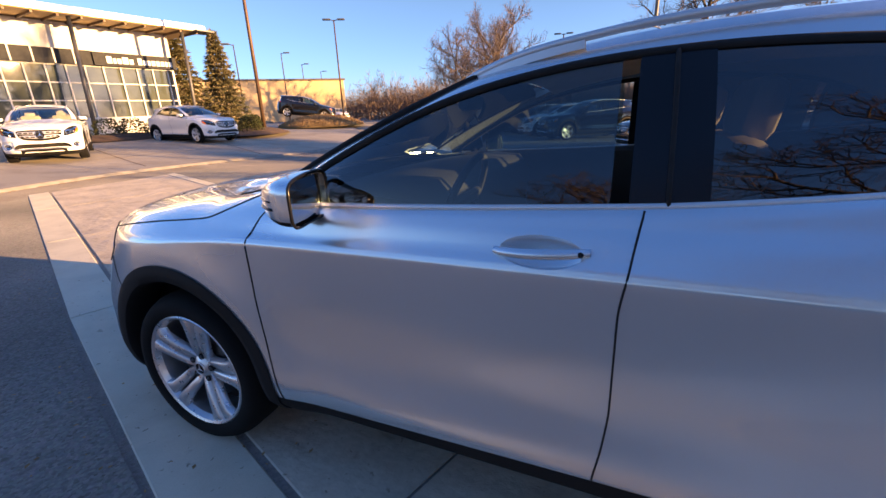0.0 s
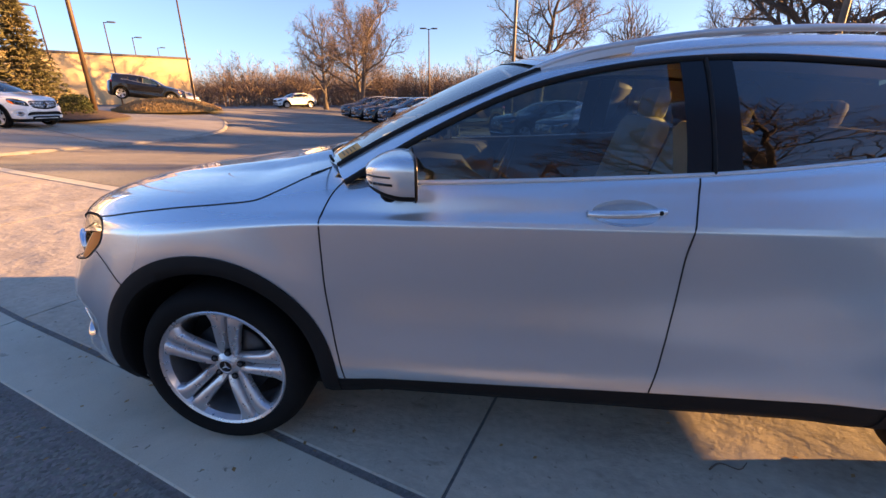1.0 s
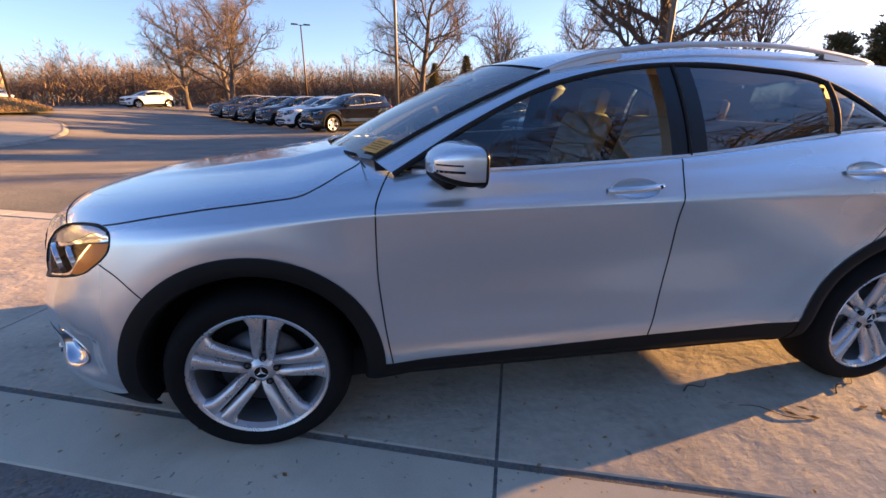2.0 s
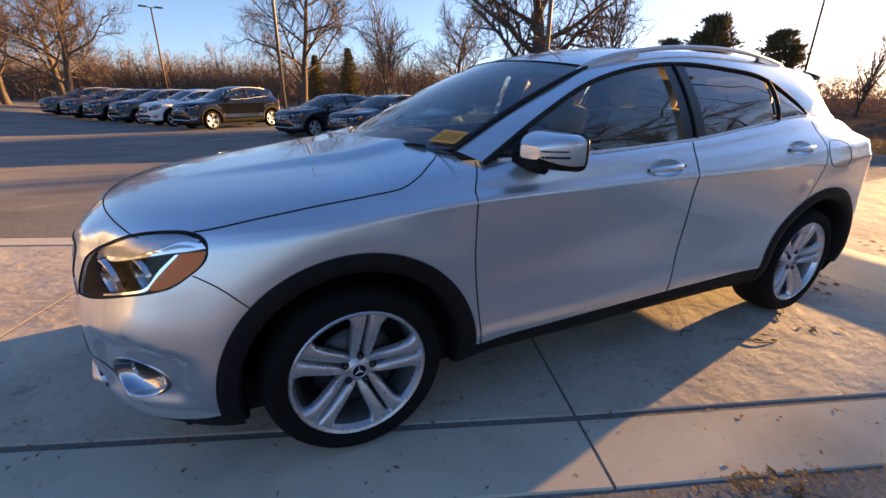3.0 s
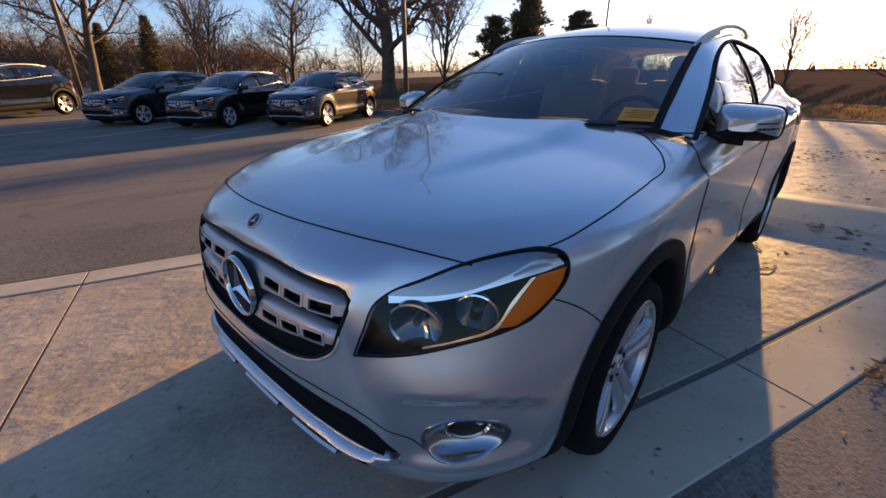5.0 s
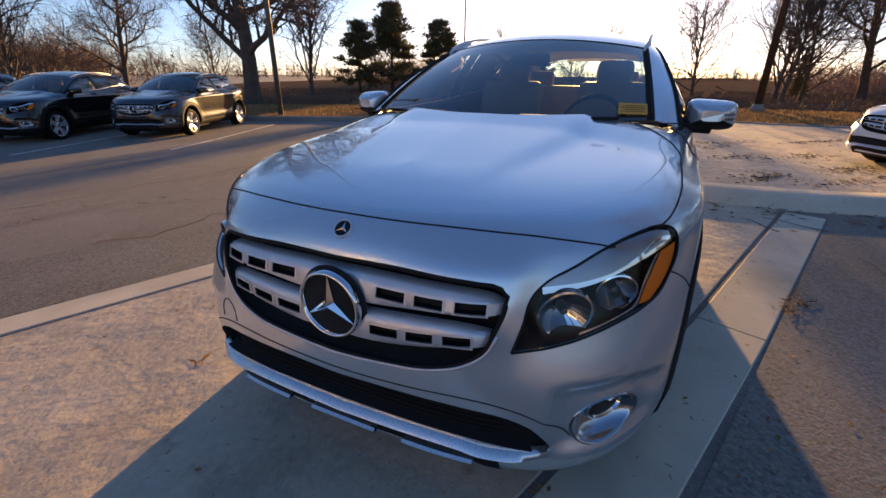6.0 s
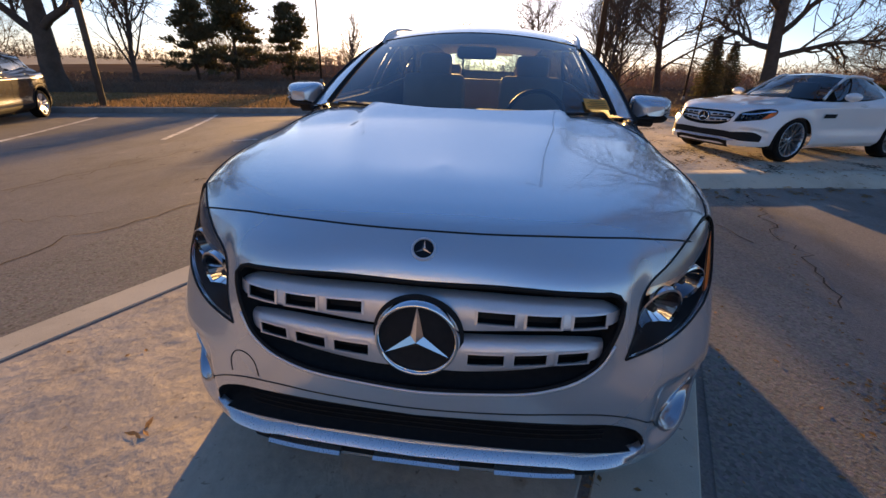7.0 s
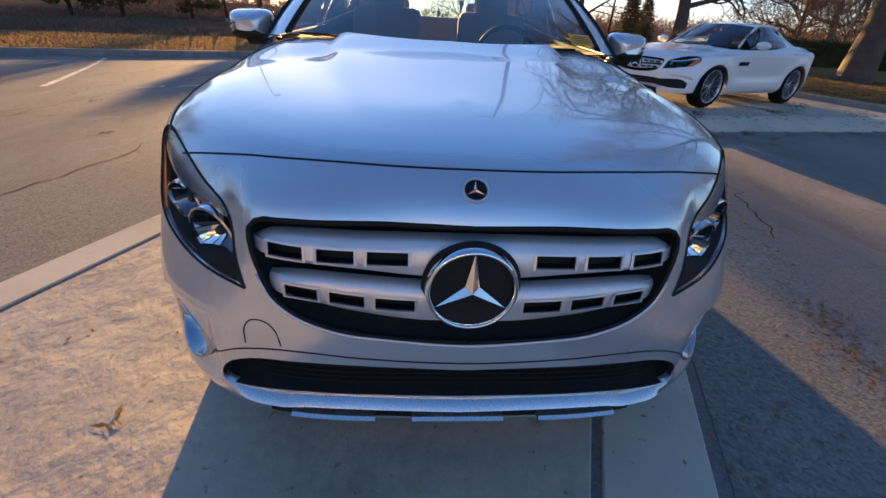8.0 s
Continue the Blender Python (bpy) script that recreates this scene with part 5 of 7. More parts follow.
    # ---- lamps
    for sg in (-1, 1):
        fl1 = (lambda P: P) if sg < 0 else flip
        hl = new("headlight")
        hl.parent = car
        tagged(hl, "clear-lensed headlight with dark housing and amber side marker")
        bm = pick(lens_mesh, lambda c: ref_normal(c)[1] < 0.002, mirror=sg > 0)
        ln = new("lens", body_mesh("lens", bm, M["clear"]))
        ln.parent = hl
        ln.visible_shadow = False
        bm = bmesh.new()
        l0 = [front_at(-y, z, -0.010) for y, z in LAMP]
        cc = Vector((-0.55, -0.63, 0.775))
        l1 = [p + Vector((0.10, 0.045, 0)) + (cc - p) * 0.12 for p in l0]
        va, vb = [bm.verts.new(p) for p in fl1(l0)], [bm.verts.new(p) for p in fl1(l1)]
        for i in range(len(va)):
            bm.faces.new([va[i], va[(i + 1) % len(va)], vb[(i + 1) % len(va)], vb[i]])
        ctr = bm.verts.new(fl1([cc + Vector((0.13, 0.06, 0))])[0])
        for i in range(len(vb)):
            bm.faces.new([vb[i], vb[(i + 1) % len(vb)], ctr])
        bmesh.ops.recalc_face_normals(bm, faces=bm.faces)
        part("housing", bm, M["lampdark"], hl)

        def strip(name, A, B, off, mat, lab="", nv=4):
            bm = bmesh.new()
            rows = []
            for i in range(nv + 1):
                t = i / nv
                rows.append(fl1([tuple(front_at(-(a[0] + (b[0] - a[0]) * t), a[1] + (b[1] - a[1]) * t, off)) for a, b in zip(A, B)]))
            grid_mesh(bm, rows)
            return part(name, bm, mat, hl, lab)
        n = 24
        strip("brow", spline([(0.524, 0.806), (0.63, 0.815), (0.672, 0.824), (0.728, 0.855), (0.760, 0.880), (0.792, 0.875)], n), spline([(0.528, 0.788), (0.64, 0.803), (0.715, 0.828), (0.760, 0.844), (0.782, 0.850), (0.803, 0.860)], n), -0.008, M["chrome"], "bright brow strip")
        strip("brow_insert", spline([(0.735, 0.852), (0.757, 0.868), (0.778, 0.868)], n), spline([(0.737, 0.846), (0.762, 0.858), (0.788, 0.862)], n), -0.006, M["lampcover"])
        strip("upper_cover", spline([(0.520, 0.810), (0.585, 0.842), (0.642, 0.874), (0.705, 0.893), (0.755, 0.895), (0.785, 0.884)], n), spline([(0.524, 0.804), (0.63, 0.813), (0.672, 0.822), (0.728, 0.853), (0.760, 0.878), (0.788, 0.874)], n), -0.005, M["lampcover"])
        strip("side_marker", spline([(0.807, 0.852), (0.807, 0.812), (0.789, 0.762), (0.765, 0.732)], n), spline([(0.772, 0.843), (0.757, 0.796), (0.748, 0.765), (0.741, 0.732)], n), -0.005, M["amber"], "amber side marker")
        strip("inner_line", spline([(0.770, 0.841), (0.755, 0.793), (0.737, 0.728), (0.69, 0.710), (0.62, 0.690)], n), spline([(0.763, 0.838), (0.747, 0.793), (0.729, 0.733), (0.69, 0.716), (0.62, 0.696)], n), -0.007, M["chrome"])
        for yc, zc, r in ((0.592, 0.736, 0.064), (0.700, 0.768, 0.050)):
            face = Vector((-0.86, -0.45 if sg < 0 else 0.45, -0.12)).normalized()
            at = fl1([tuple(front_at(-yc, zc, -0.030))])[0]
            mat = Matrix.Translation(at) @ Vector((-1, 0, 0)).rotation_difference(face).to_matrix().to_4x4()

            def turned(name, prof, m, lab="", seg=32):
                bm = bmesh.new()
                lathe(bm, prof, seg, "x")
                bmesh.ops.transform(bm, matrix=mat, verts=bm.verts)
                orient(bm, face)
                return part(name, bm, m, hl, lab, sharp=50)
            turned("reflector", [(r * q, 0.050 - 0.050 * q * q) for q in np.linspace(0.12, 1, 9)], M["smoke"], "smoked chrome reflector bowl")
            turned("reflector_rim", [(r * 0.98, 0.002), (r * 1.02, -0.006), (r * 1.10, -0.004), (r * 1.12, 0.01)], M["chrome"])
            if r > 0.06:
                for k in range(5):
                    bm = bmesh.new()
                    a0, a1 = radians(168 + 17 * k), radians(182 + 17 * k)
                    grid_mesh(bm, [[mat @ Vector((0.044 - 0.046 * q * q, r * q * math.cos(a) * (-sg), r * q * math.sin(a))) for a in np.linspace(a0, a1, 4)] for q in np.linspace(0.42, 0.97, 5)])
                    orient(bm, face)
                    part("light_blade", bm, M["chrome"], hl, "bright faceted reflector blade")
            turned("bulb", [(0.0005, 0.006), (0.009, 0.010), (0.012, 0.022), (0.012, 0.05)], M["alloyin"], "", 16)
        # fog lamp
        fg = new("fog_lamp")
        fg.parent = car
        tagged(fg, "round fog lamp in a chrome bezel")
        fog_at = lambda q, a, off, dy=0.0: front_at(-FOGC[0] - FOGR[0] * q * math.cos(a) + dy, FOGC[1] + FOGR[1] * q * math.sin(a) - dy * 1.1, off)

        def dish(name, prof, mat, lab="", dy=0.0):
            bm = bmesh.new()
            grid_mesh(bm, [fl1([tuple(fog_at(q, a, off, dy)) for a in np.linspace(0, math.tau, 41)]) for q, off in prof])
            bmesh.ops.remove_doubles(bm, verts=bm.verts, dist=1e-5)
            orient(bm, (-0.8, 0.6 * sg, 0))
            return part(name, bm, mat, fg, lab, sharp=60)
        dish("bezel", [(1.12, -0.002), (1.06, 0.003), (1.0, 0.002), (0.95, -0.004), (0.86, -0.016), (0.66, -0.032), (0.40, -0.040), (0.02, -0.042)], M["bezel"], "oval chrome bezel")
        dish("fog_rim", [(0.62, -0.036), (0.60, -0.022), (0.54, -0.020), (0.50, -0.028)], M["chrome"], "", -0.014)
        dish("fog_reflector", [(0.53, -0.028), (0.35, -0.036), (0.02, -0.038)], M["lampdark"], "", -0.014)
        dish("fog_lens", [(0.52, -0.026), (0.25, -0.020), (0.02, -0.018)], M["clear"], "", -0.014)
    # ---- door mirrors and handles
    for sg in (-1, 1):
        fl1 = (lambda P: P) if sg < 0 else flip
        dm = new("door_mirror")
        dm.parent = car
        tagged(dm, "silver door mirror with indicator strip")
        MC = Vector((0.0, -0.925, 1.104))
        nx = 14

        def cap_row(t, angles):
            k = math.sin(min(t * 1.3, 1.0) * math.pi / 2) ** 0.7
            row = []
            for a in angles:
                ca, sa = math.cos(a), math.sin(a)
                yy = math.copysign(abs(ca) ** 0.42, ca) * 0.105 * (0.40 + 0.60 * k)
                zz = math.copysign(abs(sa) ** 0.42, sa) * 0.066 * (0.35 + 0.65 * k)
                if zz > 0:
                    zz *= 1.0 + 0.9 * yy
                row.append((0.625 + 0.135 * t + (-0.012 if yy > 0 else 0.03) * abs(yy) / 0.1, MC.y + yy, MC.z + zz))
            return row

        def cap_part(name, lo, hi, mat, lab=""):
            bm = bmesh.new()
            grid_mesh(bm, [fl1(cap_row(i / nx, np.linspace(lo, hi, 33))) for i in range(nx + 1)])
            bmesh.ops.recalc_face_normals(bm, faces=bm.faces)
            return part(name, bm, mat, dm, lab, sharp=60)
        cap_part("cap", radians(-22), radians(202), M["silver"])
        cap_part("lower_shell", radians(202), radians(338), M["plastic"], "black lower shell")
        ringp = cap_row(1.0, np.linspace(0, math.tau, 49))
        bm = bmesh.new()
        bm.faces.new([bm.verts.new(p) for p in fl1([(p[0] - 0.012, MC.y + (p[1] - MC.y) * 0.93, MC.z + (p[2] - MC.z) * 0.9) for p in ringp[:-1]])])
        part("mirror_glass", bm, M["mirror"], dm, "mirror glass", smooth=False)
        bm = bmesh.new()
        bm.faces.new([bm.verts.new(p) for p in fl1(cap_row(0.0, np.linspace(0, math.tau, 33))[:-1])])
        part("cap_front", bm, M["silver"], dm, smooth=False)
        bm = bmesh.new()
        tube(bm, fl1(ringp), 0.005, 5)
        part("mirror_rim", bm, M["gloss"], dm)
        # two slim indicator slots across the outer front of the cap
        allp = [cap_row(i / nx, np.linspace(0, math.tau, 65)) for i in range(nx + 1)] 
        mt = BVHTree.FromPolygons([Vector(p) for r in allp for p in r], [[i * 65 + j, (i + 1) * 65 + j, (i + 1) * 65 + j + 1, i * 65 + j + 1] for i in range(nx) for j in range(64)])
        for z, y0, y1, r in ((1.110, -0.940, -1.022, 0.0028), (1.090, -0.895, -1.024, 0.0042)):
            pts = []
            for y in np.linspace(y0, y1, 14):
                hit = mt.ray_cast(Vector((0.2, y, z)), Vector((1, 0, 0)))[0]
                if hit is not None:
                    pts.append((hit.x - 0.0006, hit.y, hit.z))
            if len(pts) > 3:
                bm = bmesh.new()
                tube(bm, fl1(pts), r, 6)
                part("indicator", bm, M["gloss"], dm, "dark slim indicator slot")
                if r > 0.004:
                    for p in pts[1:-1]:
                        bm = bmesh.new()
                        box(bm, fl1([(p[0] - 0.003, p[1], p[2])])[0], (0.003, 0.0035, 0.004))
                        part("indicator_cell", bm, M["satin"], dm)
        bm = bmesh.new()
        tube(bm, fl1([(0.66, -0.80, 1.06), (0.68, -0.86, 1.05), (0.695, -0.93, 1.05)]), [0.032, 0.026, 0.03], 10)
        part("arm", bm, M["plastic"], dm)
        for hx0, hz0, hz1 in HANDLES:
            dh = new("door_handle")
            dh.parent = car
            bm = bmesh.new()
            cup = []
            for q, dep in ((1.01, 0.0004), (0.96, -0.003), (0.85, -0.009), (0.6, -0.016), (0.3, -0.02), (0.02, -0.021)):
                cup.append([tuple(side_at(hx0 + 0.112 + 0.098 * q * math.cos(a), (hz0 + hz1) / 2 - 0.001 + 0.036 * q * math.sin(a), dep)) for a in np.linspace(0, math.tau, 33)])
            grid_mesh(bm, [fl1(r) for r in cup])
            part("handle_recess", bm, M["silver"], dh)
            bm = bmesh.new()
            rows3 = []
            for t in np.linspace(0, 1, 14):
                x = hx0 + 0.225 * t
                z = hz0 + (hz1 - hz0) * t
                o = 0.008 + 0.026 * math.sin(math.pi * min(max(t * 1.05, 0), 1)) ** 0.6
                b = side_at(x, z)
                h = 0.013 - 0.004 * abs(2 * t - 1) ** 3
                rows3.append([(x, b.y - o + 0.012, z - h), (x, b.y - o, z - h * 0.7), (x, b.y - o - 0.004, z), (x, b.y - o, z + h * 0.7), (x, b.y - o + 0.012, z + h), (x, b.y - o + 0.014, z)])
            rows3 = [r + r[:1] for r in rows3]
            grid_mesh(bm, [fl1(r) for r in rows3])
            bmesh.ops.recalc_face_normals(bm, faces=bm.faces)
            part("grip", bm, M["silver"], dh, "silver pull handle", sharp=70)
            if hx0 < 2:
                bm = bmesh.new()
                b = side_at(hx0 + 0.205, hz1)
                lathe(bm, [(0.0005, -0.001), (0.006, -0.001), (0.007, 0.002)], 16, "y", fl1([(hx0 + 0.205, b.y - 0.021, hz1)])[0])
                part("lock", bm, M["gap"], dh)
    # fuel flap outline
    gap_line("fuel_flap_gap", [tuple(side_at(x, z, 0.0004, -1)) for x, z in spline([(2.64, 1.0), (2.66, 1.045), (2.76, 1.066), (2.85, 1.04), (2.875, 0.97), (2.84, 0.935), (2.74, 0.925), (2.66, 0.945), (2.64, 1.0)], 24)], car, 0.0018)
    # orange tag behind the screen
    tag = new("windscreen_tag")
    tag.parent = car
    tagged(tag, "orange printed paper tag inside the windscreen")
    bm = bmesh.new()
    def tp(a, b, off):
        u0, v0 = -0.97, 0.035
        p = screen_pt(u0 + a * 0.170, v0 + b * 0.11 + 0.012 * a)
        return p + Vector((-0.005 + off, 0, 0.008 + off))
    grid_mesh(bm, [[tp(a, b, 0) for a in np.linspace(0, 1, 7)] for b in (0, 0.5, 1)])
    part("paper", bm, M["orange"], tag)
    for k in range(4):
        bm = bmesh.new()
        b0 = 0.2 + 0.17 * k
        q = [bm.verts.new(tp(a, b, 0) + Vector((-0.0015, 0, 0.0015))) for a, b in ((0.08, b0), (0.9 - 0.13 * (k % 2), b0), (0.9 - 0.13 * (k % 2), b0 + 0.06), (0.08, b0 + 0.06))]
        bm.faces.new(q)
        part("print_bar", bm, M["print"], tag, smooth=False)
    # the body tracks slightly towards its left going back
    lean = lambda x: 0.022 * 0.5 * (x + math.sqrt(x * x + 0.02))
    for ob in car.children_recursive:
        up = ob.parent
        if ob.name.startswith("wheel") and ob.type == "EMPTY":
            ob.location.y -= lean(ob.location.x)
        elif ob.type == "MESH" and not up.name.startswith("wheel"):
            for v in ob.data.vertices:
                v.co.y -= lean(v.co.x)
    return car


car = build_car()


# ---------------------------------------------------------------- kerbs, lot, verge
def raw(name, verts, faces, material, parent=None, label="", smooth=False):
    me = bpy.data.meshes.new(name)
    me.from_pydata([tuple(v) for v in verts], [], faces)
    me.materials.append(material)
    if smooth:
        for p in me.polygons:
            p.use_smooth = True
    ob = new(name, me)
    if parent is not None:
        ob.parent = parent
    if label:
        tagged(ob, label)
    return ob


def sweep(name, pts, prof, material, n=60, z=None):
    """A profile [(across, up)] swept along a plan curve that follows the ground."""
    c = spline(pts, n)
    P = []
    for i, p in enumerate(c):
        a, b = Vector(c[max(i - 1, 0)]), Vector(c[min(i + 1, n - 1)])
        d = (b - a).normalized()
        nrm = Vector((d.y, -d.x))
        P.append([(p[0] + nrm.x * o, p[1] + nrm.y * o, (gz(p[0], p[1]) if z is None else z) + u) for o, u in prof])
    bm = bmesh.new()
    grid_mesh(bm, P)
    bmesh.ops.recalc_face_normals(bm, faces=bm.faces)
    return part(name, bm, material, sharp=40)


EAST = [(1.5, 30), (5.9, 19.0), (9.0, 13.0), (11.0, 9.0), (12.6, 5.2), (13.1, 1.0), (12.6, -3.5), (12.4, -8), (12.2, -13.0), (11.5, -22)]
k = sweep("kerb", EAST, [(0.02, -0.1), (0.0, 0.12), (-0.02, 0.15), (-0.15, 0.155), (-0.17, 0.1)], M["kerb"], 90)
tagged(k, "low weathered concrete kerb round the lot", "kerb", kind="structure")
WESTK = [(5.6, 0.75), (4.3, 0.35), (3.75, -0.35), (3.68, -1.2), (3.75, -2.4), (4.2, -4.0), (4.75, -7.0), (5.5, -11.0), (6.5, -17)]
k = sweep("kerb", WESTK, [(0.10, -0.03), (0.0, 0.035), (-0.16, 0.105), (-0.42, 0.125), (-0.45, 0.11)], M["concrete"], 60, 0.0)
tagged(k, "rolled concrete kerb at the edge of the display pad", "kerb", kind="structure")
# display pad between the two kerbs
a, b = spline(WESTK, 40), spline([(13.0, 0.8), (12.9, 0.2), (12.6, -3.5), (12.4, -8), (12.2, -13.0), (11.7, -17)], 40)
bm = bmesh.new()
grid_mesh(bm, [[(p[0] + 0.43 + (q[0] - p[0] - 0.43) * t, p[1] + (q[1] - p[1]) * t, 0.118) for t in np.linspace(0, 1, 12)] for p, q in zip(a, b)])
bmesh.ops.recalc_face_normals(bm, faces=bm.faces)
tagged(part("pavement", bm, M["stamped"]), "pale stamped concrete display pad with fallen leaves", "pavement", kind="structure")
# verge beyond the kerb
def verge_z(x, y, o):
    return gz(x, y) * (1 - smooth01(10, 40, o)) + 0.13 + 0.04 * smooth01(0, 3, o) + 0.25 * smooth01(12, 60, o)


bm = bmesh.new()
ev = spline(EAST, 90)
rows = []
for i, p in enumerate(ev):
    q0, q1 = Vector(ev[max(i - 1, 0)]), Vector(ev[min(i + 1, 89)])
    d = (q1 - q0).normalized()
    nr = Vector((-d.y, d.x))
    rows.append([(p[0] + nr.x * o, p[1] + nr.y * o, verge_z(p[0], p[1], o) + 0.03 * noise.noise((p[0] * 0.5, p[1] * 0.5, o))) for o in (0.14, 0.6, 1.2, 2, 3, 4.5, 6.5, 10, 20, 45, 110, 300, 900)])
grid_mesh(bm, [r[9:] for r in rows])
bmesh.ops.recalc_face_normals(bm, faces=bm.faces)
tagged(part("ground", bm, M["field"]), "pale brown winter field reaching the horizon", "field", kind="structure")
bm = bmesh.new()
grid_mesh(bm, [r[6:10] for r in rows])
bmesh.ops.recalc_face_normals(bm, faces=bm.faces)
tagged(part("ground", bm, M["darkfield"]), "dark brown strip of fallow ground behind the verge", "field", kind="structure")
bm = bmesh.new()
grid_mesh(bm, [r[:7] for r in rows])
bmesh.ops.recalc_face_normals(bm, faces=bm.faces)
verge = tagged(part("ground", bm, M["drygrass"]), "dry straw-coloured winter grass verge", "grass", kind="structure")


def verge_at(k, o):
    f = min(max(k * 88.9, 0), 88.9)
    i = int(f)
    p = Vector(ev[i]).lerp(Vector(ev[i + 1]), f - i)
    q0, q1 = Vector(ev[max(i - 1, 0)]), Vector(ev[min(i + 1, 89)])
    d = (q1 - q0).normalized()
    return (p[0] - d.y * o, p[1] + d.x * o, verge_z(p[0], p[1], o))


rnd = random.Random(4)


def blades(name, count, place, h0, h1, w, material, label, lean=0.5):
    V, F = [], []
    for _ in range(count):
        x, y, z = place()
        a = rnd.uniform(0, math.tau)
        h = rnd.uniform(h0, h1)
        dx, dy = math.cos(a), math.sin(a)
        lx, ly = rnd.uniform(-lean, lean) * h, rnd.uniform(-lean, lean) * h
        i = len(V)
        V += [(x - dx * w, y - dy * w, z), (x + dx * w, y + dy * w, z), (x + lx, y + ly, z + h)]
        F.append((i, i + 1, i + 2))
    ob = raw(name, V, F, material)
    return tagged(ob, label, "grass", kind="stuff")


blades("grass", 52000, lambda: verge_at(rnd.random(), 0.2 + 5.5 * rnd.random() ** 1.3), 0.03, 0.10, 0.011, M["blade"], "short dry grass on the verge")


def leaf_stuff(name, count, place, size, label, material=None):
    V, F = [], []
    for _ in range(count):
        x, y, z = place()
        a = rnd.uniform(0, math.tau)
        s = size * rnd.uniform(0.5, 1.3)
        ca, sa = math.cos(a) * s, math.sin(a) * s
        up = rnd.uniform(0.05, 0.35) * s
        i = len(V)
        V += [(x - ca, y - sa, z + 0.003), (x - sa * 0.55, y + ca * 0.55, z + up), (x + ca, y + sa, z + up * rnd.uniform(0.1, 0.9)), (x + sa * 0.55, y - ca * 0.55, z + 0.004)]
        F.append((i, i + 1, i + 2, i + 3))
    return tagged(raw(name, V, F, material or M["leaf"]), label, "leaves", kind="stuff")


leaf_stuff("fallen_leaves", 24000, lambda: verge_at(rnd.random(), 0.1 + 6.3 * rnd.random()), 0.055, "brown fallen leaves on the verge")


def pad_place():
    y = rnd.uniform(-11, 0.2)
    x = rnd.choice([4.6 + rnd.gauss(0, 0.25), rnd.uniform(4.3, 12.5), 12.4 - abs(rnd.gauss(0, 0.5))])
    return (x, y, 0.119)


leaf_stuff("fallen_leaves", 900, pad_place, 0.032, "brown leaves scattered on the display pad")


DRIFTS = [(rnd.uniform(4.6, 9.5), rnd.uniform(-7.8, -0.8), rnd.uniform(0.15, 0.5), rnd.uniform(0.06, 0.16)) for _ in range(34)]


def drift_place():
    x, y, a, b = rnd.choice(DRIFTS)
    u, v = rnd.gauss(0, a), rnd.gauss(0, b)
    return (x + 0.75 * u + 0.66 * v, y - 0.66 * u + 0.75 * v, 0.120)


leaf_stuff("fallen_leaves", 2600, drift_place, 0.030, "dark wet leaves drifted into streaks on the display pad", M["wetleaf"])

BEDK = spline([(4.85, -9.0), (6.1, -8.45), (7.3, -8.05), (9.5, -7.45), (12.3, -6.75)], 40)
bm = bmesh.new()
grid_mesh(bm, [[(p[0] + o * 0.3, p[1] - o, z) for o, z in ((0.0, 0.08), (0.0, 0.205), (0.02, 0.225), (0.12, 0.225), (0.14, 0.205), (0.14, 0.1))] for p in BEDK])
bmesh.ops.recalc_face_normals(bm, faces=bm.faces)
tagged(part("kerb", bm, M["kerb"], sharp=50), "worn grey concrete kerb at the end of the display pad", "kerb", kind="structure")
bm = bmesh.new()
grid_mesh(bm, [[(p[0] + o * 0.3, p[1] - o, 0.20 + 0.03 * noise.noise((p[0] * 0.8, o * 0.8, 1.0)) * (o > 0.15)) for o in (0.14, 0.5, 1.0, 1.6, 2.4, 3.4, 4.6, 6.0, 8.0, 11.0, 14.0)] for p in BEDK])
orient(bm, (0, 0, 1))
tagged(part("planting_bed", bm, M["drygrass"]), "leaf-strewn dry grass bed behind the display pad", "grass", kind="structure")


def bed_place():
    p = BEDK[rnd.randrange(39)]
    o = 0.16 + 7.0 * rnd.random() ** 2.0
    return (p[0] + o * 0.3 + rnd.uniform(-0.1, 0.1), p[1] - o, 0.215)


leaf_stuff("fallen_leaves", 5200, bed_place, 0.05, "deep brown leaf litter in the planting bed")
leaf_stuff("fallen_leaves", 1800, bed_place, 0.05, "dark wet leaves in the planting bed", M["wetleaf"])


def gutter_place():
    t = rnd.random()
    p = spline(WESTK, 30)[int(t * 29)]
    return (p[0] - abs(rnd.gauss(0, 0.35)) + 0.1, p[1] + rnd.uniform(-0.2, 0.2), 0.003)


leaf_stuff("fallen_leaves", 1300, gutter_place, 0.034, "brown leaves gathered along the rolled kerb")


def slab_place():
    s, q = rnd.uniform(1.0, 3.7), rnd.choice([rnd.gauss(-0.02, 0.06), rnd.uniform(-0.3, 2.0), rnd.gauss(-0.38, 0.1)])
    p = strip_pt(s, q)
    return (p.x, p.y, 0.002)


leaf_stuff("fallen_leaves", 80, slab_place, 0.011, "small dry leaf scraps in the joint and on the slab")
leaf_stuff("fallen_leaves", 160, lambda: tuple(strip_pt(rnd.uniform(-4, 1.2), rnd.choice([rnd.uniform(0.05, 2.4), rnd.gauss(0.0, 0.03), rnd.gauss(-0.42, 0.15)]))), 0.012, "tiny leaf scraps on the concrete", M["leaf"])


def road_place():
    p = strip_pt(rnd.uniform(-0.6, 3.6), -0.38 - abs(rnd.gauss(0, 0.8)))
    return (p.x, p.y, 0.0)


leaf_stuff("fallen_leaves", 90, road_place, 0.014, "brown leaves along the road edge")


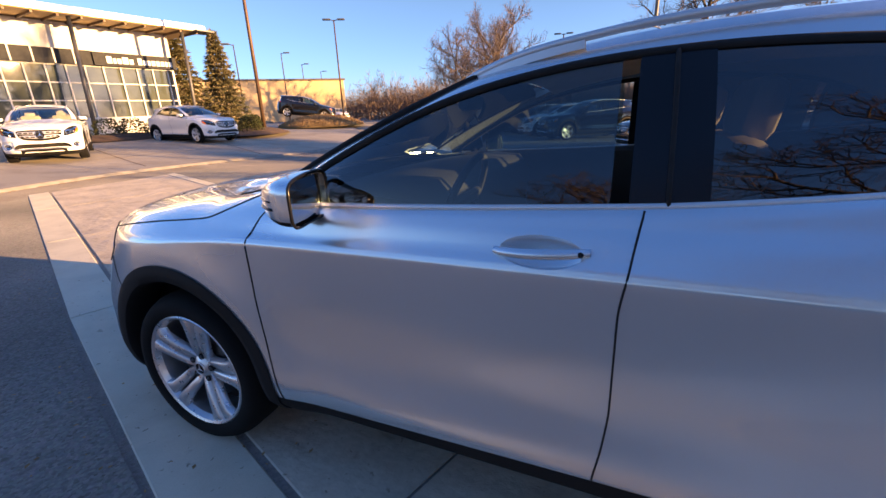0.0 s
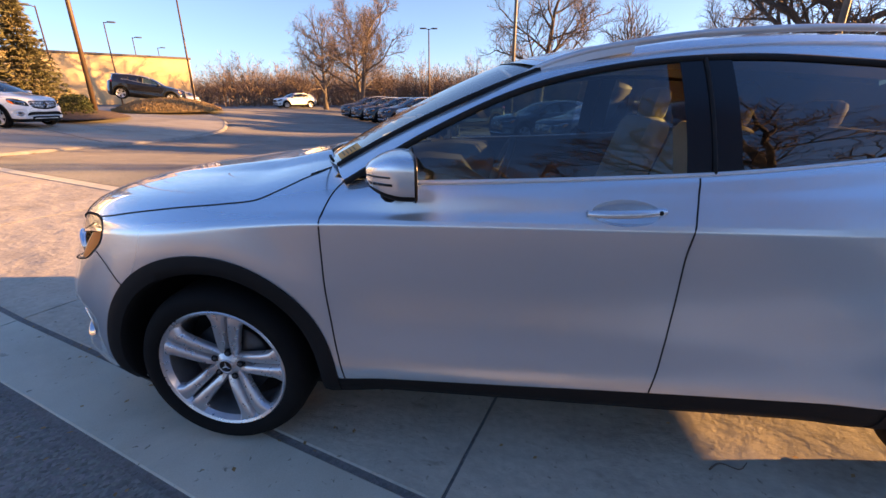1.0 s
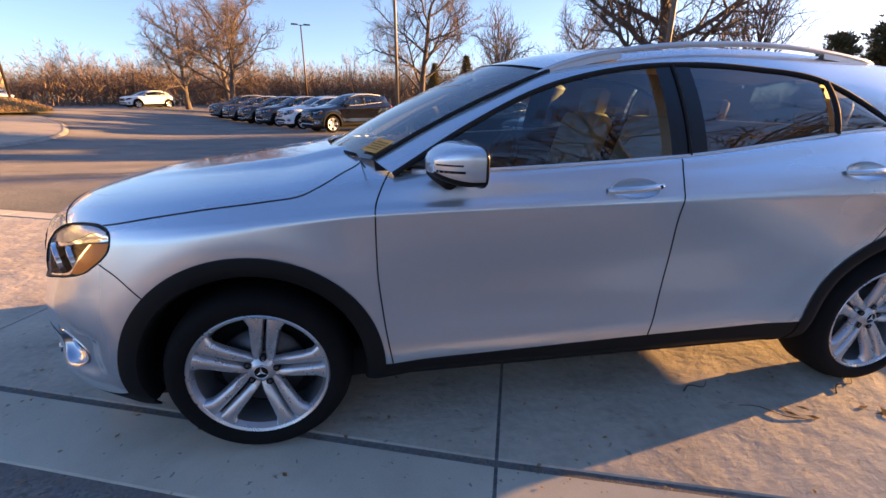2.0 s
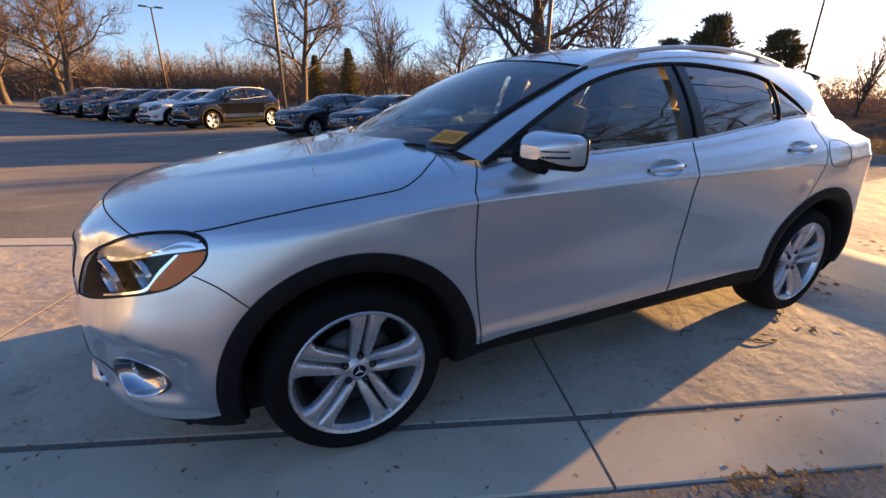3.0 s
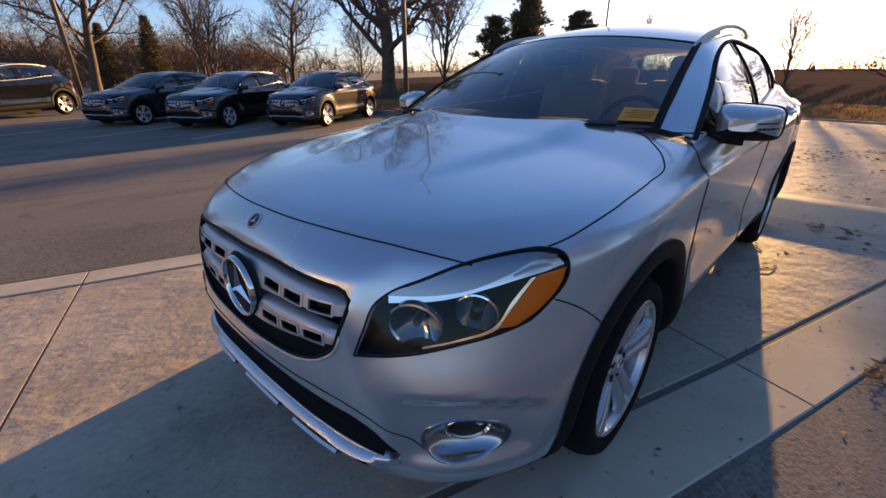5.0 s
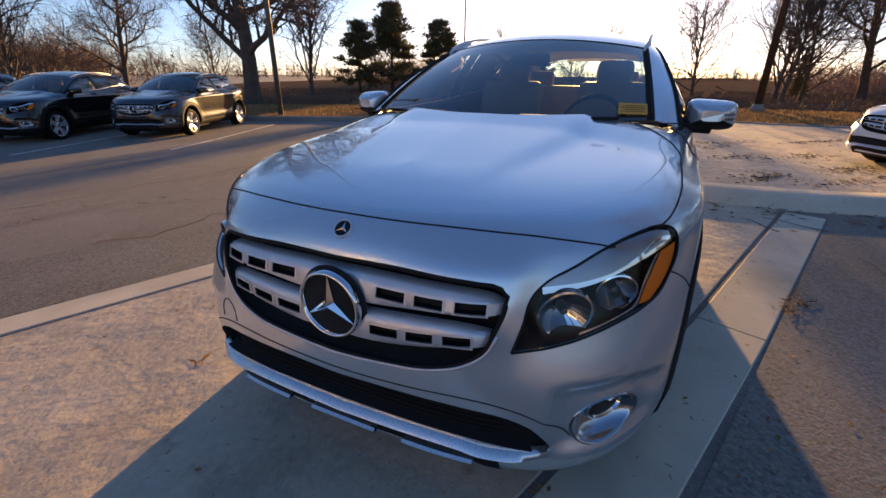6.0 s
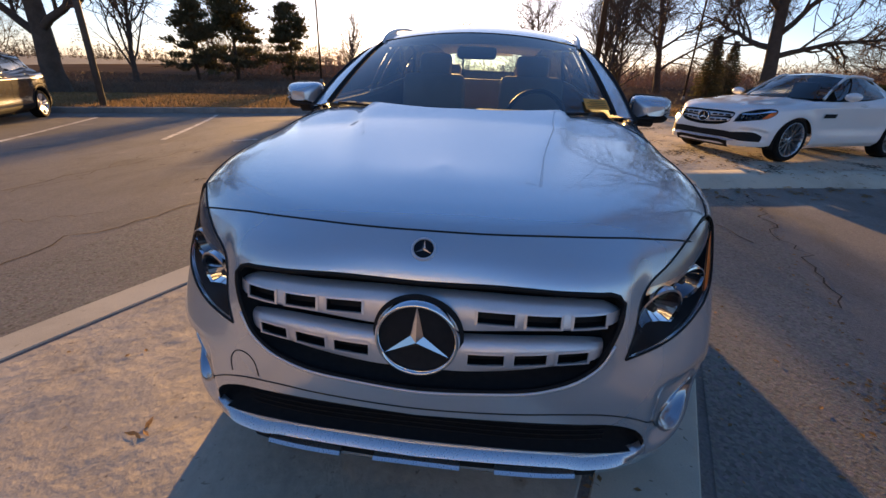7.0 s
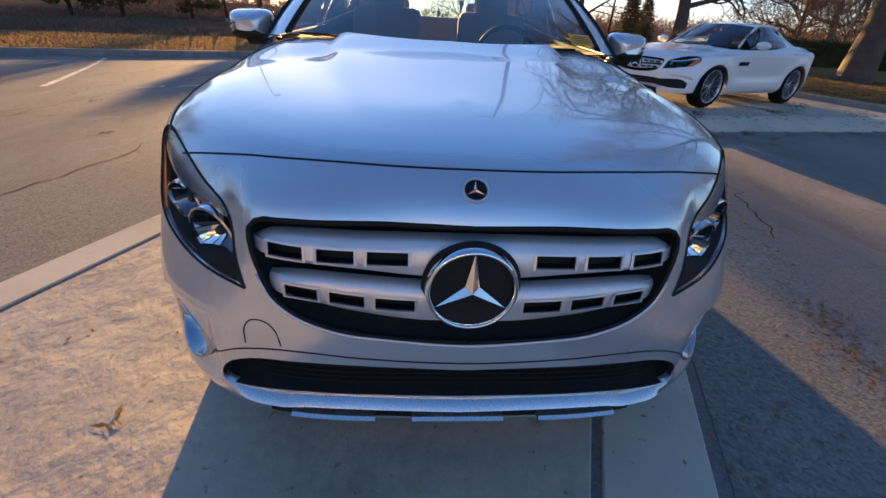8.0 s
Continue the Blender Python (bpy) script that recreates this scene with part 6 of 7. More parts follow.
def seam_place():
    s = rnd.choice([rnd.uniform(-1.5, 3.5), rnd.gauss(0.15, 0.25), rnd.gauss(0.15, 0.25)])
    p = strip_pt(s, -1.08 + rnd.gauss(0, 0.07))
    return (p.x, p.y, 0.0)


leaf_stuff("fallen_leaves", 150, seam_place, 0.016, "shredded leaves and moss along the asphalt seam")


def heap_place():
    p = strip_pt(1.30 + abs(rnd.gauss(0, 0.28)), -0.37 + rnd.gauss(0, 0.028))
    return (p.x, p.y, 0.004 + 0.018 * rnd.random())


leaf_stuff("fallen_leaves", 110, heap_place, 0.013, "heap of curled brown leaves against the concrete edge")

# twigs and a curled leaf heap on the road edge and the slab
def twig(pts, r, label):
    bm = bmesh.new()
    tube(bm, spline(pts, 10), [r * (1 - 0.06 * i) for i in range(10)], 5)
    return tagged(part("twig", bm, M["twig"]), label, "twig", "twigs")


for p, a, L in (((1.25, -1.72), -0.5, 0.2), ((2.25, -1.12), 2.6, 0.26), ((1.85, -0.86), 0.2, 0.16), ((2.55, -1.0), 0.4, 0.22), ((3.0, -2.3), 1.1, 0.5), ((2.8, -1.9), 0.6, 0.4), ((1.9, -2.4), 0.2, 0.45)):
    ca, sa = math.cos(a), math.sin(a)
    twig([(p[0] + ca * L * t - sa * w, p[1] + sa * L * t + ca * w, 0.004 + h) for t, w, h in ((0, 0, 0), (0.35, 0.02, 0.004), (0.7, -0.015, 0.002), (1.0, 0.01, 0.004))], 0.0035, "short brown dead twig lying on the ground")
for p in ((1.15, -1.62), (1.32, -1.68), (2.27, -1.10), (2.62, -1.15), (-0.62, 1.05)):
    V, F = [], []
    for k2 in range(5):
        a = rnd.uniform(0, math.tau)
        L = rnd.uniform(0.015, 0.04)
        x, y = p[0] + rnd.gauss(0, 0.03), p[1] + rnd.gauss(0, 0.03)
        ca, sa = math.cos(a) * L, math.sin(a) * L
        i = len(V)
        V += [(x - ca, y - sa, 0.002), (x - sa * 0.3, y + ca * 0.3, 0.005), (x + ca, y + sa, 0.004), (x + sa * 0.3, y - ca * 0.3, 0.003), (x, y, 0.0)]
        F += [(i, i + 1, i + 2), (i, i + 2, i + 3)]
    tagged(raw("curled_leaf", V, F, M["leaf"]), "curled dry brown leaves on the ground", "leaf", "curled leaves")


# parking stall lines and cracks
def ground_strip(name, p, q, w, material, label, lift=0.006, wob=0.0, n=12, cat="line"):
    p, q = Vector(p), Vector(q)
    d = (q - p).normalized()
    nr = Vector((-d.y, d.x))
    P = []
    for i in range(n + 1):
        c = p.lerp(q, i / n) + nr * (wob * noise.noise((i * 0.7, p.x, p.y)))
        ww = w * (1 + (0.5 * noise.noise((i * 1.3, q.x, 3.1)) if wob else 0))
        P.append([(c.x + nr.x * s * ww / 2, c.y + nr.y * s * ww / 2, gz(c.x, c.y) + lift) for s in (-1, 1)])
    bm = bmesh.new()
    grid_mesh(bm, P)
    return tagged(part(name, bm, material, smooth=False), label, cat, kind="structure")


for i in range(-1, 9):
    o = Vector((4.1, 8.3)) + Vector((-1.75, 2.28)) * (i - 0)
    if i >= 5:
        o = o + Vector((-1.2, 1.4))
    ground_strip("stall_line", o, o + Vector((4.9, 2.05)), 0.10, M["line"], "worn white parking stall line")
for p, q in (((5.75, 4.55), (6.05, 4.25)), ((6.0, 4.0), (6.25, 3.7))):
    ground_strip("worn_mark", p, q, 0.10, M["line"], "faint worn white paint mark on the asphalt", 0.006, 0.05, 8, "mark")
for p, q, w in (((-3, 5.6), (8.5, 0.9 + 3.2), 0.025), ((-2.5, 3.6), (3.5, 2.35), 0.03), ((0.33, 5.16), (1.5, 3.2), 0.02), ((-9.5, 9), (2, 9.6), 0.03), ((-8, 6.0), (3.5, 8.0), 0.03), ((-9, 12.5), (0, 13.6), 0.04), ((-10, 15.5), (2, 16.5), 0.05), ((2.0, 4.6), (7, 5.4), 0.02)):
    ground_strip("asphalt_crack", p, q, w * 0.45, M["mulch"], "thin dark crack in the asphalt", 0.003, 0.25, 40, "crack")
for p, q in (((0.8, -2.4), (3.6, -3.2)), ((-2.2, -1.6), (-0.9, -2.6))):
    ground_strip("asphalt_crack", p, q, 0.012, M["gap"], "thin dark crack in the road", 0.008, 0.15, 30, "crack")
# small clumps of leaves blown onto the lot
CLUMPS = [(1.15, 4.1), (0.1, 4.4), (2.8, 3.2), (4.6, 4.4), (-1.4, 3.9), (3.4, 2.7)]


def clump_place():
    x, y = rnd.choice(CLUMPS)
    x, y = x + rnd.gauss(0, 0.07), y + rnd.gauss(0, 0.035)
    return (x, y, gz(x, y) + 0.002)


leaf_stuff("fallen_leaves", 70, clump_place, 0.022, "small clumps of dark leaves on the parking lot", M["wetleaf"])

# drive beside the lot with its kerb, grass mound and planting bed
DRIVE = [(-9.2, -6.0), (-10.4, 1.0), (-11.0, 5.0), (-10.5, 9.0), (-10.3, 13.0), (-10.9, 16.6), (-12.6, 20.0), (-18, 27), (-30, 44)]
k = sweep("kerb", DRIVE, [(0.12, -0.02), (0.05, 0.01), (0.0, 0.05), (-0.10, 0.075), (-0.17, 0.05)], M["kerb"], 80)
tagged(k, "concrete gutter and kerb of the drive", "kerb", kind="structure")
dv = spline(DRIVE, 60)
bm = bmesh.new()
grid_mesh(bm, [[(p[0] - o, p[1] + o * 0.2, gz(p[0] - o, p[1]) + 0.06) for o in (0.16, 2, 5, 9, 13, 17, 21)] for p in dv])
bmesh.ops.recalc_face_normals(bm, faces=bm.faces)
tagged(part("road", bm, M["drive"]), "pale concrete drive in front of the showroom", "road", kind="structure")


def drive_edge_place():
    p = dv[int(rnd.random() ** 0.8 * 40)]
    q = dv[min(dv.index(p) + 1, 59)]
    t = rnd.random()
    x, y = p[0] + (q[0] - p[0]) * t + abs(rnd.gauss(0, 0.16)), p[1] + (q[1] - p[1]) * t
    return (x, y, gz(x, y) + 0.004)


leaf_stuff("fallen_leaves", 1500, drive_edge_place, 0.035, "brown leaf litter along the edge of the drive")
for p, q in (((-12.0, 2.0), (-22.0, 4.5)), ((-11.5, 6.5), (-20.5, 9.5)), ((-11.0, 10.5), (-17.0, 13.5)), ((-14.5, 0.0), (-14.0, 14.0))):
    a, b = Vector(p), Vector(q)
    ground_strip("drive_joint", a, b, 0.03, M["mulch"], "dark joint in the concrete of the drive", 0.071, 0.0, 14, "joint")


def mound(name, cx, cy, rx, ry, rz, h, mat, label, cat, z0=None):
    bm = bmesh.new()
    rows = []
    for i in range(9):
        r = 1 - i / 8
        rows.append([(cx + (rx * r * math.cos(a)) * math.cos(rz) - (ry * r * math.sin(a)) * math.sin(rz), cy + (rx * r * math.cos(a)) * math.sin(rz) + (ry * r * math.sin(a)) * math.cos(rz), (gz(cx, cy) if z0 is None else z0) + 0.06 + h * (1 - r ** 2.2)) for a in np.linspace(0, math.tau, 33)])
    grid_mesh(bm, rows)
    bmesh.ops.recalc_face_normals(bm, faces=bm.faces)
    return tagged(part(name, bm, mat), label, cat, kind="structure")


mound("ground", -21.9, 28.4, 6.6, 3.5, 2.2, 0.80, M["drygrass"], "sloping island of golden dry grass", "grass")


def bank_place():
    a, r = rnd.uniform(0, math.tau), math.sqrt(rnd.random()) * 0.97
    u, v = 6.6 * r * math.cos(a), 3.5 * r * math.sin(a)
    return (-21.9 + u * math.cos(2.2) - v * math.sin(2.2), 28.4 + u * math.sin(2.2) + v * math.cos(2.2), gz(-21.9, 28.4) + 0.05 + 0.80 * (1 - r ** 2.2))


blades("grass", 9000, bank_place, 0.06, 0.16, 0.03, M["blade"], "golden dry grass on the sloping island")
mound("ground", -19.0, 18.2, 4.4, 2.0, 2.3, 0.35, M["mulch"], "planting bed of dark bark mulch", "planting bed")
mound("ground", -22.0, 12.5, 4.0, 1.6, 1.75, 0.30, M["mulch"], "planting bed of dark bark mulch below the showroom", "planting bed")


def shrub(x, y, z, r, h, label="low dark evergreen shrub in a planting bed"):
    V, F = [], []
    for _ in range(420):
        a, t = rnd.uniform(0, math.tau), rnd.random()
        rr = r * (1 - 0.5 * t * t) * rnd.uniform(0.6, 1.0)
        c = Vector((x + rr * math.cos(a), y + rr * math.sin(a), z + h * t))
        d = Vector((rnd.gauss(0, 1), rnd.gauss(0, 1), rnd.gauss(0.4, 1))).normalized() * 0.10
        e = d.cross(Vector((rnd.gauss(0, 1), rnd.gauss(0, 1), rnd.gauss(0, 1)))).normalized() * 0.05
        i = len(V)
        V += [c - e, c + e, c + d]
        F.append((i, i + 1, i + 2))
    return tagged(raw("shrub", V, F, M["shrub"]), label, "shrub", "evergreen shrubs")


for x, y in ((-18.0, 17.0), (-18.8, 17.9), (-19.6, 18.6), (-20.3, 19.4), (-17.5, 16.4), (-21.6, 14.2), (-21.9, 13.0), (-22.0, 11.8), (-22.2, 10.4)):
    shrub(x, y, gz(x, y) + 0.3, 0.75, 0.75)

# dark stubble of last year's growth on the field strip behind the verge
blades("stubble", 60000, lambda: verge_at(0.02 + 0.95 * rnd.random(), 6.6 + 20 * rnd.random() ** 1.4), 0.05, 0.20, 0.016, M["brush"], "dark brown dead stubble on the field strip", 0.8)


# clipped hedge behind the display pad
V, F = [], []
hc = [verge_at(t, 6.4) for t in np.linspace(0.80, 0.995, 120)]
for i, p in enumerate(hc):
    for _ in range(130):
        z = p[2] + 1.1 * rnd.random() ** 0.75
        c = Vector((p[0] + rnd.gauss(0, 0.22), p[1] + rnd.gauss(0, 0.10), z))
        d = Vector((rnd.gauss(0, 1), rnd.gauss(0, 1), rnd.gauss(0.3, 1))).normalized() * rnd.uniform(0.05, 0.13)
        e = d.cross(Vector((rnd.gauss(0, 1), rnd.gauss(0, 1), rnd.gauss(0, 1)))).normalized() * 0.03
        j = len(V)
        V += [c - e, c + e, c + d]
        F.append((j, j + 1, j + 2))
hedge = tagged(raw("hedge", V, F, M["shrub"]), "dark clipped evergreen hedge behind the display pad", "hedge")
bm = bmesh.new()
grid_mesh(bm, [[(p[0] - 0.24, p[1], p[2] - 0.2), (p[0] - 0.18, p[1], p[2] + 1.0), (p[0] + 0.18, p[1], p[2] + 1.02), (p[0] + 0.24, p[1], p[2] - 0.2)] for p in hc[::4]])
part("hedge_core", bm, M["shrub"], hedge)


# ---------------------------------------------------------------- trees
def bare_tree(seed, height, trunk_r, spread, levels, first=0.22, upright=0.35, name="tree", droop=0.0, kids=(7, 6, 6, 4)):
    rg = random.Random(seed)
    tv, tf, cv, cf = [], [], [], []

    def seg(V, F, pts, r0, r1, sides):
        base = len(V)
        n = len(pts)
        for i, p in enumerate(pts):
            d = (pts[min(i + 1, n - 1)] - pts[max(i - 1, 0)]).normalized()
            a = d.cross(Vector((0.31, 0.17, 0.93)))
            a = a.normalized() if a.length > 0.05 else d.cross(Vector((1, 0, 0))).normalized()
            b = d.cross(a)
            r = r0 + (r1 - r0) * i / (n - 1)
            for k in range(sides):
                t = k * math.tau / sides
                V.append(p + a * (r * math.cos(t)) + b * (r * math.sin(t)))
        for i in range(n - 1):
            for k in range(sides):
                F.append((base + i * sides + k, base + i * sides + (k + 1) % sides, base + (i + 1) * sides + (k + 1) % sides, base + (i + 1) * sides + k))

    def grow(start, d, length, r, lev):
        n = (7, 6, 5, 4, 3)[lev]
        pts = [start]
        dd = d.copy()
        for i in range(n):
            w = (0.05, 0.16, 0.22, 0.28, 0.3)[lev]
            dd = (dd + Vector((rg.gauss(0, w), rg.gauss(0, w), rg.gauss(0, w) + (upright * 0.12 if lev else 0) - droop * 0.1 * (lev > 1)))).normalized()
            pts.append(pts[-1] + dd * (length / n))
        tip = (0.45, 0.3, 0.25, 0.35, 0.5)[lev]
        if lev == 0:
            seg(tv, tf, pts[:2], r * 1.45, r, 12)
            seg(tv, tf, pts[1:], r, r * tip, 12)
        else:
            seg(tv if lev == 1 else cv, tf if lev == 1 else cf, pts, r, r * tip, (12, 8, 5, 3, 3)[lev])
        if lev + 1 >= levels:
            return
        cnt = kids[lev]
        for k in range(cnt):
            t = first + (1 - first) * (k + rg.uniform(0, 1)) / cnt if lev == 0 else 0.18 + 0.82 * (k + rg.random()) / cnt
            i = min(int(t * n), n - 1)
            p = pts[i].lerp(pts[i + 1], t * n - i)
            base = (pts[i + 1] - pts[i]).normalized()
            a = rg.uniform(0, math.tau) if lev else k * 2.4 + rg.uniform(-0.4, 0.4)
            side = base.cross(Vector((math.cos(a), math.sin(a), 0.2)))
            side = side.normalized() if side.length > 0.05 else Vector((1, 0, 0))
            ang = rg.uniform(0.55, 1.0) * spread if lev == 0 else rg.uniform(0.45, 0.95)
            nd = (base * math.cos(ang) + side * math.sin(ang)).normalized()
            L = length * ((0.75 - 0.30 * t) if lev == 0 else rg.uniform(0.42, 0.62) * (1.1 - 0.35 * t))
            grow(p, nd, L, max(r * (0.5 - 0.16 * t), 0.0065), lev + 1)
        if lev == 0:
            grow(pts[-1], dd, length * 0.45, r * tip, 1)

    grow(Vector((0, 0, -0.15)), Vector((0, 0, 1)), height * 0.62, trunk_r, 0)
    t = empty(name, (0, 0, 0))
    raw("trunk", tv, tf, M["bark"], t, "", True)
    raw("crown", cv, cf, M["twig"], t, "crown of bare twigs")
    return t


def conifer(seed, h, r, pine=False):
    rg = random.Random(seed)
    V, F = [], []
    n = 2600 if not pine else 3200
    lumps = [(rg.uniform(0.10, 1.0), rg.uniform(0, math.tau), rg.uniform(0.25, 1.1)) for _ in range(64)]
    for _ in range(n):
        if pine:
            lt, la, lr = rg.choice(lumps)
            env = (1.06 - lt) ** 0.75 * smooth01(-0.1, 0.25, lt)
            c = Vector((r * lr * env * math.cos(la), r * lr * env * math.sin(la), h * lt * 0.95)) + Vector((rg.gauss(0, 0.19), rg.gauss(0, 0.19), rg.gauss(0, 0.07))) * r * 0.6
            out = Vector((c.x, c.y, 0.4 * r)).normalized()
        else:
            t = rg.random() ** 1.25 * 0.97 + 0.02
            lay = math.floor(t * 22) / 22 + rg.uniform(0, 0.02)
            a = rg.uniform(0, math.tau)
            rr = r * (1 - lay) ** 0.9 * rg.uniform(0.25, 1.0) * (0.85 + 0.2 * math.sin(a * 5 + lay * 30))
            c = Vector((rr * math.cos(a), rr * math.sin(a), 0.25 + h * lay - 0.12 * rr))
            out = Vector((math.cos(a), math.sin(a), -0.25)).normalized()
        for _k in range(4):
            d = (out + Vector((rg.gauss(0, 0.5), rg.gauss(0, 0.5), rg.gauss(0, 0.4)))).normalized() * rg.uniform(0.22, 0.46) * (h / 7)
            e = d.cross(Vector((rg.gauss(0, 1), rg.gauss(0, 1), rg.gauss(0, 1)))).normalized() * 0.06 * (h / 7)
            i = len(V)
            V += [c - e, c + e, c + d]
            F.append((i, i + 1, i + 2))
    t = empty("conifer", (0, 0, 0))
    bm = bmesh.new()
    tube(bm, [(0, 0, -0.2), (0.03, 0, h * 0.5), (0, 0.02, h * 0.97)], [0.16 * h / 7, 0.09 * h / 7, 0.015], 8)
    part("trunk", bm, M["bark"], t)
    raw("crown", V, F, M["needle"], t, "dense needles")
    return t


def plant(src, spots, label, category, group):
    first = True
    for x, y, s, rz in spots:
        z = gz(x, y) if abs(x) < 12 else (max(gz(x, y) + 0.1, -0.1) if x > 12 else gz(x, y) + 0.05)
        m = pose(x, y, z, 0, 0, rz)
        if first:
            src.matrix_world = m
            o = src
            first = False
        else:
            o = copy_thing(src, m)
        o.scale = (s, s, s)
        tagged(o, label, category, group)


plant(bare_tree(11, 12.0, 0.36, 1.42, 5, 0.24, 0.12, kids=(11, 9, 8, 7)), [(14.4, 17.0, 1.0, 40), (9.5, -22, 1.05, 80)], "large spreading bare oak with dark trunk on the verge", "tree", "bare trees")
plant(bare_tree(23, 13.2, 0.26, 1.25, 5, 0.20, 0.35, kids=(11, 9, 8, 7)), [(5.6, 38, 1.05, 0), (-11.4, 42, 0.95, 80), (-16.5, 46, 0.85, 150), (17.0, 31.5, 0.72, 60), (-14.5, 53, 1.0, 300), (30, -11, 0.8, 130)], "bare winter tree with a rounded brown crown", "tree", "bare trees")
plant(bare_tree(37, 13.0, 0.17, 0.75, 4, 0.12, 0.5, kids=(22, 7, 5, 3)), [(15.6, 45, 0.95, 0), (22, 20, 0.75, 70), (10.5, 30, 0.6, 200), (27, -6.5, 0.6, 30), (36, 12, 0.5, 90), (38.5, 2.6, 0.55, 220)], "slender bare tree with a straight trunk", "tree", "bare trees")
plant(bare_tree(51, 8.6, 0.10, 1.05, 4, 0.12, 0.5, kids=(26, 9, 8, 5)), [(31.5, -3.0, 0.95, 10), (36.5, 5.5, 0.6, 130), (24.5, -6.3, 0.95, 250), (27.0, -7.6, 0.9, 120), (33, 22, 0.7, 40), (20.5, 27, 0.75, 80), (24, -21.5, 0.9, 20), (27, -27, 1.0, 170), (21.5, -22.5, 0.75, 220)], "small round-headed bare tree with fine twigs", "tree", "bare trees")
plant(bare_tree(71, 18.5, 0.35, 1.25, 5, 0.36, 0.32, kids=(9, 9, 9, 7)), [(11.3, -13.0, 1.0, 25), (3.5, -17.5, 0.9, 140)], "tall old tree with a wide bare crown in the leaf bed", "tree", "bare trees")
plant(bare_tree(61, 11.5, 0.30, 1.30, 5, 0.30, 0.22, kids=(12, 10, 9, 7)), [(20.3, -12.4, 1.0, 190), (36, -31, 0.8, 10), (30, -29, 0.9, 200)], "bare maple with a straight trunk and a wide twiggy crown", "tree", "bare trees")
plant(conifer(5, 7.0, 2.2), [(-27.5, 20.6, 1.0, 0), (-26.0, 22.6, 0.95, 90), (11.8, 46, 0.85, 10), (8.5, 47, 0.75, 60), (26.5, -12.6, 0.48, 30), (32.0, -16.2, 0.5, 200), (34, -9.0, 0.36, 10)], "dense dark green spruce tree", "conifer", "conifers")
plant(conifer(9, 7.0, 3.0, True), [(30.2, 18.7, 0.95, 0), (33.2, 15.8, 0.80, 120), (27.8, 20.2, 0.74, 240), (37, 8.0, 0.55, 60)], "rounded dark green pine tree", "pine", "conifers")

# far woods: a band of bare brush behind the lot
V, F = [], []
for _ in range(1450):
    az = radians(rnd.choice([rnd.uniform(56, 150), rnd.uniform(62, 140), rnd.uniform(62, 140), rnd.uniform(62, 140), rnd.uniform(200, 330)]))
    d = rnd.uniform(58, 110) if az < radians(122) or az > radians(170) else rnd.uniform(92, 125)
    low = 0.3 if az > radians(180) else 1.0
    x, y = d * math.cos(az), d * math.sin(az)
    h = low * rnd.uniform(4.5, 11.0) * (0.8 - 0.05 * smooth01(100, 125, math.degrees(az)))
    sp = h * rnd.uniform(0.36, 0.55)
    V += [(x - 0.10, y, -0.2), (x + 0.10, y, -0.2), (x, y, h * 0.6)]
    F.append((len(V) - 3, len(V) - 2, len(V) - 1))
    for _k in range(9):
        a = rnd.uniform(0, math.tau)
        el = math.asin(rnd.uniform(0.0, 0.97))
        out = Vector((math.cos(a) * math.cos(el), math.sin(a) * math.cos(el), math.sin(el)))
        root = Vector((x, y, h * rnd.uniform(0.2, 0.45)))
        tip = Vector((x + out.x * sp * 0.85, y + out.y * sp * 0.85, h * 0.42 + out.z * h * 0.5))
        e = Vector((-out.y, out.x, 0.1)).normalized() * 0.05
        i = len(V)
        V += [root - e, root + e, tip]
        F.append((i, i + 1, i + 2))
        for _j in range(24):
            c = root.lerp(tip, rnd.uniform(0.3, 1.0)) + Vector((rnd.gauss(0, 0.2), rnd.gauss(0, 0.2), rnd.gauss(0, 0.2)))
            dd = (out + Vector((rnd.gauss(0, 0.6), rnd.gauss(0, 0.6), rnd.gauss(0.1, 0.5)))).normalized() * rnd.uniform(0.25, 0.75) * (0.35 + h / 9)
            e = dd.cross(Vector((rnd.gauss(0, 1), rnd.gauss(0, 1), rnd.gauss(0, 1)))).normalized() * 0.024
            i = len(V)
            V += [c - e, c + e, c + dd]
            F.append((i, i + 1, i + 2))
    for _k in range(36):
        c = Vector((x + rnd.gauss(0, 2.2), y + rnd.gauss(0, 2.2), 3.4 * rnd.random() ** 1.5))
        dd = Vector((rnd.gauss(0, 0.8), rnd.gauss(0, 0.8), 0.8)).normalized() * rnd.uniform(0.5, 1.3)
        e = dd.cross(Vector((rnd.gauss(0, 1), rnd.gauss(0, 1), 0.3))).normalized() * 0.04
        i = len(V)
        V += [c - e, c + e, c + dd]
        F.append((i, i + 1, i + 2))
tagged(raw("far_woods", V, F, M["brush"]), "distant band of reddish brown bare woods", "woods", kind="stuff")
V, F = [], []
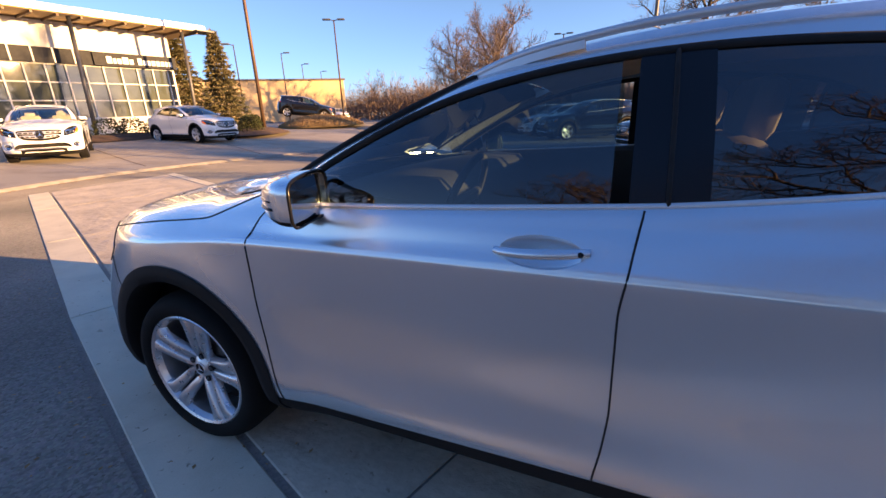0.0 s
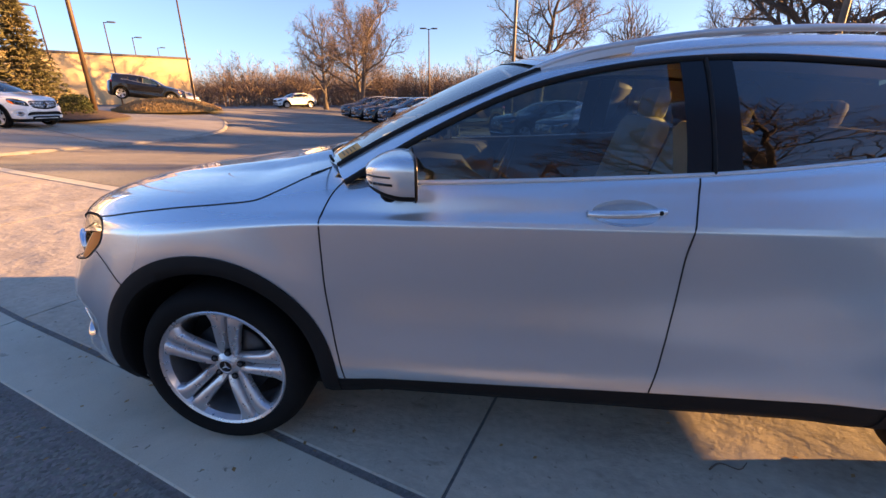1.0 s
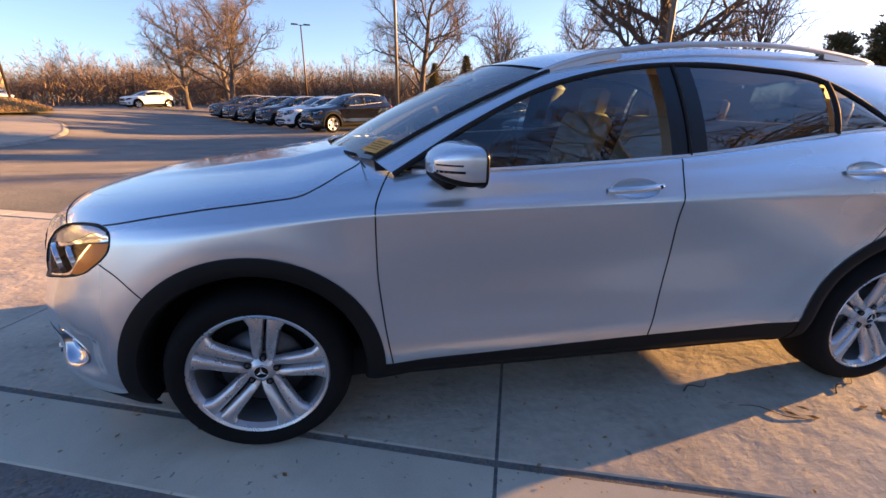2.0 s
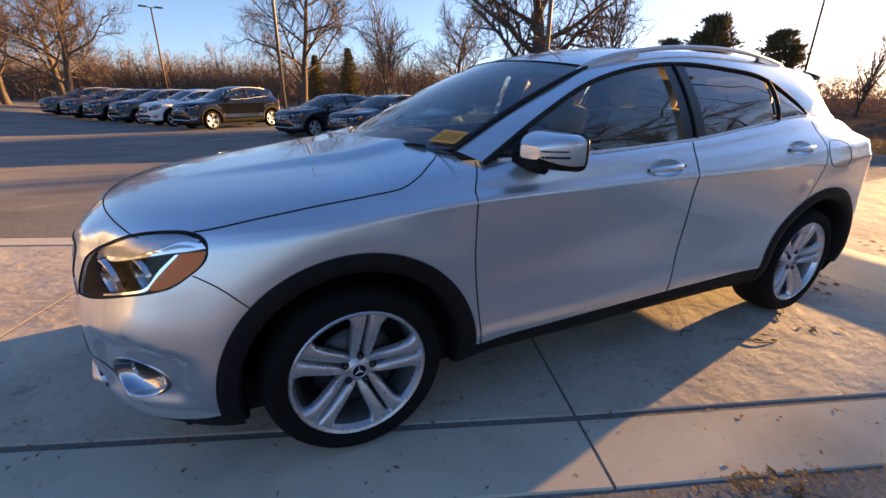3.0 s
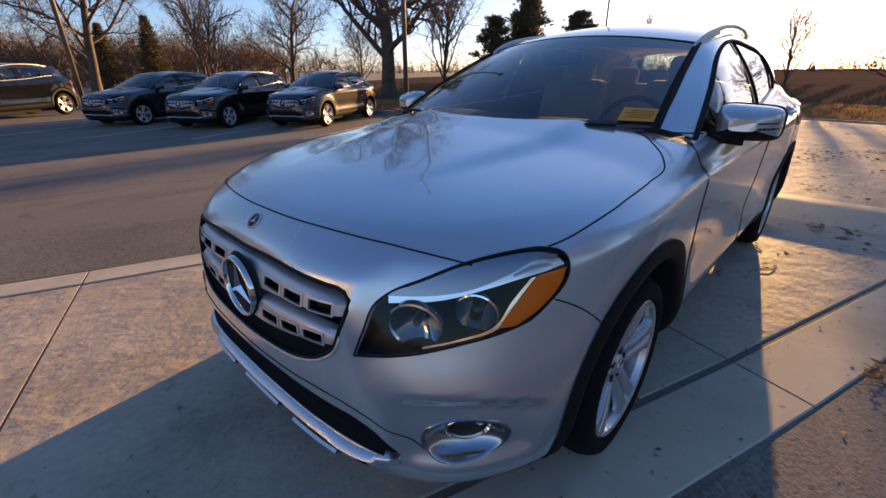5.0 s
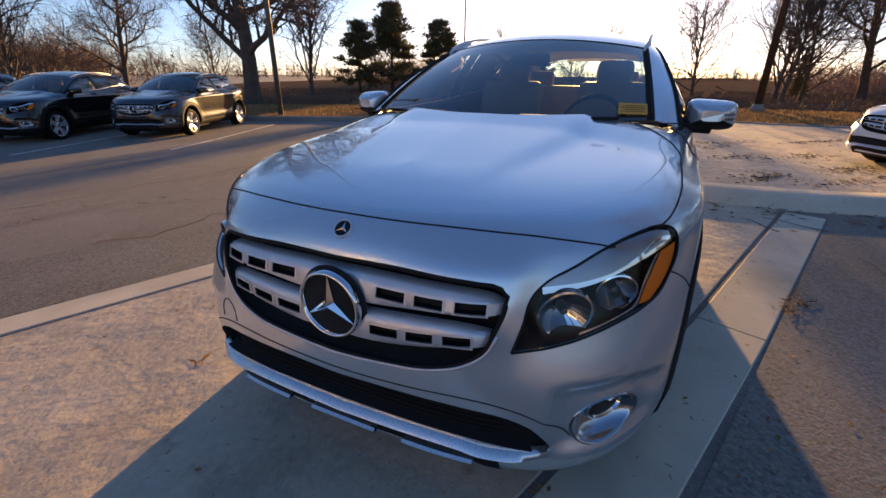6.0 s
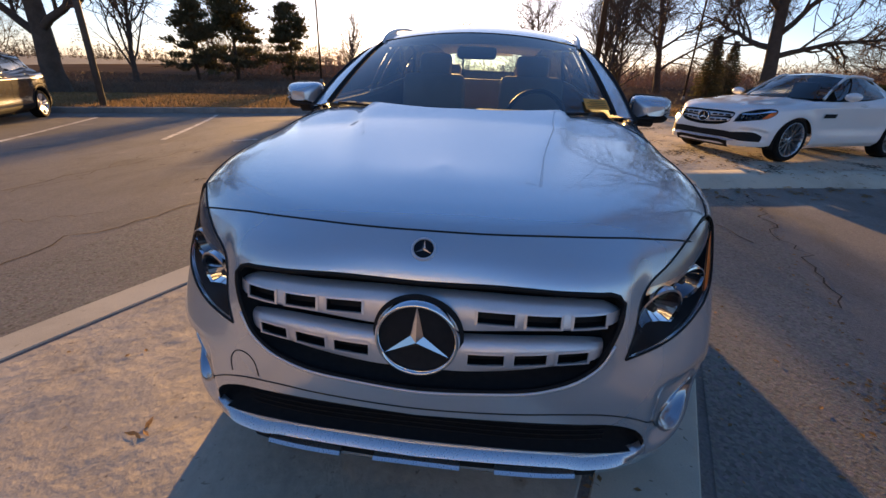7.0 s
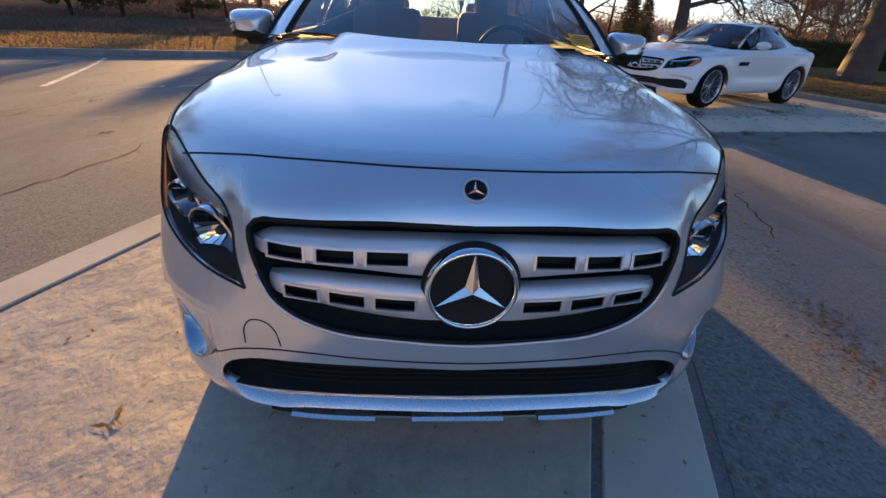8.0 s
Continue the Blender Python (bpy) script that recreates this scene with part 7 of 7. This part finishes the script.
for _ in range(640):
    north = rnd.random() < 0.26
    az = radians(rnd.uniform(15, 33) if north else rnd.uniform(-64, -14))
    d = rnd.uniform(40, 66)
    x, y = d * math.cos(az), d * math.sin(az)
    h = (rnd.uniform(1.2, 2.6) + 1.6 * rnd.random() ** 4) * (1.5 if north else 1.0)
    for _k in range(70):
        q = rnd.random()
        c = Vector((x + rnd.gauss(0, 0.9), y + rnd.gauss(0, 0.9), 0.2 + h * q * 0.8))
        dd = Vector((rnd.gauss(0, 0.7), rnd.gauss(0, 0.7), rnd.uniform(0.3, 1.2))).normalized() * rnd.uniform(0.3, 0.8)
        e = dd.cross(Vector((rnd.gauss(0, 1), rnd.gauss(0, 1), 0.3))).normalized() * (0.045 - 0.025 * q)
        i = len(V)
        V += [c - e, c + e, c + dd]
        F.append((i, i + 1, i + 2))
tagged(raw("roadside_brush", V, F, M["drybrush"]), "low reddish brown winter brush beyond the field strip", "brush", kind="stuff")
V, F = [], []
for _ in range(1500):
    az = radians(rnd.uniform(-62, 62))
    d = rnd.uniform(170, 430)
    x, y = d * math.cos(az), d * math.sin(az)
    pointed = rnd.random() < 0.45
    h = rnd.uniform(2.0, 5.5) if rnd.random() < 0.85 else rnd.uniform(6.0, 10.0)
    w = h * (0.17 if pointed else 0.30)
    for _k in range(60):
        zt = rnd.random()
        ww = w * ((1.02 - zt) if pointed else math.sqrt(max(0.05, 1 - (2 * zt - 0.9) ** 2)))
        a, q = rnd.uniform(0, math.tau), math.sqrt(rnd.random())
        c = Vector((x + ww * q * math.cos(a), y + ww * q * math.sin(a), 0.2 + h * zt))
        dd = Vector((rnd.gauss(0, 1), rnd.gauss(0, 1), rnd.gauss(0.3, 0.6))).normalized() * rnd.uniform(0.25, 0.7) * (0.4 + h / 8)
        e = dd.cross(Vector((rnd.gauss(0, 1), rnd.gauss(0, 1), 0.2))).normalized() * 0.14
        i = len(V)
        V += [c - e, c + e, c + dd]
        F.append((i, i + 1, i + 2))
tagged(raw("far_trees", V, F, M["hedge"]), "low dark tree line on the horizon", "woods", kind="stuff")


# ---------------------------------------------------------------- lamp posts
def lamp_post(x, y, h, r, heads, rz, mat="pole", label="tall bronze lamp post"):
    z = gz(x, y) if x < 12 else 0.25
    t = empty("lamp_post", (x, y, z), rz, label, "lamp post", "lamp posts")
    bm = bmesh.new()
    lathe(bm, [(0.001, -0.1), (r * 1.9, -0.1), (r * 1.9, 0.03), (r * 1.5, 0.06), (r * 1.3, 0.16), (0.001, 0.16)], 16, "z")
    part("base_plate", bm, M["kerb"], t, "small grey base collar")
    bm = bmesh.new()
    tube(bm, [(0, 0, 0.0), (0, 0, h * 0.5), (0, 0, h)], [r, r * 0.85, r * 0.65], 12)
    part("post", bm, M[mat], t)
    for sgn in heads:
        bm = bmesh.new()
        tube(bm, [(0, 0, h - 0.1), (sgn * 0.35, 0, h + 0.02)], 0.035, 6)
        part("arm", bm, M[mat], t)
        bm = bmesh.new()
        box(bm, (sgn * 0.68, 0, h + 0.03), (0.72, 0.36, 0.13), None, 0.03)
        part("lamp_head", bm, M["steel"], t, "flat dark lamp head")
    return t


for x, y, h, r, heads, rz in ((-18.0, 18.0, 11.5, 0.11, (1,), 20), (-25, 36, 9.5, 0.09, (-1, 1), 30), (-39, 44, 8.5, 0.08, (1,), 30), (-45, 55, 8.5, 0.08, (1,), 30), (-50, 66, 8.5, 0.08, (1,), 30), (2.5, 23.6, 12, 0.10, (1,), 0), (-5.8, 53, 9.5, 0.10, (-1, 1), 10), (10.4, 11.4, 12, 0.09, (1,), 45), (26.5, 10.9, 12, 0.06, (1,), 0), (17.2, -4.1, 12, 0.12, (1,), 90), (-33, 31, 7.5, 0.07, (-1,), 40), (22, -9.6, 11, 0.05, (1,), 0)):
    lamp_post(x, y, h, r, heads, rz, "polegrey" if x in (10.4, 2.5) else "pole")


# ---------------------------------------------------------------- showroom
def showroom():
    o = Vector((-25.56, 18.75, 0.55))
    u = Vector((-0.145, -0.989, 0)).normalized()
    nrm = Vector((0.989, -0.145, 0)).normalized()
    b = empty("building", (0, 0, 0), 0, "white car showroom with a glazed front and broad overhanging roof", "building")

    def at(s, d, z):
        p = o + u * s + nrm * d
        return (p.x, p.y, o.z + z)

    def block(name, s0, s1, d0, d1, z0, z1, mat, label="", parent=b, z1b=None):
        bm = bmesh.new()
        zz = z1 if z1b is None else z1b
        v = [bm.verts.new(at(s, d, z)) for s, d, z in ((s0, d0, z0), (s1, d0, z0), (s1, d1, z0), (s0, d1, z0), (s0, d0, z1), (s1, d0, zz), (s1, d1, zz), (s0, d1, z1))]
        for q in ((0, 1, 2, 3), (4, 5, 6, 7), (0, 1, 5, 4), (1, 2, 6, 5), (2, 3, 7, 6), (3, 0, 4, 7)):
            bm.faces.new([v[i] for i in q])
        bmesh.ops.recalc_face_normals(bm, faces=bm.faces)
        return part(name, bm, mat, parent, label, smooth=False)
    L = 22
    block("upper_wall", 0, L, -10, 0, 3.92, 6.0, M["panel"], "white panelled upper wall")
    # solid block in the sign's dark colour stands in for the unlit interior
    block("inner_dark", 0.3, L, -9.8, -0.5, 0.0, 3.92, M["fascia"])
    block("end_wall", 0.0, 0.12, -10, 0.0, -0.8, 3.92, M["panel"])
    block("roof", -1.3, L + 2, -12, 2.1, 6.16, 6.42, M["panel"], "broad white overhanging roof")
    block("roof_edge", -1.31, L + 2, 2.1, 2.16, 6.10, 6.30, M["satin"], "thin metal roof edge")
    block("roof_soffit", -1.2, L + 2, -11.9, 2.0, 6.06, 6.15, M["tan"], "brown soffit under the roof")
    for s0 in np.linspace(-0.9, 10.0, 12):
        block("soffit_beam", s0, s0 + 0.10, 0.0, 1.95, 5.94, 6.05, M["pole"])
    block("canopy_blade", -1.75, -0.6, 1.2, 2.4, 6.05, 6.14, M["steel"], "slim dark canopy blade")
    block("plinth", 0, L, -0.4, 0.1, -0.8, 1.2, M["panel"], "white low wall below the glass")
    sg = block("sign_board", -0.05, 4.4, 0.1, 0.32, 3.96, 4.66, M["fascia"], "dark sign board with white lettering bars")
    block("sign_return", 4.4, L, 0.1, 0.2, 3.96, 4.70, M["fascia"], "dark glazed band above the windows")
    s = 3.78
    for wlet in (0.26, 0.15, 0.21, 0.30, 0.20, 0.0, 0.22, 0.20, 0.15, 0.21, 0.20, 0.20, 0.15, 0.19):
        if wlet == 0.0:
            s -= 0.18
            continue
        block("sign_bar", s - wlet, s, 0.322, 0.34, 4.10, 4.10 + (0.36 if wlet > 0.25 or wlet == 0.22 else 0.27), M["whitecard"], "", sg)
        s -= wlet + 0.062
    n = 24
    for i in range(n):
        s0 = 0.42 + i * 0.875
        for z0, z1 in ((1.2, 2.08), (2.14, 3.0), (3.06, 3.9)):
            block("window_pane", s0 + 0.04, s0 + 0.835, -0.12, -0.08, z0, z1, M["bglass"], "")
        block("mullion", s0 - 0.035, s0 + 0.035, -0.14, 0.02, 1.2, 3.95, M["panel"])
    for i in range(5):
        block("mullion", 5.2 + i * 0.875, 5.27 + i * 0.875, 0.2, 0.24, 3.96, 4.70, M["panel"])
    for z in (2.11, 3.03, 3.93):
        block("transom", 0, L, -0.14, 0.01, z - 0.03, z + 0.03, M["panel"])
    for s0 in (-0.15, 5.5, 11.2):
        bm = bmesh.new()
        tube(bm, [at(s0 + 0.25, 1.6, -0.7), at(s0, 1.5, 6.06)], 0.10, 10)
        part("column", bm, M["steel"], b, "slanted dark steel column")
    return b


showroom()
tanb = empty("building", (0, 0, 0), 0, "low tan building far behind the lot", "building")
bm = bmesh.new()
box(bm, (-51.8, 43.8, 3.6), (3, 36, 5.6), Matrix.Rotation(radians(-45), 4, "Z"), 0.05)
part("wall", bm, M["tan"], tanb, smooth=False)
bm = bmesh.new()
box(bm, (-51.8, 43.8, 6.5), (3.4, 36.4, 0.25), Matrix.Rotation(radians(-45), 4, "Z"), 0.05)
part("parapet", bm, M["roof"], tanb, smooth=False)
for i in range(9):
    d = Matrix.Rotation(radians(-45), 4, "Z") @ Vector((-1.52, -15 + 3.8 * i, 0))
    bm = bmesh.new()
    box(bm, (-51.8 + d.x, 43.8 + d.y, 3.0), (0.1, 2.6, 2.2), Matrix.Rotation(radians(-45), 4, "Z"))
    part("window", bm, M["bglass"], tanb, smooth=False)


# ---------------------------------------------------------------- the other cars
SKIP = {"wheel_bolt", "bolt_cup", "screen_border", "brow_insert", "cap_ring", "indicator_cell", "intake_bar", "slot_rim", "slot", "print_bar", "paper", "lock", "brake_disc", "windscreen_tag", "fuel_flap_gap", "wiper", "inner_mirror", "badge", "badge_ring", "badge_back", "screen_seal", "window_bar", "light_blade", "bulb", "bumper_crease", "fog_lens", "cabin_floor", "floor_pan", "suspension_arm", "rail_foot", "door_lining", "steering_wheel", "skid_fin", "inner_line", "upper_cover", "lens"}


def clone_car(x, y, head, paint_mat, label, scale=(1, 1, 1), z=None, tilt=0.0, group="parked cars", drop=()):
    """A parked car of the same family in another paint; head is the way its nose points, in degrees."""
    c, s = math.cos(radians(head)), math.sin(radians(head))
    t = empty("parked_car", (x, y, gz(x, y) if z is None else z), 0, label, "car", group)
    t.matrix_world = pose(x, y, (gz(x, y) if z is None else z), 0, 0, head + 180) @ pose(0, 0, 0, 0, tilt, 0)
    t.scale = scale

    def rec(src, parent):
        for ch in src.children:
            base = ch.name.split(".")[0]
            if base in SKIP or base in drop:
                continue
            q = ch.copy()
            scene.collection.objects.link(q)
            q.parent = parent
            q.matrix_parent_inverse = ch.matrix_parent_inverse
            if q.data is not None and q.material_slots and q.material_slots[0].material == M["silver"]:
                q.material_slots[0].link = "OBJECT"
                q.material_slots[0].material = paint_mat
            rec(ch, q)

    rec(car, t)
    return t


SUV = (1.07, 1.05, 1.13)
for x, y, h, p, lab, sc in (
    (5.7, 11.0, 206, "grey", "grey compact crossover parked in a stall", (1, 1, 1)),
    (3.65, 13.0, 207, "black", "black compact crossover parked in a stall", (1, 1, 1)),
    (2.2, 15.8, 205, "grey", "dark grey compact crossover parked in a stall", (1, 1, 1)),
    (-1.5, 20.8, 213, "black", "large black sport utility vehicle parked in the row", (1.12, 1.07, 1.2)),
    (-3.2, 23.6, 210, "white", "white sport utility vehicle parked in the row", SUV),
    (-4.9, 26.3, 210, "darkblue", "dark blue sport utility vehicle parked in the row", SUV),
    (-6.6, 29.0, 210, "black", "black sport utility vehicle parked in the row", SUV),
    (-8.3, 31.7, 210, "grey", "dark grey sport utility vehicle parked in the row", SUV),
    (-10.0, 34.4, 210, "grey", "grey sport utility vehicle parked in the row", SUV),
):
    clone_car(x, y, h, M[p], lab, sc)
clone_car(-16.2, 13.0, 357, M["white"], "white sport utility vehicle on the drive", (1.07, 1.05, 1.1), gz(-16.2, 13.0) + 0.07)
clone_car(-15.2, 6.0, 330, M["white"], "white coupe-like sport utility vehicle facing the lot", (1.1, 1.1, 1.13), gz(-15.2, 6.0) + 0.07)
clone_car(-22.8, 29.9, 38, M["black"], "black sport utility vehicle parked nose down on a grass slope", (1.1, 1.05, 1.13), 1.05, -7)
for i, (x, y) in enumerate(((-22, 47), (-23, 50.5), (-24.2, 54), (-25.4, 57.5), (-20.5, 44))):
    clone_car(x, y, 230, M["grey" if i % 2 else "white"], "distant parked car in a far row", (1, 1, 1), group="far cars", drop={"grille", "fog_lamp", "front_seat", "rear_bench", "panel_gap", "lamp_gap", "headlining", "dashboard"})
clone_car(-33, 47, 330, M["white"], "distant white sport utility vehicle near the woods", SUV, group="far cars")


# ---------------------------------------------------------------- white roadster on the display pad
def roadster(x, y, z, head):
    t = empty("roadster", (x, y, z), 0, "white two-seat roadster with dark grille on the display pad", "car")
    t.matrix_world = pose(x, y, z, 0, 0, head + 180)
    fx = pchip([-0.9, -0.45, 0.0, 0.45, 0.95, 2.25, 2.73, 3.2, 3.54], [-0.86, -0.42, 0.0, 0.42, 1.0, 1.99, 2.43, 2.87, 3.27])
    fz = pchip([0.0, 0.2, 0.45, 0.75, 0.95, 1.2], [0.0, 0.16, 0.39, 0.64, 0.80, 0.97])

    def warp(p):
        return Vector((fx(p[0]), p[1] * 0.995, fz(p[2])))

    keep = ("bonnet", "front_bumper", "front_wing", "sill", "side_sill", "rear_skirt", "front_door", "rear_door", "rear_quarter", "headlight", "grille_back", "emblem", "emblem_ring", "emblem_back", "lower_intake", "housing", "brow", "side_marker", "lens", "reflector", "grille_rim", "grille_slat", "skid_strip", "bumper_underside", "lamp_gap", "handle_recess", "grip", "bulb", "light_blade")
    for ch in list(car.children_recursive):
        base = ch.name.split(".")[0]
        if base not in keep or ch.data is None or (ch.parent is not None and ch.parent.name.startswith("wheel")):
            continue
        if base == "grip" and ch.data.vertices[0].co.x > 1.8:
            continue
        me = ch.data.copy()
        for v in me.vertices:
            v.co = warp(v.co)
        if me.materials and me.materials[0] == M["silver"]:
            me.materials[0] = M["white"]
        if base in ("sill", "side_sill", "rear_skirt"):
            me.materials[0] = M["white"]
        if base == "front_door" or base == "rear_door":
            base = "door" if base == "front_door" else "side_panel"
        q = new(base, me)
        q.parent = t
    bm = bmesh.new()
    for k in range(10):
        for dev in (-0.10, 0.10):
            a = k * math.tau / 10
            pts = [(r_ * math.cos(a + dev * f_), d_, r_ * math.sin(a + dev * f_)) for r_, d_, f_ in ((0.045, -0.075, 0.2), (0.12, -0.088, 0.5), (0.19, -0.098, 1.0), (0.246, -0.100, 1.5))]
            tube(bm, pts, [0.010, 0.008, 0.007, 0.010], 5)
    spoke_me = bpy.data.meshes.new("spokes")
    bm.to_mesh(spoke_me)
    bm.free()
    spoke_me.materials.append(M["darkalloy"])
    bm = bmesh.new()
    ys = np.linspace(-0.79, 0.79, 41)
    zt = pchip([0, 0.45, 0.62, 0.72, 0.79], [0.480, 0.478, 0.495, 0.500, 0.440])
    zb = pchip([0, 0.40, 0.66, 0.79], [0.385, 0.385, 0.350, 0.352])
    grid_mesh(bm, [[warp(front_at(y, zb(abs(y)) + (zt(abs(y)) - zb(abs(y))) * q, 0.005)) for y in ys] for q in np.linspace(0, 1, 6)])
    orient(bm, (-1, 0, 0))
    part("lower_grille", bm, M["gap"], t, "wide dark lower grille")
    for ch in [c for c in car.children if c.name.split(".")[0] == "wheel"]:
        q = copy_thing(ch, ch.matrix_basis.copy())
        q.parent = t
        for w in q.children:
            if w.name.split(".")[0] == "spokes":
                w.data = spoke_me
                tagged(w, "many thin dark grey alloy spokes")
        loc = ch.matrix_basis.translation
        q.matrix_basis = Matrix.Translation((fx(loc.x) - loc.x, 0, 0)) @ ch.matrix_basis
    for sg in (-1, 1):
        for hx in (0.0, 2.43):
            bm = bmesh.new()
            lathe(bm, [(0.345, sg * 0.86), (0.352, sg * 0.84), (0.352, sg * 0.5), (0.02, sg * 0.5)], 32, "y", (hx, 0, 0.31), radians(-20), radians(200))
            part("arch_liner", bm, M["gap"], t)
    # glasshouse
    def wp(u, v):
        b, e = Vector((0.66 + 0.17 * u * u, 0.63 * u, 0.905)), Vector((1.22 + 0.14 * u * u, 0.52 * u, 1.255 - 0.03 * u * u))
        return b.lerp(e, v) + Vector((-0.3, 0, 0.6)) * 0.05 * 4 * v * (1 - v) * 0.5
    bm = bmesh.new()
    grid_mesh(bm, [[wp(u, v) for u in np.linspace(-1, 1, 17)] for v in np.linspace(0, 1, 8)])
    orient(bm, (-0.5, 0, 1))
    part("windscreen", bm, M["screen"], t)
    rows = []
    for xx, zz, w in ((1.22, 1.255, 0.52), (1.5, 1.29, 0.525), (1.8, 1.285, 0.52), (2.05, 1.245, 0.52), (2.3, 1.12, 0.56), (2.5, 0.99, 0.62)):
        rows.append([(xx + 0.14 * u * u * (1 if xx < 1.4 else 0.2), w * u, zz - 0.035 * u * u) for u in np.linspace(-1, 1, 15)])
    bm = bmesh.new()
    grid_mesh(bm, rows[:4])
    part("roof", bm, M["white"], t)
    bm = bmesh.new()
    grid_mesh(bm, rows[3:])
    orient(bm, (0.3, 0, 1))
    part("rear_window", bm, M["glassdark"], t)
    for sg in (-1, 1):
        top = [(1.0, sg * 0.555, 1.10), (1.36, sg * 0.52, 1.222), (1.7, sg * 0.52, 1.25), (2.02, sg * 0.525, 1.205)]
        low = [(0.86, sg * 0.80, 0.895), (1.2, sg * 0.82, 0.905), (1.6, sg * 0.82, 0.92), (2.05, sg * 0.80, 0.935)]
        bm = bmesh.new()
        grid_mesh(bm, ruled(spline(low, 14), spline(top, 14), 4, 0.01))
        orient(bm, (0, sg, 0.2))
        part("side_window", bm, M["glass"], t)
        bm = bmesh.new()
        grid_mesh(bm, ruled(spline([low[-1], (2.3, sg * 0.78, 0.95), (2.6, sg * 0.74, 0.95)], 8), spline([top[-1], (2.2, sg * 0.56, 1.13), (2.5, sg * 0.62, 0.985)], 8), 3))
        part("rear_pillar", bm, M["white"], t)
        bm = bmesh.new()
        tube(bm, [wp(sg, v) for v in np.linspace(0, 1, 8)] + [(1.5, sg * 0.525, 1.252), (1.8, sg * 0.52, 1.247), (2.05, sg * 0.525, 1.21)], 0.022, 7)
        part("screen_pillar", bm, M["white"], t)
        bm = bmesh.new()
        r = bmesh.ops.create_uvsphere(bm, u_segments=14, v_segments=9, radius=1.0)
        bmesh.ops.transform(bm, matrix=pose(0.98, sg * 0.93, 0.955) @ Matrix.Diagonal((0.075, 0.115, 0.065, 1)), verts=bm.verts)
        part("door_mirror", bm, M["white"], t)
        bm = bmesh.new()
        vent = [[warp(side_at(x + 0.25 * (z - 0.8), z, 0.022 if sg < 0 else 0.004)) for x in np.linspace(0.53, 0.76, 8)] for z in np.linspace(0.765, 0.835, 4)]
        grid_mesh(bm, vent if sg < 0 else [[(p[0], -p[1], p[2]) for p in r] for r in vent])
        orient(bm, (0, sg, 0))
        part("side_vent", bm, M["gap"], t, "dark side vent")
    bm = bmesh.new()
    grid_mesh(bm, [[(xx, yy, zz) for yy in np.linspace(-0.70, 0.70, 7)] for xx, zz in ((0.6, 0.86), (0.9, 0.88), (1.1, 0.85), (1.15, 0.6), (2.0, 0.5), (2.1, 0.9), (2.6, 0.93), (3.15, 0.92))])
    part("cabin_and_deck", bm, M["dash"], t)
    bm = bmesh.new()
    grid_mesh(bm, [[(xx, yy, zz - 0.03 * (yy / 0.8) ** 2) for yy in np.linspace(-0.79, 0.79, 9)] for xx, zz in ((2.45, 0.985), (2.7, 0.985), (3.0, 0.975), (3.24, 0.955))])
    part("boot_lid", bm, M["white"], t)
    for sy in (-0.34, 0.34):
        bm = bmesh.new()
        box(bm, (1.85, sy, 0.85), (0.14, 0.44, 0.6), Matrix.Rotation(0.28, 4, "Y"), 0.05)
        part("seat_back", bm, M["dash"], t)
    return t


roadster(6.15, -4.25, 0.119, 116)
